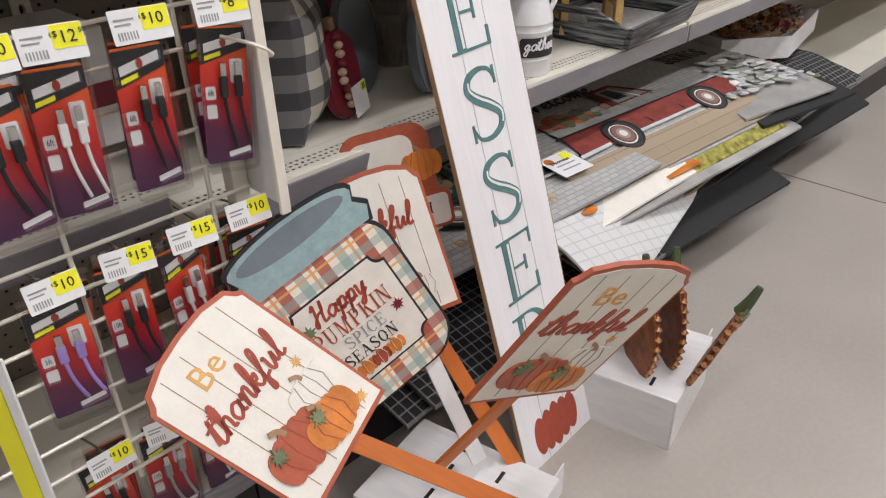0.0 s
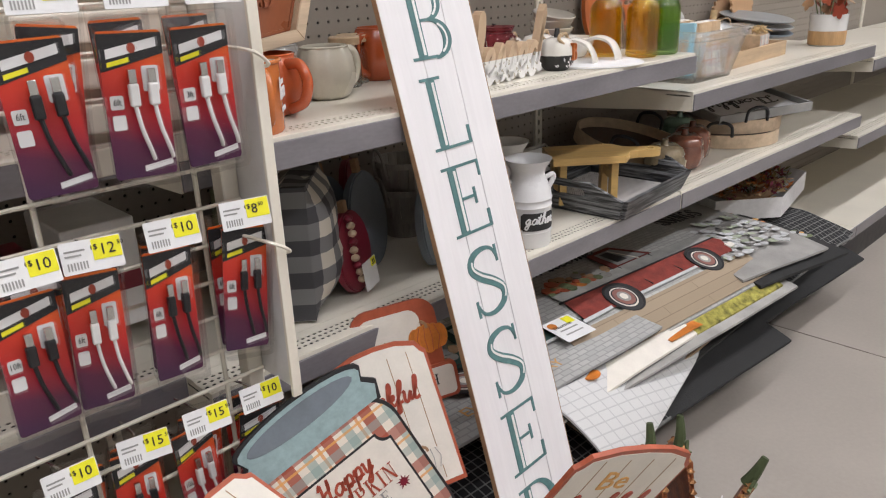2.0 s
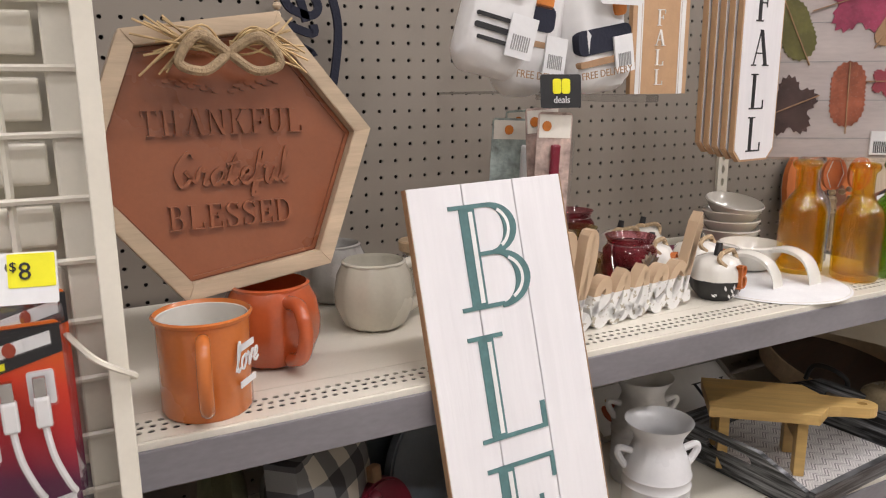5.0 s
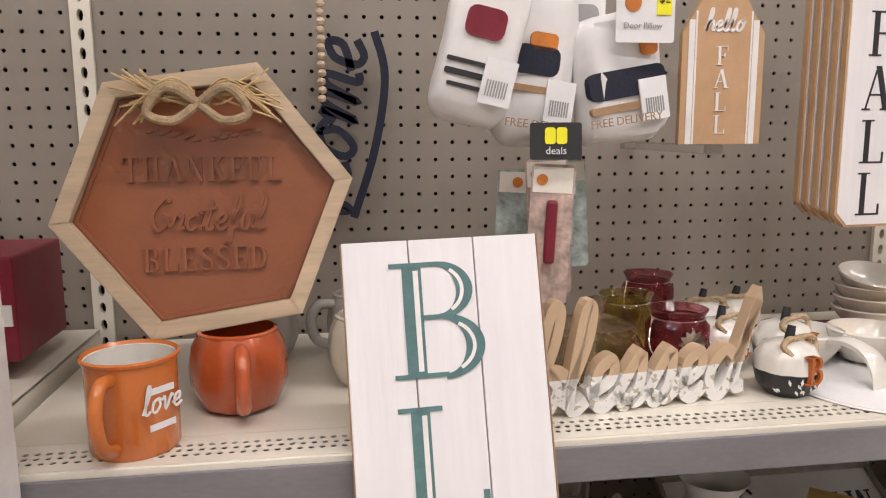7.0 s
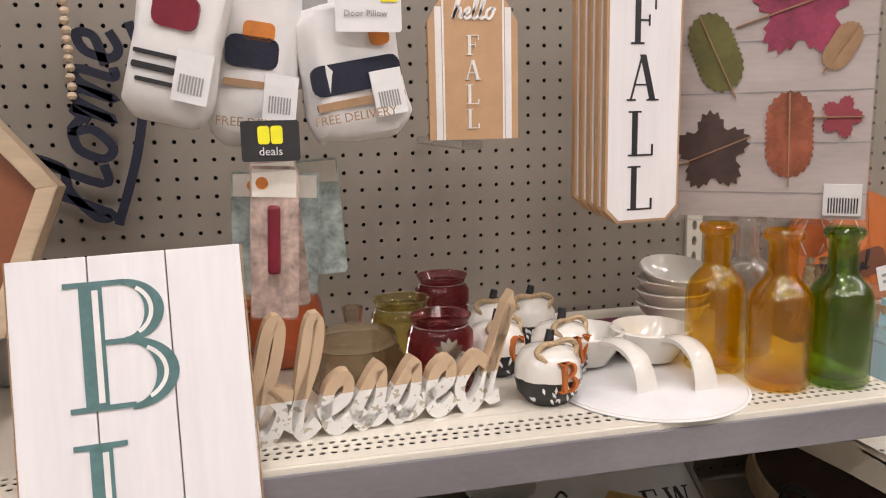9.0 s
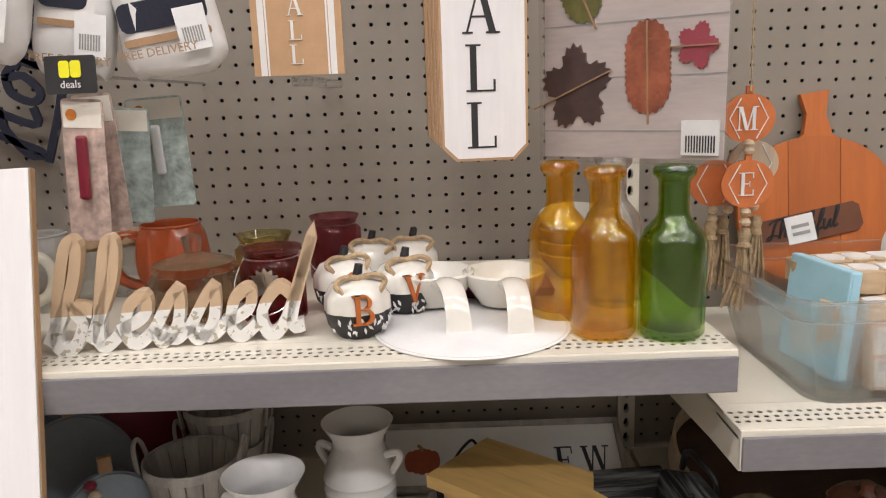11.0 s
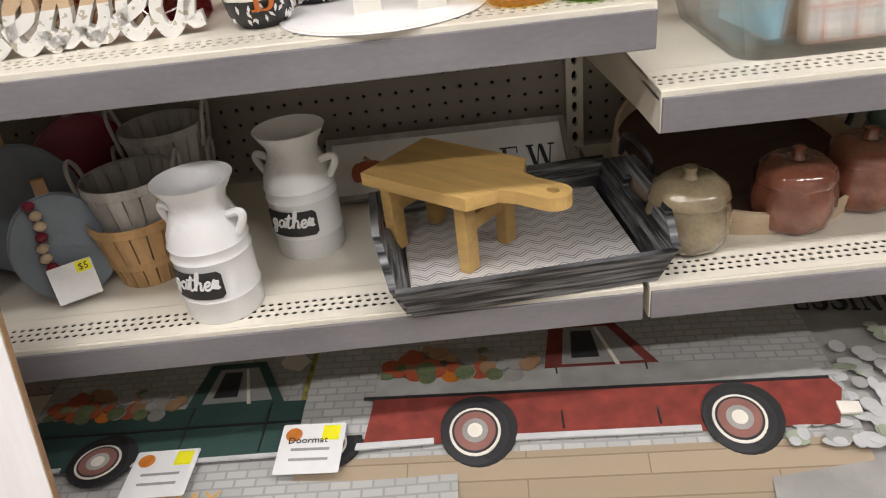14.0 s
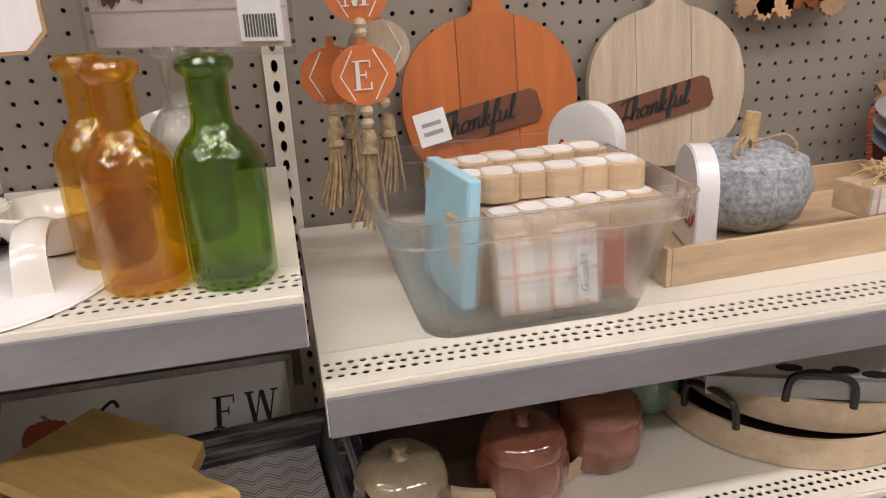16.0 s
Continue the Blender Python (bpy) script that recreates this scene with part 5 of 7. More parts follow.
carton(-1.09, -0.395, 0.19, 0.25, 0.12, 12, 6)
carton(-0.625, -0.394, 0.215, 0.172, 0.11, 12, 3)


BEADC = M("bright_copper_bead", (0.42, 0.2, 0.08), 0.35, metal=0.6, var=0.3, scale=60, bump=0.2)


def metal_pumpkin(x, y, turn, w, h, lean=0):
    p = thing("metal_pumpkin", pose(x, y, 0.1, lean, 0, turn), "rusty copper metal pumpkin with a beaded edge, stuck in the box", "pumpkin ornament", "metal pumpkins")
    part("sheet", prism(ell(0, h * 0.42, w * 0.46, h * 0.42, 28), 0.0, 0.004), COPPER, p)
    for q in (-0.26, 0, 0.26):
        part("rib", tube([(q * w, -0.003, h * 0.05), (q * w * 1.6, -0.005, h * 0.42), (q * w, -0.003, h * 0.8)], 0.005, 6), COPPER, p, soft=True)
    for k in range(30):
        a = 2 * math.pi * k / 30
        part("bead", lathe([(0, -0.0075), (0.0072, 0), (0, 0.0075)], 6, m=Matrix.Translation((w * 0.47 * math.cos(a), -0.002, h * 0.42 + h * 0.43 * math.sin(a)))), BEADC, p)
    part("stem", tube(smooth_line([(0, 0.002, h * 0.82), (0.004, 0.0, h * 0.95), (0.012, 0, h * 1.08)]), 0.012, 8, taper=0.006), M("mossy_stem", (0.06, 0.08, 0.03), 0.8, bump=0.6), p, soft=True)
    for k in range(9):
        a = k * 0.7
        part("leaf", prism([(0.0, h * 0.82), (0.03 * math.cos(a), h * 0.82 + 0.03 * math.sin(a)), (0.018 * math.cos(a + 0.6), h * 0.82 + 0.018 * math.sin(a + 0.6))], -0.004 - 0.0012 * k, -0.003), random.Random(k).choice([LEAFG, COPPER, MDF]), p)
    return p


metal_pumpkin(-0.585, -0.285, 58, 0.135, 0.225)
metal_pumpkin(-0.53, -0.31, 52, 0.135, 0.225)
metal_pumpkin(-0.53, -0.37, 8.5, 0.13, 0.215, 20)


# ---- goods on the upper shelf ----
def mug(name, x, y, z, r, h, outer, inner, label, lobes=0, straight=False, turn=0.0, group="mugs"):
    g = thing(name, pose(x, y, z, 0, 0, turn), label, "mug", group)
    if straight:
        prof = [(0, 0), (r * 0.9, 0), (r * 0.96, 0.004), (r * 0.97, h * 0.95), (r * 1.04, h * 0.985), (r * 1.03, h)]
        inn = [(r * 1.02, h * 1.0), (r * 0.93, h * 0.97), (r * 0.92, 0.006), (0, 0.005)]
    else:
        prof = [(0, 0), (r * 0.62, 0), (r * 0.8, h * 0.08), (r * 0.98, h * 0.35), (r, h * 0.55), (r * 0.93, h * 0.82), (r * 0.8, h * 0.97), (r * 0.78, h)]
        inn = [(r * 0.76, h), (r * 0.74, h * 0.97), (r * 0.9, h * 0.6), (r * 0.7, h * 0.1), (0, h * 0.06)]
    part("body", lathe(prof, 48, lobes, 0.05 if lobes else 0), outer, g, soft=True)
    part("inside", lathe(inn, 48), inner, g, soft=True)
    part("rim", lathe([(r * (1.03 if straight else 0.79), h - 0.003), (r * (1.05 if straight else 0.8), h), (r * (1.0 if straight else 0.74), h + 0.0015), (r * (0.95 if straight else 0.73), h - 0.002)], 48), outer, g, soft=True)
    hy = r * (1.0 if straight else 0.85)
    part("handle", tube(smooth_line([(hy, 0, h * 0.86), (hy + r * 0.45, 0, h * 0.86), (hy + r * 0.68, 0, h * 0.6), (hy + r * 0.5, 0, h * 0.28), (hy, 0, h * 0.14)]), r * 0.15, 10), outer, g, soft=True)
    return g


om = mug("enamel_mug", -1.081, 0.048, Z1, 0.043, 0.092, MUG_O, CERAM, "orange enamel camp mug with white inside and white lettering", straight=True, turn=-100)
for k, (wd, hh) in enumerate((("fall", 0.064), ("loves", 0.044), ("me", 0.03))):
    t = script("love", 0.0, 0.0, 0.012, 0.0022, -0.0004, 0.0006, centre=True) if k == 1 else None
    if t:
        bmesh.ops.transform(t, matrix=Matrix.Rotation(radians(150), 4, "Z") @ Matrix.Translation((0, -0.0425, hh)), verts=t.verts[:])
        part("lettering", t, PAPER, om)
    else:
        q = prism(bar(-0.014, -0.003, 0.014, 0.003), -0.0004, 0.0006)
        bmesh.ops.transform(q, matrix=Matrix.Rotation(radians(150), 4, "Z") @ Matrix.Translation((0, -0.0425, hh)), verts=q.verts[:])
        part("print_bar", q, PAPER, om)
mug("pumpkin_mug", -0.994, 0.142, Z1, 0.053, 0.087, MUG_R, MUG_R, "glossy burnt-orange pumpkin-shaped mug", 10, turn=-80)
mug("pumpkin_mug", -0.85, 0.2, Z1, 0.05, 0.083, MUG_C, MUG_C, "glossy cream pumpkin-shaped mug", 10, turn=10)
mug("pumpkin_mug", -0.985, 0.33, Z1, 0.047, 0.08, MUG_G, MUG_G, "grey pumpkin-shaped mug at the back of the shelf", 10, turn=190)
mug("pumpkin_mug", -0.855, 0.335, Z1, 0.047, 0.08, MUG_G, MUG_G, "grey pumpkin-shaped mug at the back of the shelf", 10, turn=200)
mug("pumpkin_mug", -0.655, 0.3, Z1, 0.05, 0.095, MUG_R, MUG_R, "burnt-orange pumpkin-shaped mug at the back", 10, turn=200)


def bottle(x, y, mt, label, s=1.0):
    b = thing("bottle_vase", pose(x, y, Z1), label, "bottle", "glass bottle vases")
    o = [(0, 0.001), (0.03, 0.001), (0.034, 0.006), (0.0345, 0.096), (0.0335, 0.106), (0.03, 0.115), (0.023, 0.124), (0.017, 0.131), (0.0152, 0.14), (0.0155, 0.17), (0.02, 0.175), (0.0216, 0.182), (0.019, 0.186)]
    i = [(0.014, 0.184), (0.013, 0.172), (0.013, 0.14), (0.0148, 0.132), (0.0208, 0.125), (0.0275, 0.115), (0.031, 0.105), (0.0315, 0.095), (0.031, 0.012), (0.024, 0.009), (0, 0.014)]
    part("body", lathe([(r * s, z * s * 0.95) for r, z in o + i], 48), mt, b, soft=True)
    part("lip", lathe([(0.0207, 0.167), (0.0215, 0.17), (0.0207, 0.174), (0.0206, 0.17)], 40), mt, b, "rolled glass lip", soft=True)
    return b


bottle(-0.155, 0.13, AMBER, "amber glass bottle vase with a flared lip")
bottle(-0.12, 0.06, AMBER, "amber glass bottle vase with a flared lip")
bottle(-0.052, 0.05, GREENG, "dark green glass bottle vase with a flared lip")
bottle(-0.085, 0.175, CLEARG, "clear glass bottle vase behind the coloured ones")


def word_print(nt, sp):
    n = nt.nodes.new("ShaderNodeTexNoise")
    tc = nt.nodes.new("ShaderNodeTexCoord")
    nt.links.new(tc.outputs["Object"], n.inputs["Vector"])
    n.inputs["Scale"].default_value = 110.0
    leaf = mixc(nt, nmath(nt, "GREATER_THAN", n.outputs[0], 0.6), (0.75, 0.74, 0.71), (0.46, 0.42, 0.33))
    return mixc(nt, nmath(nt, "LESS_THAN", sp.outputs[2], 0.042), (0.55, 0.4, 0.26), leaf)


WORDP = pattern("half_dipped_wood", word_print, 0.6)
bw = thing("blessed_word", pose(-0.7, 0.042, Z1, 0, 0, 8), "wooden handwritten word blessed, lower half white with leaves", "word ornament")
cx = 0.0
for k, c in enumerate("blessed"):
    q = script(c, cx, 0.0055, 0.041, 0.0112, 0.0, 0.016, lean=0.22)
    bmesh.ops.scale(q, vec=(1.0, 1.0, 1.24), verts=q.verts[:])
    part("letter", q, WORDP, bw)
    cx += PEN[c][0] * 0.0405


def dipped_pumpkin(x, y, letter, turn=0.0, r=0.037):
    p = thing("letter_pumpkin", pose(x, y, Z1, 0, 0, turn), "white pumpkin ornament with black floral base and orange letter", "pumpkin ornament", "letter pumpkins")
    low = [(0, 0), (r * 0.6, 0), (r * 0.9, r * 0.35), (r, r * 0.8)]
    up = [(r, r * 0.8), (r * 0.97, r * 1.2), (r * 0.75, r * 1.55), (r * 0.35, r * 1.68), (0, r * 1.6)]
    part("base", lathe(low, 40, 8, 0.06), M("black_floral_glaze", (0.02, 0.02, 0.02), 0.4), p, "black glazed base with white sprigs", soft=True)
    part("top", lathe(up, 40, 8, 0.06), CERAM, p, "white glazed top", soft=True)
    rg = random.Random(int((x + 2) * 1000))
    for k in range(26):
        a, zz_ = radians(rg.uniform(-170, -10)), rg.uniform(0.15, 0.72) * r
        rr = r * (0.72 + 0.28 * min(1, zz_ / (0.7 * r))) + 0.0008
        q = prism([(0, -0.004), (0.0016, 0), (0, 0.004), (-0.0016, 0)], -0.0006, 0.0004)
        bmesh.ops.transform(q, matrix=Matrix.Translation((rr * math.cos(a), rr * math.sin(a), zz_)) @ Matrix.Rotation(a + radians(90), 4, "Z") @ Matrix.Rotation(rg.uniform(-1, 1), 4, "Y"), verts=q.verts[:])
        part("sprig", q, PAPER, p)
    part("stem", tube([(0, 0, r * 1.55), (0.002, 0, r * 1.85), (0.004, 0, r * 2.1)], 0.006, 10, taper=0.0045), INK, p, "black stem", soft=True)
    for a in (0.3, 2.6):
        part("bow", tube(smooth_line([(0, -0.006, r * 1.72), (math.cos(a) * r * 0.5, -0.012, r * 1.8), (math.cos(a) * r * 0.8, -r * 0.35, r * 1.6), (math.cos(a) * r * 0.5, -r * 0.6, r * 1.3)]), 0.0035, 6), ROPE, p, "burlap bow", soft=True)
    if letter:
        part("letter", serif(letter, 0.0, r * 0.55, r * 0.85, -r * 1.06, -r * 0.85, 1.0, centre=True), M("orange_letter", (0.45, 0.12, 0.02), 0.5), p, "orange letter")
    return p


dipped_pumpkin(-0.382, 0.088, "B", 20)
dipped_pumpkin(-0.335, 0.17, "V", 25)
dipped_pumpkin(-0.41, 0.19, "C", 30)
dipped_pumpkin(-0.385, 0.29, "", 0)
dipped_pumpkin(-0.33, 0.3, "", 0)


def jar_lantern(x, y, r, h, mt, label, flower=False):
    g = thing("glass_lantern", pose(x, y, Z1), label, "candle jar", "glass candle jars")
    part("glass", lathe([(0, 0.001), (r * 0.85, 0.001), (r, 0.006), (r, h * 0.78), (r * 0.8, h * 0.88), (r * 0.95, h), (r * 0.88, h), (r * 0.73, h * 0.88), (r * 0.92, h * 0.77), (r * 0.92, 0.008), (0, 0.006)], 36), mt, g, soft=True)
    part("wire_collar", lathe([(r * 0.84, h * 0.87), (r * 0.87, h * 0.88), (r * 0.84, h * 0.89)], 24), CHROME, g, soft=True)
    part("bail", tube(smooth_line([(-r * 0.85, 0, h * 0.88), (-r * 1.1, -r * 0.5, h * 0.5), (-r * 0.4, -r * 1.15, h * 0.2), (r * 0.7, -r * 0.95, h * 0.35), (r * 0.85, 0, h * 0.88)]), 0.001, 6), CHROME, g, soft=True)
    if flower:
        for k in range(12):
            q = prism([(0, 0), (0.005, 0.009), (0, 0.018), (-0.005, 0.009)], -0.002, 0)
            bmesh.ops.transform(q, matrix=Matrix.Translation((0, -r - 0.002 - 0.0006 * (k % 3), h * 0.62)) @ Matrix.Rotation(radians(30 * k), 4, "Y"), verts=q.verts[:])
            part("petal", q, CHROME, g)
    return g


jar_lantern(-0.486, 0.15, 0.037, 0.088, WINE, "wine-red glass candle jar with a silver flower", True)
jar_lantern(-0.515, 0.24, 0.037, 0.088, OLIVE, "olive glass candle jar")
jar_lantern(-0.44, 0.345, 0.037, 0.092, WINE, "wine-red glass candle jar")
gj = thing("pumpkin_jar", pose(-0.582, 0.165, Z1), "smoky glass pumpkin jar with a lid", "jar")
part("body", lathe([(0, 0.001), (0.04, 0.001), (0.056, 0.02), (0.058, 0.04), (0.048, 0.06), (0.045, 0.058), (0.053, 0.04), (0.05, 0.02), (0.036, 0.005), (0, 0.005)], 48, 10, 0.05), SMOKE, gj, soft=True)
part("lid", lathe([(0.049, 0.061), (0.047, 0.07), (0.02, 0.078), (0.009, 0.082), (0.012, 0.1), (0, 0.104)], 48), SMOKE, gj, "smoky glass lid", soft=True)
for jx, jy in ((-0.755, 0.27), (-0.715, 0.3)):
    cj = thing("corked_jar", pose(jx, jy, Z1), "small clear glass jar with a wooden stopper", "jar", "corked jars")
    part("glass", lathe([(0, 0.001), (0.026, 0.001), (0.028, 0.005), (0.028, 0.055), (0.022, 0.066), (0.022, 0.072), (0.02, 0.072), (0.02, 0.064), (0.026, 0.054), (0.026, 0.006), (0, 0.004)], 32), CLEARG, cj, soft=True)
    part("stopper", lathe([(0, 0.068), (0.019, 0.068), (0.019, 0.074), (0.027, 0.074), (0.028, 0.086), (0.026, 0.088), (0, 0.088)], 32), TANWOOD, cj, "round wooden stopper", soft=True)


def spoon_rest(ex, ey, turn, label):
    s = thing("spoon_rest", pose(ex, ey, Z1, 0, 0, turn), label, "spoon rest", "spoon rests")
    pts = smooth_line([(0, 0, 0.002), (0, 0.004, 0.02), (0, 0.018, 0.04), (0, 0.045, 0.048), (0, 0.075, 0.042)], 6)
    b = bmesh.new()
    rows = []
    for i, p in enumerate(pts):
        w_ = 0.015 - 0.002 * math.sin(math.pi * i / len(pts))
        rows.append([b.verts.new((x_ * w_, p.y, p.z + (0.004 * (1 - x_ * x_)) + dz)) for dz in (0.0, -0.005) for x_ in (-1, -0.5, 0, 0.5, 1)])
    for p, q in zip(rows, rows[1:]):
        for j in range(4):
            b.faces.new((p[j], p[j + 1], q[j + 1], q[j]))
            b.faces.new((p[5 + j + 1], p[5 + j], q[5 + j], q[5 + j + 1]))
        b.faces.new((p[0], q[0], q[5], p[5]))
        b.faces.new((p[4], p[9], q[9], q[4]))
    b.faces.new([rows[0][k] for k in (0, 1, 2, 3, 4, 9, 8, 7, 6, 5)])
    bmesh.ops.recalc_face_normals(b, faces=b.faces[:])
    part("handle", b, CERAM, s, soft=True)
    part("bowl", lathe([(0, 0.006), (0.03, 0.006), (0.046, 0.03), (0.05, 0.044), (0.047, 0.046), (0.042, 0.03), (0.028, 0.012), (0, 0.011)], 36, m=Matrix.Translation((0, 0.115, 0))), CERAM, s, "shallow round bowl", soft=True)
    return s


spoon_rest(-0.272, 0.072, 14, "cream ceramic spoon rest with a curved handle")
spoon_rest(-0.207, 0.06, 4, "cream ceramic spoon rest with a curved handle")
part_pl = thing("round_placemat", pose(-0.258, 0.095, Z1), "thin round white placemat lying under the spoon rests", "placemat")
part("disc", lathe([(0, 0.0004), (0.106, 0.0004), (0.108, 0.0015), (0.106, 0.0026), (0, 0.0026)], 64), PAPER, part_pl, soft=True)
part("stitched_edge", lathe([(0.104, 0.0028), (0.1045, 0.0034), (0.105, 0.0028)], 64), OFFW, part_pl, "stitched edge", soft=True)
cl = thing("folded_cloth", pose(-0.3, 0.2, Z1 + 0.003), "folded plum cloth napkin", "napkin")
part("cloth", bx(0.0, 0.15, 0.0, 0.13, 0, 0.012, 0.004), PURPLE, cl, soft=True)
for k in range(4):
    bo = thing("dip_bowl", pose(-0.105, 0.315, Z1 + 0.001 + 0.017 * k, 12 if k == 3 else 0), "white ceramic bowl in a stack", "bowl", "stack of bowls")
    part("bowl", lathe([(0, 0), (0.025, 0), (0.045, 0.022), (0.052, 0.034), (0.05, 0.036), (0.042, 0.024), (0.022, 0.005), (0, 0.004)], 36), CERAM, bo, soft=True)


# ---- goods on the pegboard ----
def hexa(r, turn=8.0):
    return [(r * math.cos(radians(60 * k + turn)), r * math.sin(radians(60 * k + turn))) for k in range(6)]


hx = thing("hexagon_sign", pose(-1.022, 0.15, 1.118, -6, 0, 2), "hexagonal copper-brown relief sign in a pale wooden frame with raffia bow", "wall sign")
R = 0.158
for k in range(6):
    o, i = hexa(R), hexa(R - 0.02)
    j = (k + 1) % 6
    part("frame_side", prism([o[k], o[j], i[j], i[k]], 0.0, 0.038, bev=0.001), PINE, hx, "pale pine frame")
part("panel", prism(hexa(R - 0.02), 0.016, 0.022), TERRA, hx, "copper-brown relief panel")
part("raised_rim", ribbon(hexa(R - 0.024) + hexa(R - 0.024)[:1], 0.004, 0.0135, 0.017), TERRA, hx)
part("lettering", serif("THANKFUL", 0.0, 0.022, 0.026, 0.0112, 0.0165, 0.9, centre=True), TERRA, hx, "raised copper-brown lettering")
part("lettering", script("Grateful", 0.0, -0.03, 0.0165, 0.0036, 0.0112, 0.0165, centre=True), TERRA, hx)
part("lettering", serif("BLESSED", 0.0, -0.074, 0.025, 0.0112, 0.0165, 0.9, centre=True), TERRA, hx, "raised copper-brown lettering")
for sgn in (-1, 1):
    for k in range(9):
        part("sprig", prism(ell(sgn * (0.008 + k * 0.006), 0.066 + 0.004 * (k % 2) + 0.0012 * k, 0.0042, 0.002, 10), 0.0125, 0.0165), TERRA, hx)
rgb = random.Random(4)
for k in range(34):
    a, s_ = rgb.uniform(-0.5, 0.5), rgb.choice((-1, 1))
    part("raffia", tube(smooth_line([(0.005 * s_, -0.008, 0.105 + rgb.uniform(-0.01, 0.01)), (0.03 * s_, -0.016 - rgb.uniform(0, 0.01), 0.112 + rgb.uniform(-0.012, 0.014)), (s_ * rgb.uniform(0.055, 0.09), -0.01, 0.108 + rgb.uniform(-0.03, 0.03))]), 0.0012, 5), RAFFIA, hx, soft=True)
for s_ in (-1, 1):
    part("twine_loop", tube(smooth_line([(0, -0.02, 0.1), (0.03 * s_, -0.03, 0.115), (0.05 * s_, -0.026, 0.09), (0.025 * s_, -0.024, 0.082), (0, -0.02, 0.1)]), 0.005, 8), ROPE, hx, "jute twine bow", soft=True)
hm = thing("home_word", pose(-0.872, 0.4, 1.07, 0, -82, 0), "navy handwritten metal word hanging upright on the pegboard", "word ornament")
part("word", script("Home", 0.0, 0.0, 0.05, 0.011, 0.0, 0.006), NAVY, hm)
part("flourish", ribbon(smooth_line([(0.0, -0.012), (0.1, -0.03), (0.2, -0.032), (0.26, -0.01)]), 0.011, 0.0005, 0.0065), NAVY, hm)
bd = thing("bead_string", pose(-0.9, 0.4, 1.235), "string of natural wooden beads", "bead garland")
for k in range(12):
    part("bead", lathe([(0, -0.0055), (0.0045, -0.004), (0.0062, 0), (0.0045, 0.004), (0, 0.0055)], 12, m=Matrix.Translation((0.001 * (k % 2), 0, 0.0115 * k))), PINE, bd, soft=True)
part("string", tube([(0, 0, 0.13), (0, 0, 0.3)], 0.001, 5), ROPE, bd)


def pillow_bag(x, y, z, w, h, turn, lean, seed, prints):
    g = thing("pillow_bag", pose(x, y, z, 0, lean, turn), "white printed door pillow in a clear bag on a hook", "door pillow", "door pillows")
    w *= 0.88
    b = bmesh.new()
    bmesh.ops.create_uvsphere(b, u_segments=28, v_segments=18, radius=1)
    for v in b.verts:
        k = v.co.copy()
        sx = math.copysign(abs(k.x) ** 0.4, k.x)
        sz = math.copysign(abs(k.z) ** 0.4, k.z)
        nn = noise.noise(Vector((k.x * 2 + seed, k.y, k.z * 2)))
        n3 = noise.noise(Vector((k.x * 5 + seed, k.y * 2, k.z * 6)))
        v.co = (sx * w / 2 * (1 + 0.08 * nn) * (0.9 + 0.1 * abs(sz)), k.y * 0.024 * (1 + 0.3 * nn) + 0.004 * n3, sz * h / 2 + 0.008 * nn)
    part("pillow", b, BAGP, g, soft=True)
    for px, pz, pw, ph, mt in prints:
        part("print", prism(rrect(px - pw / 2, px + pw / 2, pz - ph / 2, pz + ph / 2, min(pw, ph) * 0.3, 3), -0.0262, -0.015), mt, g)
    part("card", prism(bar(w * 0.1, -h * 0.35, w * 0.1 + 0.032, -h * 0.35 + 0.045), -0.029, -0.0265), PAPER, g, "white paper tag")
    for q in range(8):
        part("barcode_bar", prism(bar(w * 0.1 + 0.005 + q * 0.0028, -h * 0.35 + 0.008, w * 0.1 + 0.0065 + q * 0.0028, -h * 0.35 + 0.024), -0.0296, -0.028), GREYINK, g)
    return g


pillow_bag(-0.735, 0.1, 1.275, 0.1, 0.16, -8, 14, 1, ((0.0, 0.02, 0.04, 0.03, CRIMSON), (0.0, -0.02, 0.06, 0.004, INK), (0.0, -0.032, 0.06, 0.006, INK), (0.0, -0.044, 0.05, 0.004, INK)))
pillow_bag(-0.668, 0.14, 1.262, 0.1, 0.18, 4, 8, 2, ((-0.005, 0.0, 0.05, 0.03, NAVY), (0.0, 0.02, 0.03, 0.018, ORANGE), (0.0, -0.03, 0.06, 0.007, MDF)))
pillow_bag(-0.575, 0.14, 1.245, 0.13, 0.14, 6, -10, 3, ((0.0, -0.005, 0.09, 0.03, NAVY), (0.0, -0.03, 0.09, 0.008, MDF), (0.03, 0.03, 0.02, 0.02, ORANGE)))
pillow_bag(-0.62, 0.17, 1.31, 0.1, 0.16, 0, 0, 4, ((0.0, 0.0, 0.05, 0.03, GREYINK),))
for bag, tx in (("left", -0.668), ("right", -0.575)):
    fd = thing("pillow_label", pose(tx, 0.105, 1.2 if bag == "right" else 1.195, 0, -8 if bag == "right" else 6, 4), "brown lettering band on a white door pillow", "pillow label", "pillow labels")
    part("lettering", sans("FREE DELIVERY", 0.0125, -0.001, True), MDF, fd)
pc = thing("pillow_price_card", pose(-0.56, 0.1, 1.3), "white hanging price card reading Door Pillow", "price card")
part("card", prism(rrect(-0.032, 0.032, -0.02, 0.04, 0.003), 0, 0.001), PAPER, pc)
part("dot", prism(ell(-0.014, 0.02, 0.009, 0.009, 18), -0.001, 0), ORANGE, pc)
part("price_field", prism(bar(0.012, 0.008, 0.028, 0.036), -0.001, 0), YELLOW, pc)
part("price", sans("$2", 0.012, -0.0015, True, 0.02, 0.024), INK, pc)
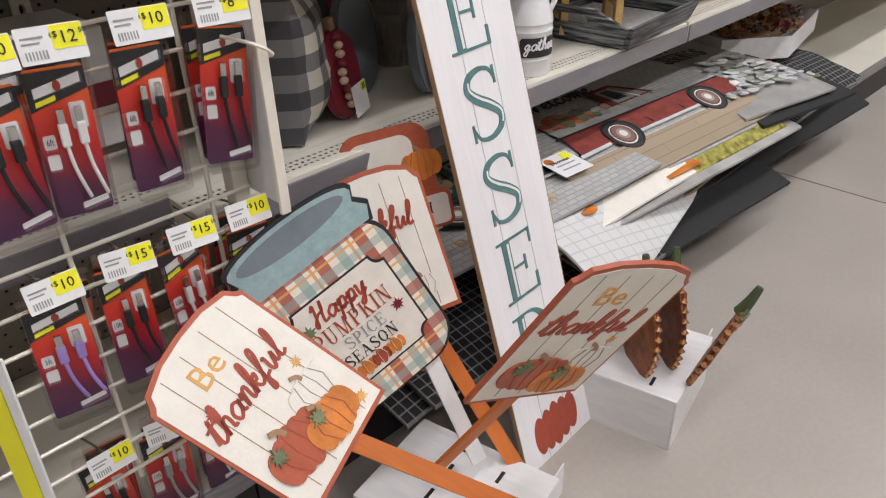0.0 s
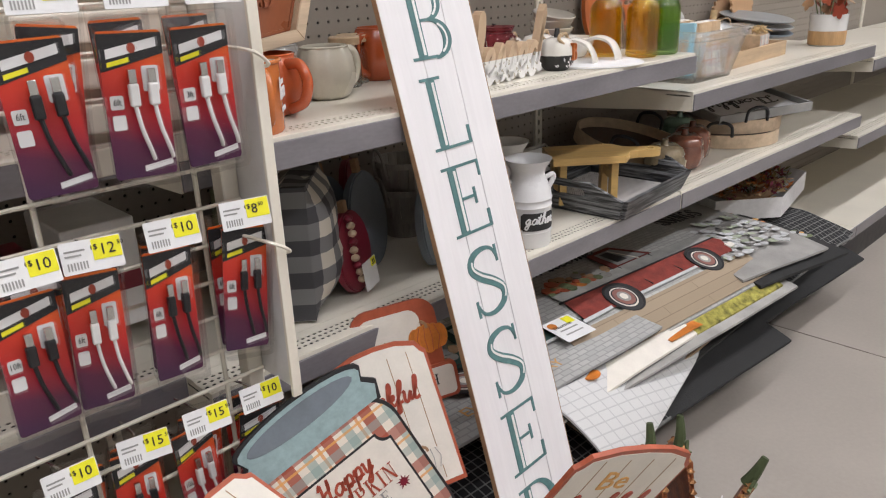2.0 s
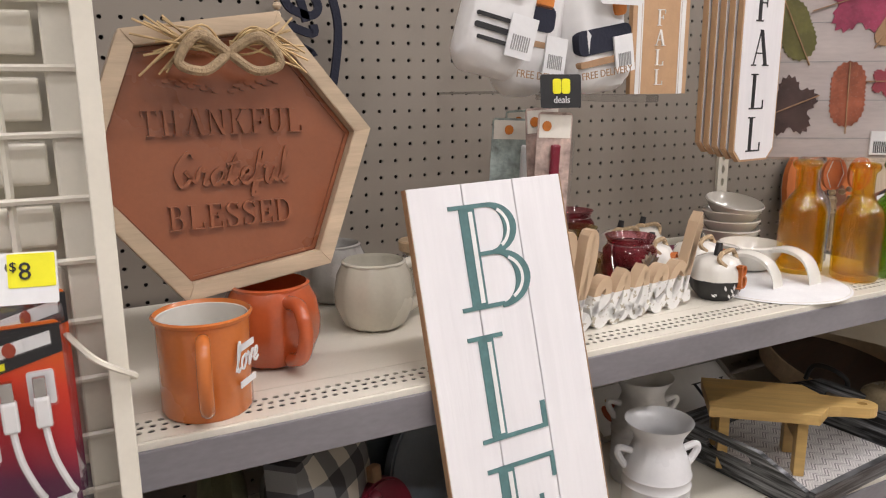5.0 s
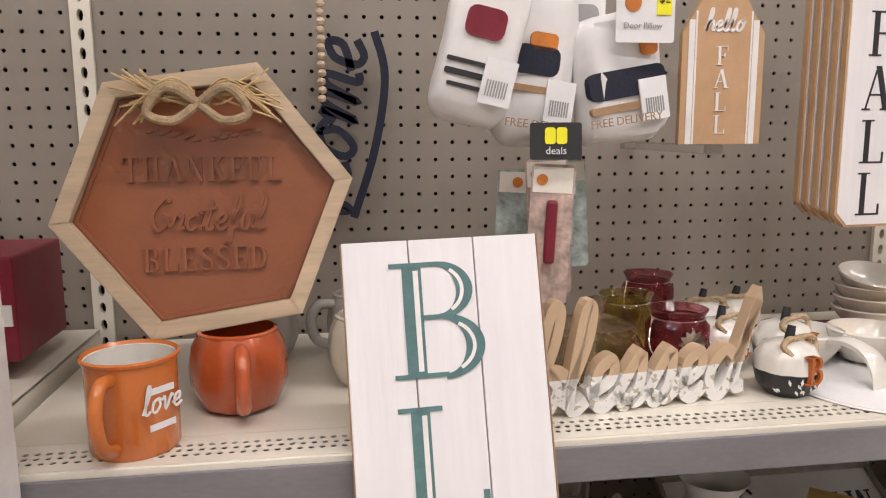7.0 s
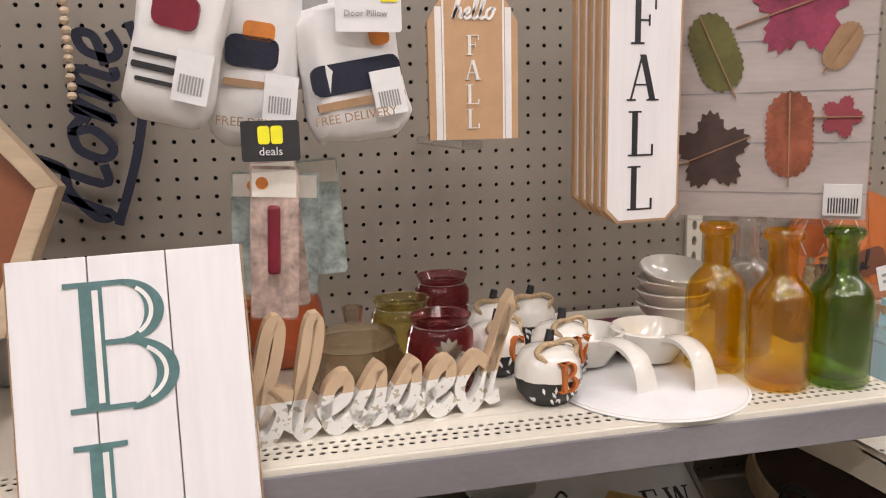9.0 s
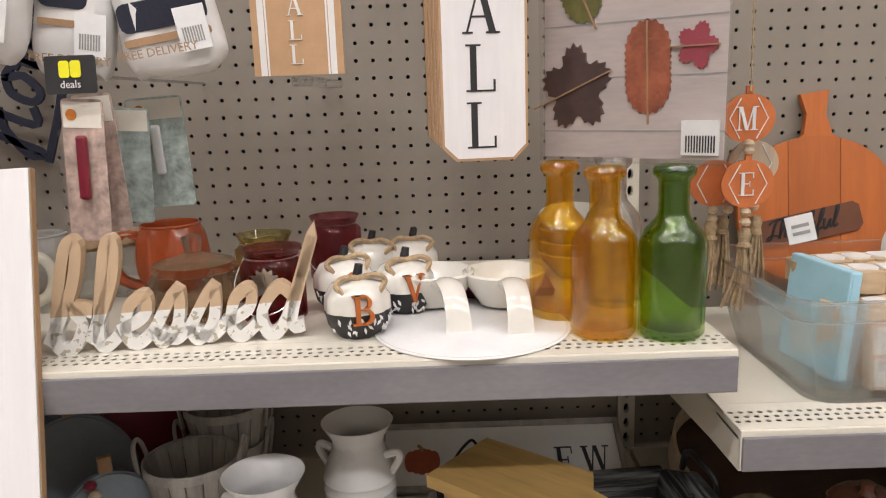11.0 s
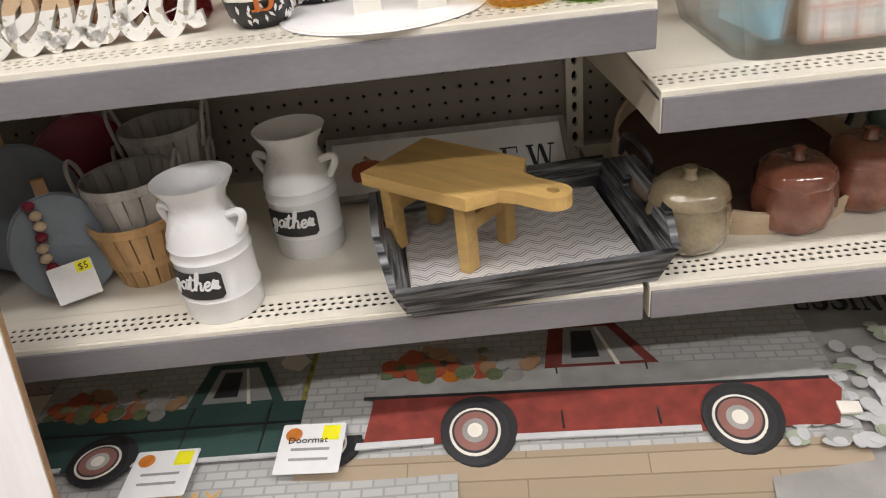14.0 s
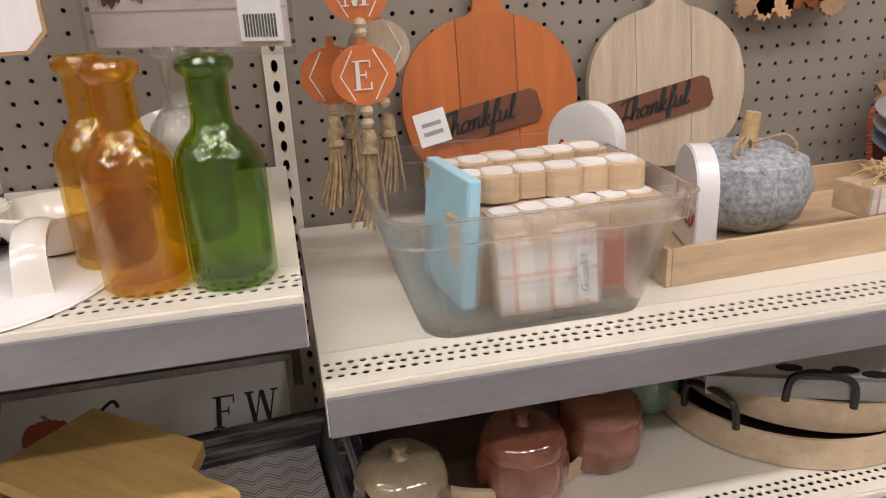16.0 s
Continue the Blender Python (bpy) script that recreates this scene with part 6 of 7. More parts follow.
part("print", sans("Door Pillow", 0.0085, -0.0012, True, -0.003, -0.003), GREYINK, pc)
dg = thing("deal_tag", pose(-0.659, 0.083, 1.179, -4, 0, -4), "black hook tag with a yellow mark and the word deals", "hook tag")
part("tag", prism(rrect(-0.027, 0.027, -0.019, 0.019, 0.003), 0, 0.001), INK, dg)
for q in (-0.006, 0.006):
    part("mark", prism(rrect(q - 0.0055, q + 0.0055, -0.003, 0.014, 0.003), -0.001, 0), YELLOW, dg, "yellow mark")
part("lettering", sans("deals", 0.011, -0.0012, True, 0, -0.01), PAPER, dg)
part("hook", tube([(0, 0.004, 0.0), (0, 0.36, 0.02)], 0.002, 6), CHROME, dg, "chrome peg hook")
for k, (px, py, pz, w_, h_) in enumerate(((-0.661, 0.095, 1.08, 0.046, 0.15), (-0.655, 0.12, 1.085, 0.046, 0.15), (-0.66, 0.16, 1.08, 0.09, 0.13), (-0.62, 0.2, 1.09, 0.07, 0.13))):
    pk_ = thing("carded_utensil", pose(px, py, pz, 0, 3 * (-1) ** k, -6), "carded kitchen tool in a clear pack on a peg hook", "utensil pack", "utensil packs")
    part("card", prism(rrect(-w_ / 2, w_ / 2, -h_ / 2, h_ / 2, 0.005), 0, 0.001), M("floral_card", (0.66, 0.5, 0.43) if k < 2 else (0.42, 0.5, 0.47), 0.6, var=0.4, scale=60), pk_)
    part("tool", bx(-0.006, 0.006, -0.008, -0.001, -h_ * 0.2, h_ * 0.25, 0.003), CRIMSON if k < 2 else PAPER, pk_)
    part("header", prism(bar(-w_ / 2 + 0.002, h_ * 0.3, w_ / 2 - 0.002, h_ * 0.48), -0.0008, 0), OFFW, pk_)
    part("dot", prism(ell(-w_ * 0.25, h_ * 0.39, 0.006, 0.006, 14), -0.0016, 0), ORANGE, pk_)
    part("blister", bx(-w_ / 2, w_ / 2, -0.012, 0.002, -h_ / 2, h_ * 0.3, 0.004), BLISTER, pk_, soft=True)
hf = thing("hello_fall_sign", pose(-0.44, 0.16, 1.173), "tan tag-shaped wooden sign lettered hello FALL in white", "wall sign")
part("board", prism([(-0.05, 0), (0.05, 0), (0.05, 0.125), (0.026, 0.165), (-0.026, 0.165), (-0.05, 0.125)], 0, 0.008), TAN, hf)
for q in (-0.039, 0.039):
    part("stripe", prism(bar(q - 0.0035, 0.0, q + 0.0035, 0.14), -0.0006, 0), WHITE, hf, "white painted stripe")
    part("stripe", prism(bar(q * 0.86 - 0.001, 0.0, q * 0.86 + 0.001, 0.15), -0.0006, 0), WHITE, hf)
for k, c in enumerate("FALL"):
    part("letter", serif(c, 0.0, 0.09 - k * 0.026, 0.021, -0.0012, 0, 1.0, centre=True), WHITE, hf, "white serif letter")
part("lettering", script("hello", 0.0, 0.128, 0.011, 0.0028, -0.0012, 0, centre=True), WHITE, hf)
part("hook", bx(-0.012, 0.012, 0.01, 0.28, -0.012, -0.001, 0.002), CLEARG, hf, "clear plastic hook end")
for k in range(5):
    fs = thing("fall_sign", pose(-0.234 - 0.004 * k, 0.168 + 0.013 * k, 1.07 + 0.003 * k, 0, 0, 6), "long white wooden sign with cut corners lettered FALL in black", "wall sign", "hanging FALL signs")
    H_, a = 0.34, 0.05
    part("board", prism([(-a, 0.016), (-a + 0.016, 0), (a - 0.016, 0), (a, 0.016), (a, H_), (-a, H_)], 0, 0.008), TAN, fs, "tan edged board")
    part("face", prism([(-a + 0.003, 0.018), (-a + 0.018, 0.003), (a - 0.018, 0.003), (a - 0.003, 0.018), (a - 0.003, H_ - 0.003), (-a + 0.003, H_ - 0.003)], -0.0008, 0), WHITEWOOD, fs, "white painted face")
    if k == 0:
        for j, c in enumerate("FALL"):
            part("letter", serif(c, 0.0, 0.205 - j * 0.0635, 0.052, -0.0014, 0, 0.95, centre=True), INK, fs, "black serif letter")
lp = thing("leaf_decal_sheet", pose(-0.072, 0.16, 1.068, 0, 0, -37), "clear pack of autumn leaf decals on a board-print sheet", "decal pack")
part("sheet", prism(bar(-0.107, 0, 0.107, 0.38), 0, 0.001), M("washed_plank_print", (0.52, 0.46, 0.44), 0.4, var=0.15, scale=20, stretch=(0.2, 1, 1)), lp)
for k in range(6):
    part("plank_line", prism(bar(-0.107, 0.06 * k + 0.03, 0.107, 0.06 * k + 0.0315), -0.0006, 0), GREYINK, lp)


def leaf_shape(cx, cz, r, turn, spikes):
    out = []
    n = 60
    for k in range(n):
        a = 2 * math.pi * k / n
        rr = r * (0.62 + 0.38 * abs(math.cos(a * spikes / 2))) * (1 + 0.06 * (-1) ** k) if spikes else r * (0.56 + 0.44 * abs(math.cos(a)) ** 2.2 + 0.03 * (-1) ** k)
        out.append((cx + rr * math.cos(a + turn) * 0.9, cz + rr * math.sin(a + turn)))
    return out


for k, (cx, cz, r_, tr_, sp_, mt) in enumerate(((0.03, 0.1, 0.062, 1.6, 0, M("rust_leaf", (0.35, 0.1, 0.05), 0.5, var=0.4, scale=30)), (-0.09, 0.08, 0.06, 0.4, 5, M("dark_leaf", (0.08, 0.045, 0.04), 0.5, var=0.3)), (0.04, 0.25, 0.075, 0.3, 5, M("plum_leaf", (0.3, 0.04, 0.09), 0.5, var=0.4, scale=25)), (-0.09, 0.2, 0.06, 2.0, 0, M("olive_leaf", (0.16, 0.15, 0.04), 0.5, var=0.3)), (0.105, 0.12, 0.03, 0.0, 5, M("berry_leaf", (0.3, 0.05, 0.07), 0.5)), (0.1, 0.2, 0.035, 1.0, 0, MDF), (-0.1, 0.32, 0.05, 0.6, 0, MDF))):
    part("leaf", prism(leaf_shape(cx * 0.72, cz, r_ * 0.82, tr_, sp_), -0.0014 - 0.0003 * k, 0), mt, lp)
    part("leaf_vein", ribbon([(cx * 0.72 - r_ * math.cos(tr_), cz - r_ * math.sin(tr_)), (cx * 0.72 + r_ * 0.8 * math.cos(tr_), cz + r_ * 0.8 * math.sin(tr_))], 0.0015, -0.0034 - 0.0003 * k, 0), MDF, lp)
part("barcode_label", prism(bar(0.062, 0.005, 0.102, 0.042), -0.004, 0), PAPER, lp)
for q in range(11):
    part("barcode_bar", prism(bar(0.067 + q * 0.003, 0.008, 0.0685 + q * 0.003, 0.026), -0.0046, 0), INK, lp)
part("clear_bag", bx(-0.11, 0.11, -0.012, 0.006, -0.006, 0.39, 0.003), BLISTER, lp, "clear plastic bag", soft=True)


# ---- lower shelf, first bay ----
def milk_jug(x, y, turn, label):
    j = thing("milk_can", pose(x, y, Z2, 0, 0, turn), label, "milk can", "white milk cans")
    r = 0.046
    prof = [(0, 0.0), (r * 0.96, 0.0), (r, 0.004), (r, 0.028), (r * 1.03, 0.031), (r, 0.034), (r, 0.078), (r * 1.03, 0.081), (r, 0.084), (r * 1.0, 0.092), (r * 1.03, 0.095), (r, 0.098), (r * 0.97, 0.108), (r * 0.8, 0.128), (r * 0.7, 0.14), (r * 0.74, 0.15), (r * 0.98, 0.168), (r * 1.0, 0.17), (r * 0.96, 0.169), (r * 0.7, 0.149), (r * 0.66, 0.14), (r * 0.76, 0.126), (r * 0.9, 0.1), (r * 0.9, 0.01), (0, 0.008)]
    part("body", lathe(prof, 48), TIN, j, soft=True)
    for s_ in (-1, 1):
        part("handle", tube(smooth_line([(s_ * r * 0.78, 0, 0.126), (s_ * r * 1.15, 0, 0.132), (s_ * r * 1.22, 0, 0.124), (s_ * r * 0.98, 0, 0.105)]), 0.005, 8), TIN, j, soft=True)
    lab = ribbon([(-0.036 + 0.0045 * q, 0.0) for q in range(17)], [0.026] + [0.035] * 15 + [0.026], -0.001, 0.0)
    lt = script("gather", -0.028, -0.004, 0.0105, 0.0026, -0.002, -0.0008)
    for b_, mt, nm in ((lab, CHALK, "label"), (lt, PAPER, "lettering"), (prism(ell(0.027, 0, 0.004, 0.004, 12), -0.002, -0.0008), PAPER, "rosette")):
        for v in b_.verts:
            a = v.co.x / r - math.pi / 2
            rr = r + 0.0012 - v.co.y
            v.co = (rr * math.cos(a), rr * math.sin(a), v.co.z + 0.055)
        part(nm, b_, mt, j, "black chalkboard label" if nm == "label" else "")
    return j


milk_jug(-0.495, 0.065, -22, "white enamelled milk can with a black label lettered gather")
milk_jug(-0.405, 0.195, -18, "white enamelled milk can with a black label lettered gather")


def basket(x, y, z, r0, r1, h, mt, label):
    b = thing("splint_basket", pose(x, y, z), label, "basket", "splint baskets")
    part("bottom", lathe([(0, 0), (r0 * 0.97, 0), (r0 * 0.97, 0.003), (0, 0.003)], 28), mt, b)
    for k in range(18):
        a = 2 * math.pi * k / 18
        q = bx(-r0 * 0.16, r0 * 0.16, -0.001, 0.001, 0, h)
        for v in q.verts:
            v.co.x *= 1 + (r1 / r0 - 1) * v.co.z / h
            v.co.y += r0 + (r1 - r0) * v.co.z / h
        bmesh.ops.rotate(q, verts=q.verts[:], cent=(0, 0, 0), matrix=Matrix.Rotation(a, 3, "Z"))
        part("splint", q, mt, b)
    for zz_ in (0.32, 0.9):
        rr = r0 + (r1 - r0) * zz_
        part("hoop", lathe([(rr + 0.001, h * zz_), (rr + 0.003, h * zz_), (rr + 0.003, h * zz_ + 0.012), (rr + 0.001, h * zz_ + 0.012)], 32), mt, b, soft=True)
    for s_ in (-1, 1):
        part("handle", tube(smooth_line([(s_ * r1, -0.018, h * 0.7), (s_ * (r1 + 0.008), -0.014, h * 1.15), (s_ * (r1 + 0.01), 0, h * 1.3), (s_ * (r1 + 0.008), 0.014, h * 1.15), (s_ * r1, 0.018, h * 0.7)]), 0.003, 6), mt, b, soft=True)
    return b


basket(-0.617, 0.165, Z2, 0.04, 0.058, 0.088, WICKER, "tan wooden splint basket")
basket(-0.612, 0.17, Z2 + 0.05, 0.04, 0.058, 0.088, WICKERG, "grey wooden splint basket nested in a tan one")
basket(-0.61, 0.3, Z2, 0.04, 0.058, 0.1, WICKERG, "grey wooden splint basket at the back")
basket(-0.605, 0.305, Z2 + 0.055, 0.04, 0.058, 0.1, WICKERG, "grey wooden splint basket nested at the back")

tr = thing("serving_tray", pose(-0.135, 0.128, Z2 + 0.001, 0, 0, 5), "charcoal washed wooden tray with a herringbone base", "tray")
part("base", bx(-0.138, 0.138, -0.118, 0.118, 0.004, 0.01), HERR, tr, "herringbone printed base")
for s_ in (-1, 1):
    q = prism([(-0.142, 0.0), (0.142, 0.0), (0.158, 0.046), (-0.158, 0.046)], s_ * 0.12 - 0.005, s_ * 0.12 + 0.005, bev=0.001)
    for v in q.verts:
        v.co.y += s_ * 0.016 * v.co.z / 0.046
    part("long_side", q, TRAYW, tr)
    w_ = 0.115
    out = [(-w_, 0), (w_, 0), (w_ + 0.016, 0.044), (w_ * 0.5, 0.078), (-w_ * 0.5, 0.078), (-w_ - 0.016, 0.044)]
    slot = rrect(-0.042, 0.042, 0.042, 0.062, 0.009, 4)
    b = bmesh.new()
    vo, vi = [b.verts.new((s_ * 0.14 + s_ * 0.016 * c / 0.046, a, c)) for a, c in out], [b.verts.new((s_ * 0.14 + s_ * 0.016 * c / 0.046, a, c)) for a, c in slot]
    eo = [b.edges.new((vo[k], vo[(k + 1) % len(vo)])) for k in range(len(vo))] + [b.edges.new((vi[k], vi[(k + 1) % len(vi)])) for k in range(len(vi))]
    bmesh.ops.triangle_fill(b, edges=eo, use_beauty=True)
    ext = bmesh.ops.extrude_face_region(b, geom=b.faces[:])
    bmesh.ops.translate(b, verts=[v for v in ext["geom"] if isinstance(v, bmesh.types.BMVert)], vec=(s_ * 0.009, 0, 0))
    bmesh.ops.recalc_face_normals(b, faces=b.faces[:])
    part("handle_side", b, TRAYW, tr, "end board with a hand hole")

ZB = 0.692
bs = thing("board_riser", pose(-0.212, 0.133, Z2 + 0.0115, 0, 0, -40), "golden wooden cutting-board riser on four legs, in the tray", "riser")
ol = [(-0.085, -0.062), (0.075, -0.062), (0.082, -0.05), (0.095, -0.026), (0.115, -0.021), (0.15, -0.02)] + ell(0.15, 0.0, 0.022, 0.02, 10, -90, 90) + [(0.115, 0.021), (0.095, 0.026), (0.082, 0.05), (0.075, 0.062), (-0.085, 0.062)]
b = bmesh.new()
hole = ell(0.15, 0, 0.008, 0.006, 14)
vo, vi = [b.verts.new((a, c, 0)) for a, c in ol], [b.verts.new((a, c, 0)) for a, c in hole]
ee = [b.edges.new((vo[k], vo[(k + 1) % len(vo)])) for k in range(len(vo))] + [b.edges.new((vi[k], vi[(k + 1) % len(vi)])) for k in range(len(vi))]
bmesh.ops.triangle_fill(b, edges=ee, use_beauty=True)
ext = bmesh.ops.extrude_face_region(b, geom=b.faces[:])
bmesh.ops.translate(b, verts=[v for v in ext["geom"] if isinstance(v, bmesh.types.BMVert)], vec=(0, 0, 0.016))
bmesh.ops.recalc_face_normals(b, faces=b.faces[:])
part("board", b, BOARD, bs, "paddle-shaped board with a hang hole").location = (0, 0, 0.093)
for lx in (-0.06, 0.055):
    for ly in (-0.04, 0.04):
        part("leg", bx(lx - 0.008, lx + 0.008, ly - 0.011, ly + 0.011, 0.0, 0.0925, 0.0015), BOARD, bs)
    part("brace", bx(lx - 0.005, lx + 0.005, -0.034, 0.034, 0.05, 0.07, 0.001), BOARD, bs)

fr = thing("framed_sign", pose(-0.19, 0.3, Z2 + 0.006, -58, 0, 0), "white framed print with black lettering, at the back", "framed print")
part("panel", bx(-0.2, 0.16, 0.0, 0.004, 0.004, 0.11), PAPER, fr)
for a in ((-0.205, 0.165, 0.0, 0.008), (-0.205, 0.165, 0.106, 0.114)):
    part("frame_bar", bx(a[0], a[1], -0.006, 0.004, a[2], a[3], 0.001), WICKERG, fr)
for a in ((-0.205, -0.197), (0.157, 0.165)):
    part("frame_bar", bx(a[0], a[1], -0.006, 0.004, 0.0085, 0.1055, 0.001), WICKERG, fr)
for c, lx in (("F", 0.06), ("W", 0.1)):
    part("lettering", serif(c, lx, 0.022, 0.045, -0.0015, 0, 0.9), INK, fr, "black serif letter")
part("lettering", script("G", -0.1, 0.02, 0.03, 0.004, -0.0015, 0), INK, fr)
pumpkin_art(fr, -0.14, 0.05, 0.028, RUST, -0.001, 5, 0.8)


def cushion(x, y, z, w, h, d, turn, mt, label, lean=0):
    c = thing("cushion", pose(x, y, z, lean, 0, turn), label, "pillow", "pillows on the shelf")
    b = bmesh.new()
    bmesh.ops.create_cube(b, size=2)
    bmesh.ops.subdivide_edges(b, edges=b.edges[:], cuts=9, use_grid_fill=True)
    for v in b.verts:
        x_, y_, z_ = v.co
        f = max(0.12, (1 - abs(x_) ** 3) * (1 - abs(z_) ** 3)) ** 0.5
        nn = noise.noise(Vector((x_ * 1.5, z_ * 1.5, y_ + x)))
        pin = 1 - 0.06 * (1 - abs(x_)) * abs(z_) ** 2
        v.co = (x_ * w / 2 * (1 - 0.08 * (1 - abs(z_))), y_ * d / 2 * f * (1 + 0.2 * nn), (z_ * pin * 0.5 + 0.5) * h + 0.004 * nn)
    part("cover", b, mt, c, soft=True)
    return c


cushion(-0.945, 0.16, Z2 + 0.006, 0.19, 0.215, 0.11, 48, GING, "grey and cream gingham pillow standing on the shelf")
cushion(-1.055, 0.17, Z2 + 0.006, 0.2, 0.19, 0.06, 80, M("olive_cloth", (0.16, 0.17, 0.09), 0.9, var=0.2, bump=0.5), "olive and grey pillow standing on the shelf")


def pumpkin_disc(x, y, r, mt, turn, label, beads=False):
    p = thing("wooden_pumpkin", pose(x, y, Z2, -8, 0, turn), label, "pumpkin ornament", "flat wooden pumpkins")
    part("disc", prism(ell(0, r * 0.95, r * 0.82, r * 0.95, 36), -0.008, 0.008, bev=0.003), mt, p, soft=True)
    part("stem", bx(-0.008, 0.008, -0.006, 0.006, r * 1.88, r * 2.15, 0.002), MDF, p)
    if beads:
        for k in range(9):
            part("bead", lathe([(0, -0.007), (0.006, -0.004), (0.008, 0), (0.006, 0.004), (0, 0.007)], 12, m=Matrix.Translation((-0.02 + 0.004 * math.sin(k), -0.017, r * 1.8 - k * 0.0135))), PINE if k % 3 else CRIMSON, p, "wooden bead", soft=True)
        part("price_tag", prism(rrect(-0.03, 0.022, r * 0.1, r * 0.75, 0.002), -0.03, -0.0285), PAPER, p, "white and yellow price tag")
        part("price_field", prism(bar(0.002, r * 0.55, 0.02, r * 0.74), -0.0306, -0.03), YELLOW, p)
        part("price", sans("$5", 0.012, -0.031, True, 0.011, r * 0.64), INK, p)
    return p


pumpkin_disc(-0.868, 0.13, 0.075, CRIMSON, 28, "crimson wooden pumpkin with a bead string and price tag", True)
pumpkin_disc(-0.84, 0.22, 0.095, SLATE, 28, "slate-grey wooden pumpkin standing on edge")
pumpkin_disc(-0.775, 0.2, 0.095, SLATE, 28, "slate-grey wooden pumpkin standing on edge")
pumpkin_disc(-0.695, 0.12, 0.075, SLATE, 32, "slate-grey wooden pumpkin with beads and price tag", True)
pumpkin_disc(-0.72, 0.3, 0.095, CRIMSON, 40, "crimson wooden pumpkin at the back")


# ---- second bay ----
def lidded_jar(x, y, mt, label, r=0.052):
    j = thing("pumpkin_jar", pose(x, y, Z2), label, "jar", "pumpkin jars")
    part("body", lathe([(0, 0), (r * 0.72, 0), (r * 0.9, 0.008), (r, 0.03), (r * 0.98, 0.05), (r * 0.9, 0.062), (0, 0.062)], 56, 9, 0.06), mt, j, soft=True)
    part("lid", lathe([(r * 0.93, 0.0625), (r * 0.95, 0.066), (r * 0.85, 0.08), (r * 0.55, 0.09), (r * 0.2, 0.088), (r * 0.14, 0.094), (r * 0.17, 0.102), (0, 0.105)], 56, 9, 0.04), mt, j, "glossy lid with a stem knob", soft=True)
    return j


lidded_jar(0.075, 0.098, JAR_T, "glossy taupe pumpkin jar with a lid")
lidded_jar(0.212, 0.12, JAR_B, "glossy brown pumpkin jar with a lid")
lidded_jar(0.318, 0.155, JAR_B, "glossy brown pumpkin jar with a lid")
lidded_jar(0.42, 0.25, JAR_G, "glossy sage-green pumpkin jar with a lid")


def round_tray(x, y, z, r, tilt, turn, face, label):
    t = thing("round_tray", pose(x, y, z, tilt, 0, turn), label, "tray", "round trays")
    part("base", lathe([(0, 0), (r * 0.97, 0), (r * 0.97, 0.006), (0, 0.006)], 64), face, t, "dark stained base")
    part("rim", lathe([(r * 0.972, -0.004), (r, -0.004), (r, 0.034), (r * 0.972, 0.034), (r * 0.972, -0.004)], 64), PINE, t, "pale bentwood rim", soft=True)
    for s_ in (-1, 1):
        part("handle", tube(smooth_line([(s_ * r * 0.98, -0.035, 0.03), (s_ * r * 1.0, -0.03, 0.062), (s_ * r * 1.02, 0, 0.072), (s_ * r * 1.0, 0.03, 0.062), (s_ * r * 0.98, 0.035, 0.03)]), 0.0045, 8), BLACK, t, "black iron handle", soft=True)
    return t


round_tray(0.185, 0.255, Z2 + 0.034, 0.165, 14, 20, DARKW, "round dark walnut tray with pale rim and iron handles")
round_tray(0.6, 0.21, Z2 + 0.006, 0.165, 0, 25, DARKW, "round wooden tray with pale rim lying on the shelf")
round_tray(0.63, 0.22, Z2 + 0.042, 0.165, 0, 60, DARKW, "round wooden tray with pale rim stacked on another")
gt = thing("gather_tray", pose(0.63, 0.16, Z2 + 0.092, 5, -3, -28), "white rectangular tray lettered in black script, lying on the stack", "tray")
part("panel", bx(-0.15, 0.15, -0.1, 0.1, 0, 0.006), WHITEWOOD, gt)
for a in ((-0.156, 0.156, -0.108, -0.1), (-0.156, 0.156, 0.1, 0.108), (-0.158, -0.15, -0.1, 0.1), (0.15, 0.158, -0.1, 0.1)):
    part("rim", bx(a[0], a[1], a[2] + 0.0001, a[3] - 0.0001, -0.004, 0.022, 0.001), M("pewter_rim", (0.3, 0.3, 0.29), 0.5), gt)
q = lay(script("Thankful", -0.135, -0.055, 0.031, 0.0042, -0.0012, 0), 0.006)
bmesh.ops.rotate(q, verts=q.verts[:], cent=(0, 0, 0), matrix=Matrix.Rotation(radians(180), 3, "Z"))
part("lettering", q, INK, gt, "black handwritten Thankful, upside down")
for k in range(5):
    part("leaf_print", lay(prism(ell(-0.06 + 0.03 * k, -0.062 - 0.008 * (k % 2), 0.015, 0.007, 14), -0.001, 0), 0.006), INK, gt)

bn = thing("plastic_bin", pose(0.212, 0.17, Z1B), "frosted clear plastic bin full of small wooden signs", "bin")


def bin_shell():
    b = bmesh.new()
    rings = []
    for z, g, t in ((0.0, 0.0, 0.0), (0.09, 0.022, 0.0), (0.1, 0.024, 0.0), (0.1, 0.032, 0.0), (0.123, 0.034, 0.0), (0.123, 0.029, 0.0), (0.1, 0.02, 0.0), (0.003, -0.004, 0.0)):
        rings.append([b.verts.new((a, c, z)) for a, c in rrect(-0.108 - g, 0.108 + g, -0.115 - g, 0.115 + g, 0.03, 5)])
    for p, q in zip(rings, rings[1:]):
        n = len(p)
        for i in range(n):
            b.faces.new((p[i], p[(i + 1) % n], q[(i + 1) % n], q[i]))
    b.faces.new(rings[0][::-1])
    b.faces.new(rings[-1])
    bmesh.ops.recalc_face_normals(b, faces=b.faces[:])
    return b


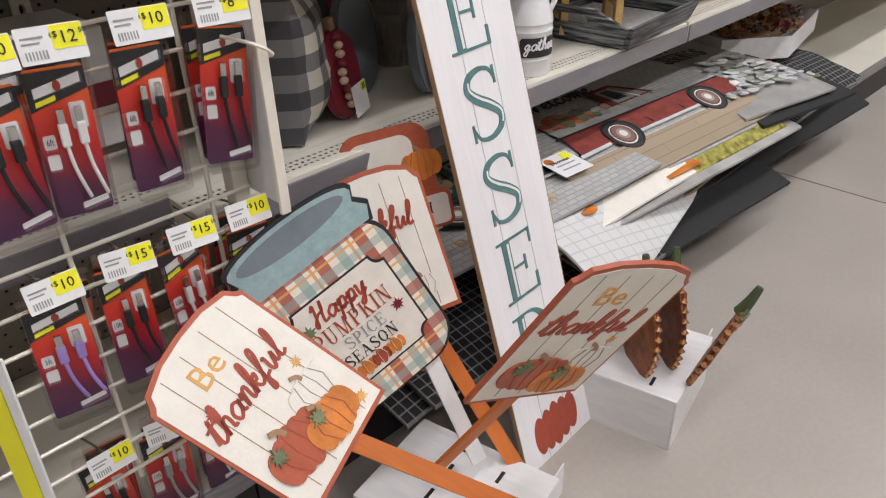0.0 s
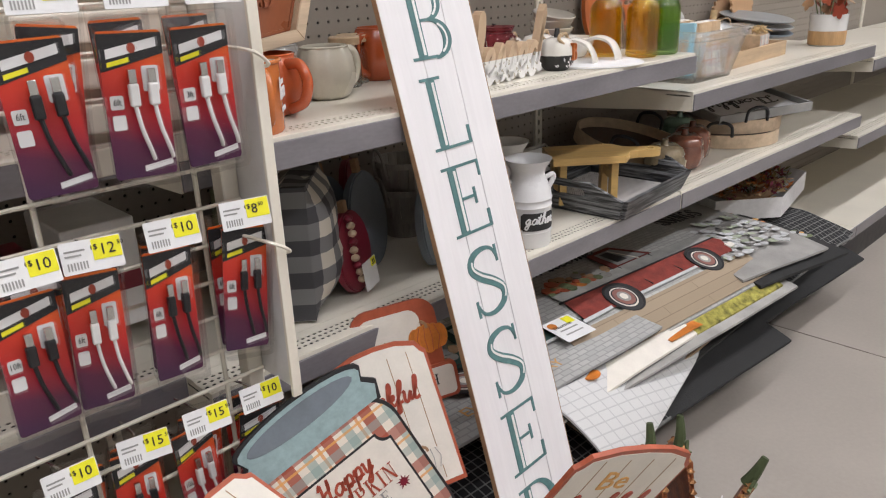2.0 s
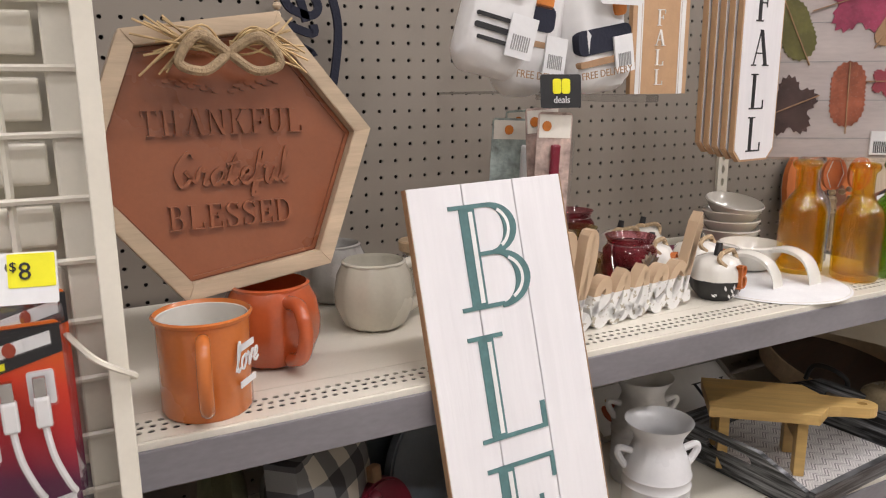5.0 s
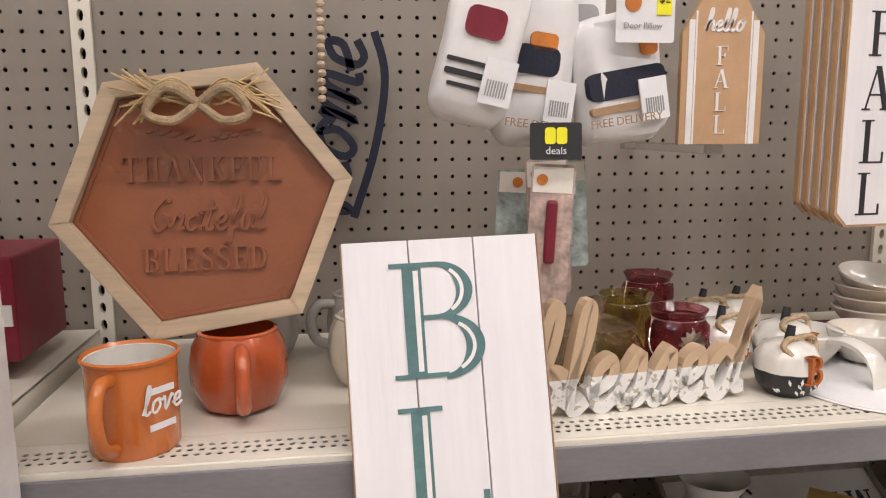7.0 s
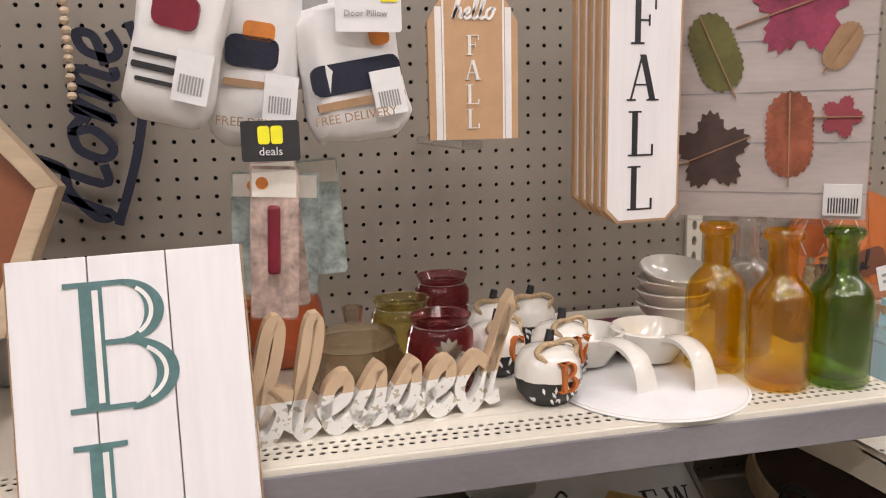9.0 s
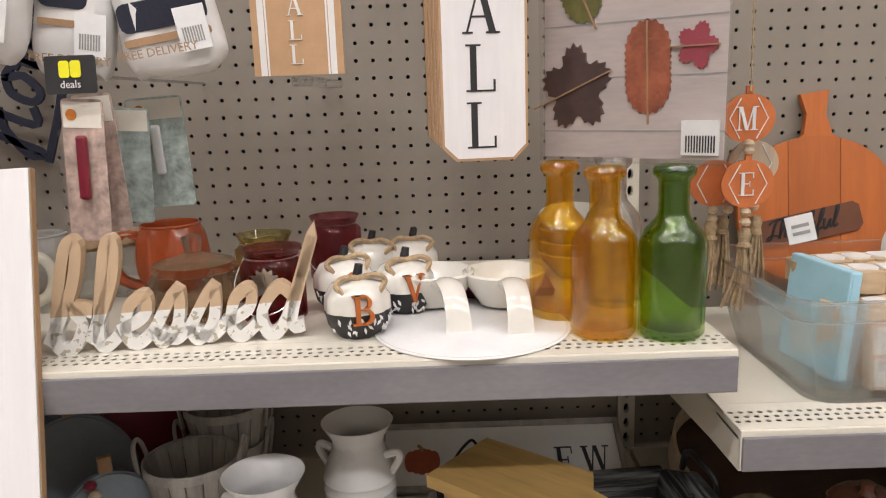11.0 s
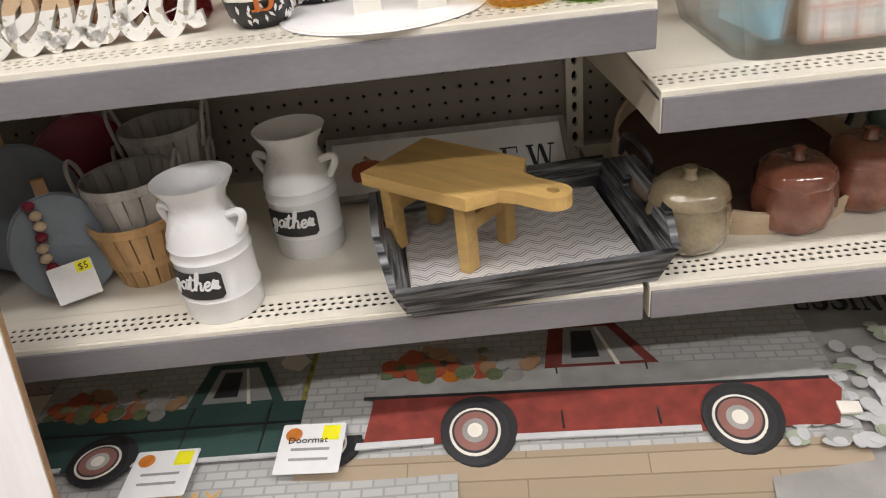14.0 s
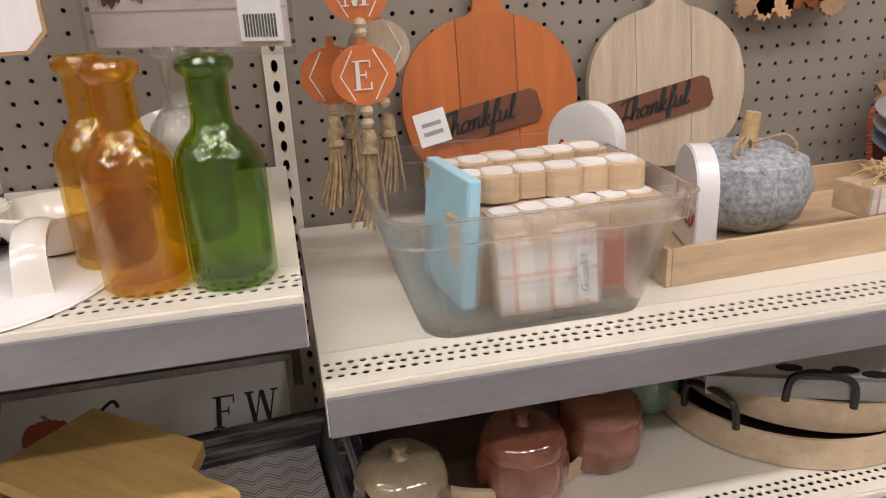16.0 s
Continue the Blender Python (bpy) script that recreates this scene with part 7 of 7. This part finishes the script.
part("shell", bin_shell(), BINP, bn, soft=True)
for zr, gr in ((0.101, 0.0335), (0.1215, 0.0355)):
    ring_ = [(a, c, zr) for a, c in rrect(-0.108 - gr, 0.108 + gr, -0.115 - gr, 0.115 + gr, 0.03, 5)]
    part("rim_bead", tube(ring_ + ring_[:1], 0.0013, 6), BINP, bn, "moulded plastic rim", soft=True)


def block(name, w, d, h, m, front, edge, label, category="wooden block", group="small wooden signs"):
    k = thing(name, m, label, category, group)
    part("block", bx(-w / 2, w / 2, 0, d, 0, h, 0.002), edge, k)
    part("face", bx(-w / 2 + 0.002, w / 2 - 0.002, -0.0012, -0.0002, 0.002, h - 0.002), front, k)
    return k


block("blue_box", 0.014, 0.11, 0.125, pose(0.15, 0.085, Z1B + 0.012, 0, 5, 8), BLUEBOX, BLUEBOX, "pale blue boxed sign standing in the bin", "boxed sign")
pb = block("plaid_block", 0.1, 0.02, 0.08, pose(0.225, 0.068, Z1B + 0.008, -8, 0, 0), LPLAID, PINE, "pale plaid wooden block with a raffia bow in the bin")
part("name_label", prism(bar(0.028, 0.008, 0.042, 0.058), -0.0028, -0.001), PAPER, pb)
t = sans("Grateful", 0.011, -0.0034)
bmesh.ops.transform(t, matrix=Matrix.Translation((0.035, 0, 0.033)) @ Matrix.Rotation(radians(-90), 4, "Y"), verts=t.verts[:])
part("lettering", t, INK, pb)
block("brown_block", 0.05, 0.03, 0.09, pose(0.17, 0.1, Z1B + 0.008, 0, 0, 10), MDF, PINE, "brown wooden block sign in the bin")
block("rust_block", 0.06, 0.025, 0.08, pose(0.285, 0.1, Z1B + 0.008, 0, 0, -8), RUST, PINE, "rust painted wooden block in the bin")
block("tan_block", 0.12, 0.05, 0.07, pose(0.22, 0.16, Z1B + 0.008), KRAFT, PINE, "tan wooden block lying in the bin")


def word_slab(x, y, z, w, turn, label):
    s = thing("word_slab", pose(x, y, z, 0, 0, turn), label, "wooden word", "cut-out wooden words")
    n = 6
    for k in range(n):
        q = prism(rrect(-w / 2 + k * w / n - 0.003, -w / 2 + (k + 1) * w / n + 0.003, -0.02 - 0.006 * (k % 2), 0.018 + 0.005 * (k % 3), 0.012, 4), -0.0125 - 0.0004 * k, 0.0125 - 0.0004 * k)
        part("letter_block", lay(q, 0.0), TANWOOD, s)
        q = prism(rrect(-w / 2 + k * w / n + 0.001, -w / 2 + (k + 1) * w / n - 0.001, -0.014, 0.012, 0.009, 4), -0.0145 - 0.0004 * k, -0.012)
        part("painted_top", lay(q, 0.0), WHITE, s)
    return s


word_slab(0.245, 0.14, Z1B + 0.115, 0.19, -4, "thick cut-out wooden word with white painted face")
word_slab(0.26, 0.105, Z1B + 0.088, 0.17, 6, "thick cut-out wooden word with white painted face")
word_slab(0.235, 0.2, Z1B + 0.115, 0.19, 3, "thick cut-out wooden word with white painted face")
ct = thing("paper_tag", pose(0.15, 0.19, Z1B + 0.15, 0, -14, -10), "small folded white paper tag", "paper tag")
part("tag", prism(bar(-0.016, 0, 0.016, 0.034), 0, 0.0008), PAPER, ct)
for q in range(2):
    part("print_bar", prism(bar(-0.01, 0.01 + q * 0.009, 0.01, 0.014 + q * 0.009), -0.0006, 0), GREYINK, ct)


def pumpkin_board(x, z, r, mt, planks, label, stem=True):
    p = thing("pumpkin_board", pose(x, 0.385, z, -8, 0, 0), label, "pumpkin board", "pumpkin boards")
    n = len(planks) - 1
    for k in range(n):
        a0, a1 = planks[k] + 0.004, planks[k + 1] - 0.004
        pts = [(a * r, math.sqrt(max(0, 1 - a * a)) ** 0.85 * r * 0.93 + r) for a in [a0 + (a1 - a0) * i / 12 for i in range(13)]]
        pts += [(a * r, -math.sqrt(max(0, 1 - a * a)) ** 0.85 * r * 0.93 + r) for a in [a1 - (a1 - a0) * i / 12 for i in range(13)]]
        part("plank", prism(pts, 0.0, 0.012), mt, p)
    part("backing", prism(ell(0.004, r, r * 1.0, r * 0.94, 40), 0.0125, 0.018), WICKERG, p)
    part("stem", prism([(-r * 0.28, r * 1.86), (-r * 0.16, r * 1.95), (-r * 0.12, r * 2.2), (-r * 0.2, r * 2.45), (r * 0.16, r * 2.5), (r * 0.12, r * 2.2), (r * 0.2, r * 1.95), (r * 0.32, r * 1.86)], 0.0005, 0.011), mt, p, "cut-out stem")
    part("name_plate", prism([(-r * 0.72, r * 0.5), (r * 0.52, r * 0.74), (r * 0.57, r * 0.82), (r * 0.51, r * 1.06), (r * 0.43, r * 1.1), (-r * 0.77, r * 0.86)], -0.004, 0), M("leather_plate", (0.16, 0.06, 0.03), 0.5), p, "brown stitched name plate")
    q = script("Thankful", -r * 0.66, r * 0.62, r * 0.115, r * 0.026, -0.0055, -0.003)
    for v in q.verts:
        v.co.z += (v.co.x + r * 0.66) * 0.2
    part("lettering", q, INK, p, "black handwritten thankful")
    return p


OBOARD = M("orange_stained_board", (0.5, 0.14, 0.03), 0.5, var=0.12, scale=40, stretch=(1, 1, 0.1), bump=0.2)
pumpkin_board(0.27, 0.872 - 0.03, 0.118, OBOARD, (-1, -0.36, 0.3, 1), "orange plank pumpkin board with a leather Thankful plate")
pumpkin_board(0.52, 0.842, 0.116, TANWOODZ, (-1, -0.4, 0.3, 1), "natural plank pumpkin board with a leather Thankful plate")
wt = thing("wooden_crate", pose(0.365, 0.095, Z1B, 0, 0, 3), "shallow tan wooden crate on the shelf", "crate")
part("bottom", bx(0.0, 0.42, 0.006, 0.2, 0.0, 0.006), TANWOOD, wt)
part("front", bx(0.0, 0.42, 0.0, 0.0055, 0.0, 0.042, 0.001), TANWOOD, wt)
part("back", bx(0.0, 0.42, 0.2005, 0.206, 0.0, 0.042, 0.001), TANWOOD, wt)
part("end", bx(-0.006, -0.0002, 0.0, 0.206, 0.0, 0.042, 0.001), TANWOOD, wt)
part("end", bx(0.4202, 0.426, 0.0, 0.206, 0.0, 0.042, 0.001), TANWOOD, wt)


def arch(x, y, z, turn, lean, label):
    a = thing("arch_sign", pose(x, y, z, 0, lean, turn), label, "arch block", "white arch blocks")
    part("block", prism([(-0.045, 0), (0.045, 0)] + ell(0, 0.07, 0.045, 0.045, 16, 0, 180), 0, 0.024, bev=0.0015), PLASTIC_W, a, soft=True)
    q = script("hello", 0.0, 0.03, 0.018, 0.003, -0.0012, 0.0006, centre=True)
    part("lettering", q, RED, a, "red handwritten lettering")
    return a


arch(0.43, 0.19, Z1B + 0.008, -104, 0, "white painted arch block standing in the crate")
arch(0.335, 0.26, Z1B + 0.05, -50, 0, "white painted arch block with red lettering")
kp = thing("knit_pumpkin", pose(0.53, 0.23, Z1B + 0.008), "grey knitted pumpkin with a wicker stem and twine bow", "pumpkin ornament")
part("body", lathe([(0, 0), (0.04, 0.0), (0.07, 0.02), (0.08, 0.05), (0.07, 0.082), (0.04, 0.098), (0, 0.094)], 56, 8, 0.08), KNIT, kp, soft=True)
part("stem", tube([(0, 0, 0.09), (0.003, 0, 0.115), (0.006, 0, 0.135)], 0.011, 10, taper=0.009), RAFFIA, kp, "woven stem", soft=True)
for a in (0.4, 2.7, 4.0):
    part("twine", tube(smooth_line([(0, -0.01, 0.1), (0.03 * math.cos(a), -0.03, 0.112), (0.045 * math.cos(a), -0.035, 0.095), (0.02 * math.cos(a), -0.03, 0.09), (0, -0.012, 0.099)]), 0.0018, 6), ROPE, kp, soft=True)
rb = block("raffia_block", 0.09, 0.05, 0.035, pose(0.66, 0.13, Z1B + 0.035, 0, 0, 8), LPLAID, TANWOOD, "plaid wooden block with a raffia bow")
rgr = random.Random(6)
for k in range(20):
    part("raffia", tube(smooth_line([(0, 0.02, 0.036), (rgr.uniform(-0.03, 0.03), rgr.uniform(0, 0.04), 0.05 + rgr.uniform(0, 0.01)), (rgr.uniform(-0.05, 0.05), rgr.uniform(-0.01, 0.05), 0.038)]), 0.0012, 5), RAFFIA, rb, soft=True)

ga = thing("pumpkin_garland", pose(0.083, 0.2, 1.028), "hanging garland of lettered wooden pumpkins, beads and jute tassels", "garland")
PUMPW = M("orange_wood_tag", (0.6, 0.17, 0.05), 0.5, var=0.12, scale=30)
for (px, py, pz, c) in ((0, 0, 0, "E"), (0.0, 0.006, 0.078, "M"), (-0.028, 0.03, -0.002, ""), (0.022, 0.04, 0.02, "")):
    ppts = ell(px, pz, 0.032, 0.029, 28)
    part("pumpkin_tag", prism(ppts, py, py + 0.005), PUMPW if c or px < 0 else TANWOODZ, ga, "orange wooden pumpkin tag")
    part("tag_stem", bx(px - 0.004, px + 0.004, py, py + 0.004, pz + 0.0285, pz + 0.038), PUMPW, ga)
    for q in (-0.02, 0.02):
        part("rib_line", ribbon([(px + q * 0.5, pz + 0.024), (px + q * 1.15, pz), (px + q * 0.5, pz - 0.024)], 0.0012, py - 0.0008, py), PAPER, ga)
    if c:
        part("letter", serif(c, px, pz - 0.014, 0.028, py - 0.0014, py, 0.95, centre=True), PAPER, ga, "white letter")
for (px, py, zs) in ((0.0, 0.0, (0.04, 0.048, -0.035, -0.047)), (-0.03, 0.028, (-0.035, -0.046)), (-0.014, 0.02, (-0.034,)), (0.022, 0.03, (-0.033,))):
    for zz_ in zs:
        part("bead", lathe([(0, -0.006), (0.005, -0.004), (0.0068, 0), (0.005, 0.004), (0, 0.006)], 14, m=Matrix.Translation((px, py + 0.003, zz_))), PINE, ga, soft=True)
rgt = random.Random(9)
for (px, py, pz, ln) in ((0.0, 0.003, -0.055, 0.105), (-0.032, 0.03, -0.05, 0.09), (0.024, 0.03, -0.045, 0.085), (-0.014, 0.04, -0.045, 0.1)):
    part("tassel_knot", lathe([(0, 0.002), (0.006, 0), (0.0085, -0.008), (0.006, -0.016), (0.009, -0.022)], 14, m=Matrix.Translation((px, py, pz))), ROPE, ga, soft=True)
    for k in range(26):
        a, rr = rgt.uniform(0, 6.28), rgt.uniform(0.3, 1.0)
        part("tassel_strand", tube(smooth_line([(px + 0.006 * rr * math.cos(a), py + 0.006 * rr * math.sin(a), pz - 0.012), (px + 0.01 * rr * math.cos(a), py + 0.01 * rr * math.sin(a), pz - ln * 0.5), (px + 0.02 * rr * math.cos(a) - 0.006, py + 0.016 * rr * math.sin(a), pz - ln * rgt.uniform(0.88, 1.0))], 3), 0.0014, 5), ROPE, ga, soft=True)
part("string", tube([(0, 0.004, 0.11), (0.0, 0.01, 0.3)], 0.001, 5), ROPE, ga)
for (px, pz, mt) in ((0.645, 1.08, MDF), (0.675, 1.075, TAN), (0.72, 1.085, COPPER), (0.765, 1.08, MDF)):
    lf = thing("hanging_leaf", pose(px, 0.405, pz), "brown wooden leaf ornament hanging on the pegboard", "leaf ornament", "hanging leaves")
    part("leaf", prism(leaf_shape(0, 0, 0.045, 1.6, 0 if px > 0.74 else 5), 0, 0.006), mt, lf)
    part("string", tube([(0, 0.003, 0.03), (0, 0.01, 0.14)], 0.0008, 5), ROPE, lf)
for k in range(3):
    pl = thing("dinner_plate", pose(0.88, 0.26, Z1B + 0.045 + 0.02 * k, 8, 0, 0), "grey stoneware plate in a stack", "plate", "stack of plates")
    part("plate", lathe([(0, 0), (0.06, 0), (0.11, 0.014), (0.115, 0.018), (0.11, 0.02), (0.058, 0.006), (0, 0.005)], 48), M("stoneware", (0.3, 0.31, 0.31), 0.3) if k else SLATE, pl, soft=True)

for k, (lx_, ly_, r_, mt, tn) in enumerate(((0.93, 0.36, 0.1, MDF, -8), (0.985, 0.34, 0.115, TAN, 6), (1.03, 0.37, 0.09, COPPER, -4), (0.86, 0.38, 0.05, RUST, 30), (0.895, 0.38, 0.05, PAPER, 34))):
    lc = thing("leaf_cutout", pose(lx_, ly_, Z1B, -6, 0, tn), "brown wooden leaf cut-out standing on the shelf", "leaf ornament", "leaf cut-outs")
    part("leaf", prism(leaf_shape(0, r_ * 1.02, r_, 1.6, 5 if k < 3 else 0), 0, 0.008), mt, lc)
    part("stalk", bx(-0.006, 0.006, 0.001, 0.007, 0.0, r_ * 0.6), mt, lc)
vs = thing("flower_pot", pose(1.09, 0.11, Z1B), "white and wicker pot of red and tan artificial flowers", "flower pot")
part("pot", lathe([(0, 0), (0.05, 0), (0.054, 0.004), (0.058, 0.1), (0.054, 0.1), (0.05, 0.008), (0, 0.006)], 4 * 9), PLASTIC_W, vs, soft=True)
part("woven_band", lathe([(0.0545, 0.004), (0.0565, 0.006), (0.0575, 0.046), (0.0562, 0.048)], 36), WICKER, vs, "woven lower band", soft=True)
rgv = random.Random(15)
for k in range(34):
    a, rr, hz = rgv.uniform(0, 6.28), rgv.uniform(0.0, 0.075), rgv.uniform(0.11, 0.2)
    q = prism(leaf_shape(0, 0, rgv.uniform(0.02, 0.036), rgv.uniform(0, 6), 5), -0.001, 0.001)
    bmesh.ops.transform(q, matrix=pose(rr * math.cos(a), rr * math.sin(a), hz, rgv.uniform(-50, 50), rgv.uniform(-40, 40), rgv.uniform(0, 360)), verts=q.verts[:])
    part("petal", q, rgv.choice([CRIMSON, RUST, TAN, KRAFT, RED]), vs)
for k in range(7):
    a = k * 0.9
    part("stem", tube([(0.01 * math.cos(a), 0.01 * math.sin(a), 0.01), (0.05 * math.cos(a), 0.05 * math.sin(a), 0.15)], 0.0018, 5), LEAFG, vs)

# ---- wreath box on the base deck ----
wb = thing("wreath_carton", pose(-0.065, 0.13, 0.318), "open white cardboard tray of dried flower wreaths", "box")
oc = [(0.62, 0.05), (0.79, -0.085), (1.14, -0.02), (1.2, 0.2), (1.1, 0.35), (0.72, 0.27)]
for k in range(6):
    a, c = Vector(oc[k]), Vector(oc[(k + 1) % 6])
    d_ = (c - a).normalized()
    n_ = Vector((-d_.y, d_.x)) * 0.003
    b = bmesh.new()
    vv = [b.verts.new((p.x, p.y, z)) for z in (0, 0.065) for p in (a, c, c + n_, a + n_)]
    for f in ((0, 1, 2, 3), (7, 6, 5, 4), (0, 4, 5, 1), (1, 5, 6, 2), (2, 6, 7, 3), (3, 7, 4, 0)):
        b.faces.new([vv[i] for i in f])
    bmesh.ops.recalc_face_normals(b, faces=b.faces[:])
    part("side", b, CARDW, wb)
b = bmesh.new()
fv = [b.verts.new((p[0], p[1], 0.001)) for p in oc]
b.faces.new(fv)
part("bottom", b, CARDW, wb)
wr = thing("dried_wreath", pose(0.86, 0.24, 0.321), "wreath of dried orange, straw and plum flowers", "wreath", kind="")
rw = random.Random(12)
FLOW = [M("straw_flower", (0.5, 0.36, 0.17), 0.9, var=0.3), M("plum_flower", (0.16, 0.02, 0.04), 0.9, var=0.3), M("orange_flower", (0.55, 0.17, 0.04), 0.9, var=0.3), M("moss_leaf", (0.1, 0.1, 0.04), 0.9, var=0.3), MDF]
for mi, mt in enumerate(FLOW):
    b = bmesh.new()
    for k in range(110):
        a, rr = rw.uniform(0, 6.28), rw.uniform(0.05, 0.14)
        c = Vector((rr * 1.25 * math.cos(a), rr * math.sin(a), rw.uniform(0.02, 0.085)))
        for s_ in range(3):
            d1 = Vector((rw.uniform(-1, 1), rw.uniform(-1, 1), rw.uniform(-0.4, 1))).normalized() * rw.uniform(0.012, 0.034)
            d2 = d1.orthogonal().normalized() * rw.uniform(0.002, 0.006)
            vs = [b.verts.new(c + q) for q in (Vector((0, 0, 0)), d1 * 0.5 + d2, d1, d1 * 0.5 - d2)]
            b.faces.new(vs)
    part("flower_mass", b, mt, wr, kind="stuff")
part("ring", tube([(0.12 * math.cos(i * 0.3), 0.1 * math.sin(i * 0.3), 0.03) for i in range(22)], 0.014, 8), MDF, wr, "twig ring", soft=True)
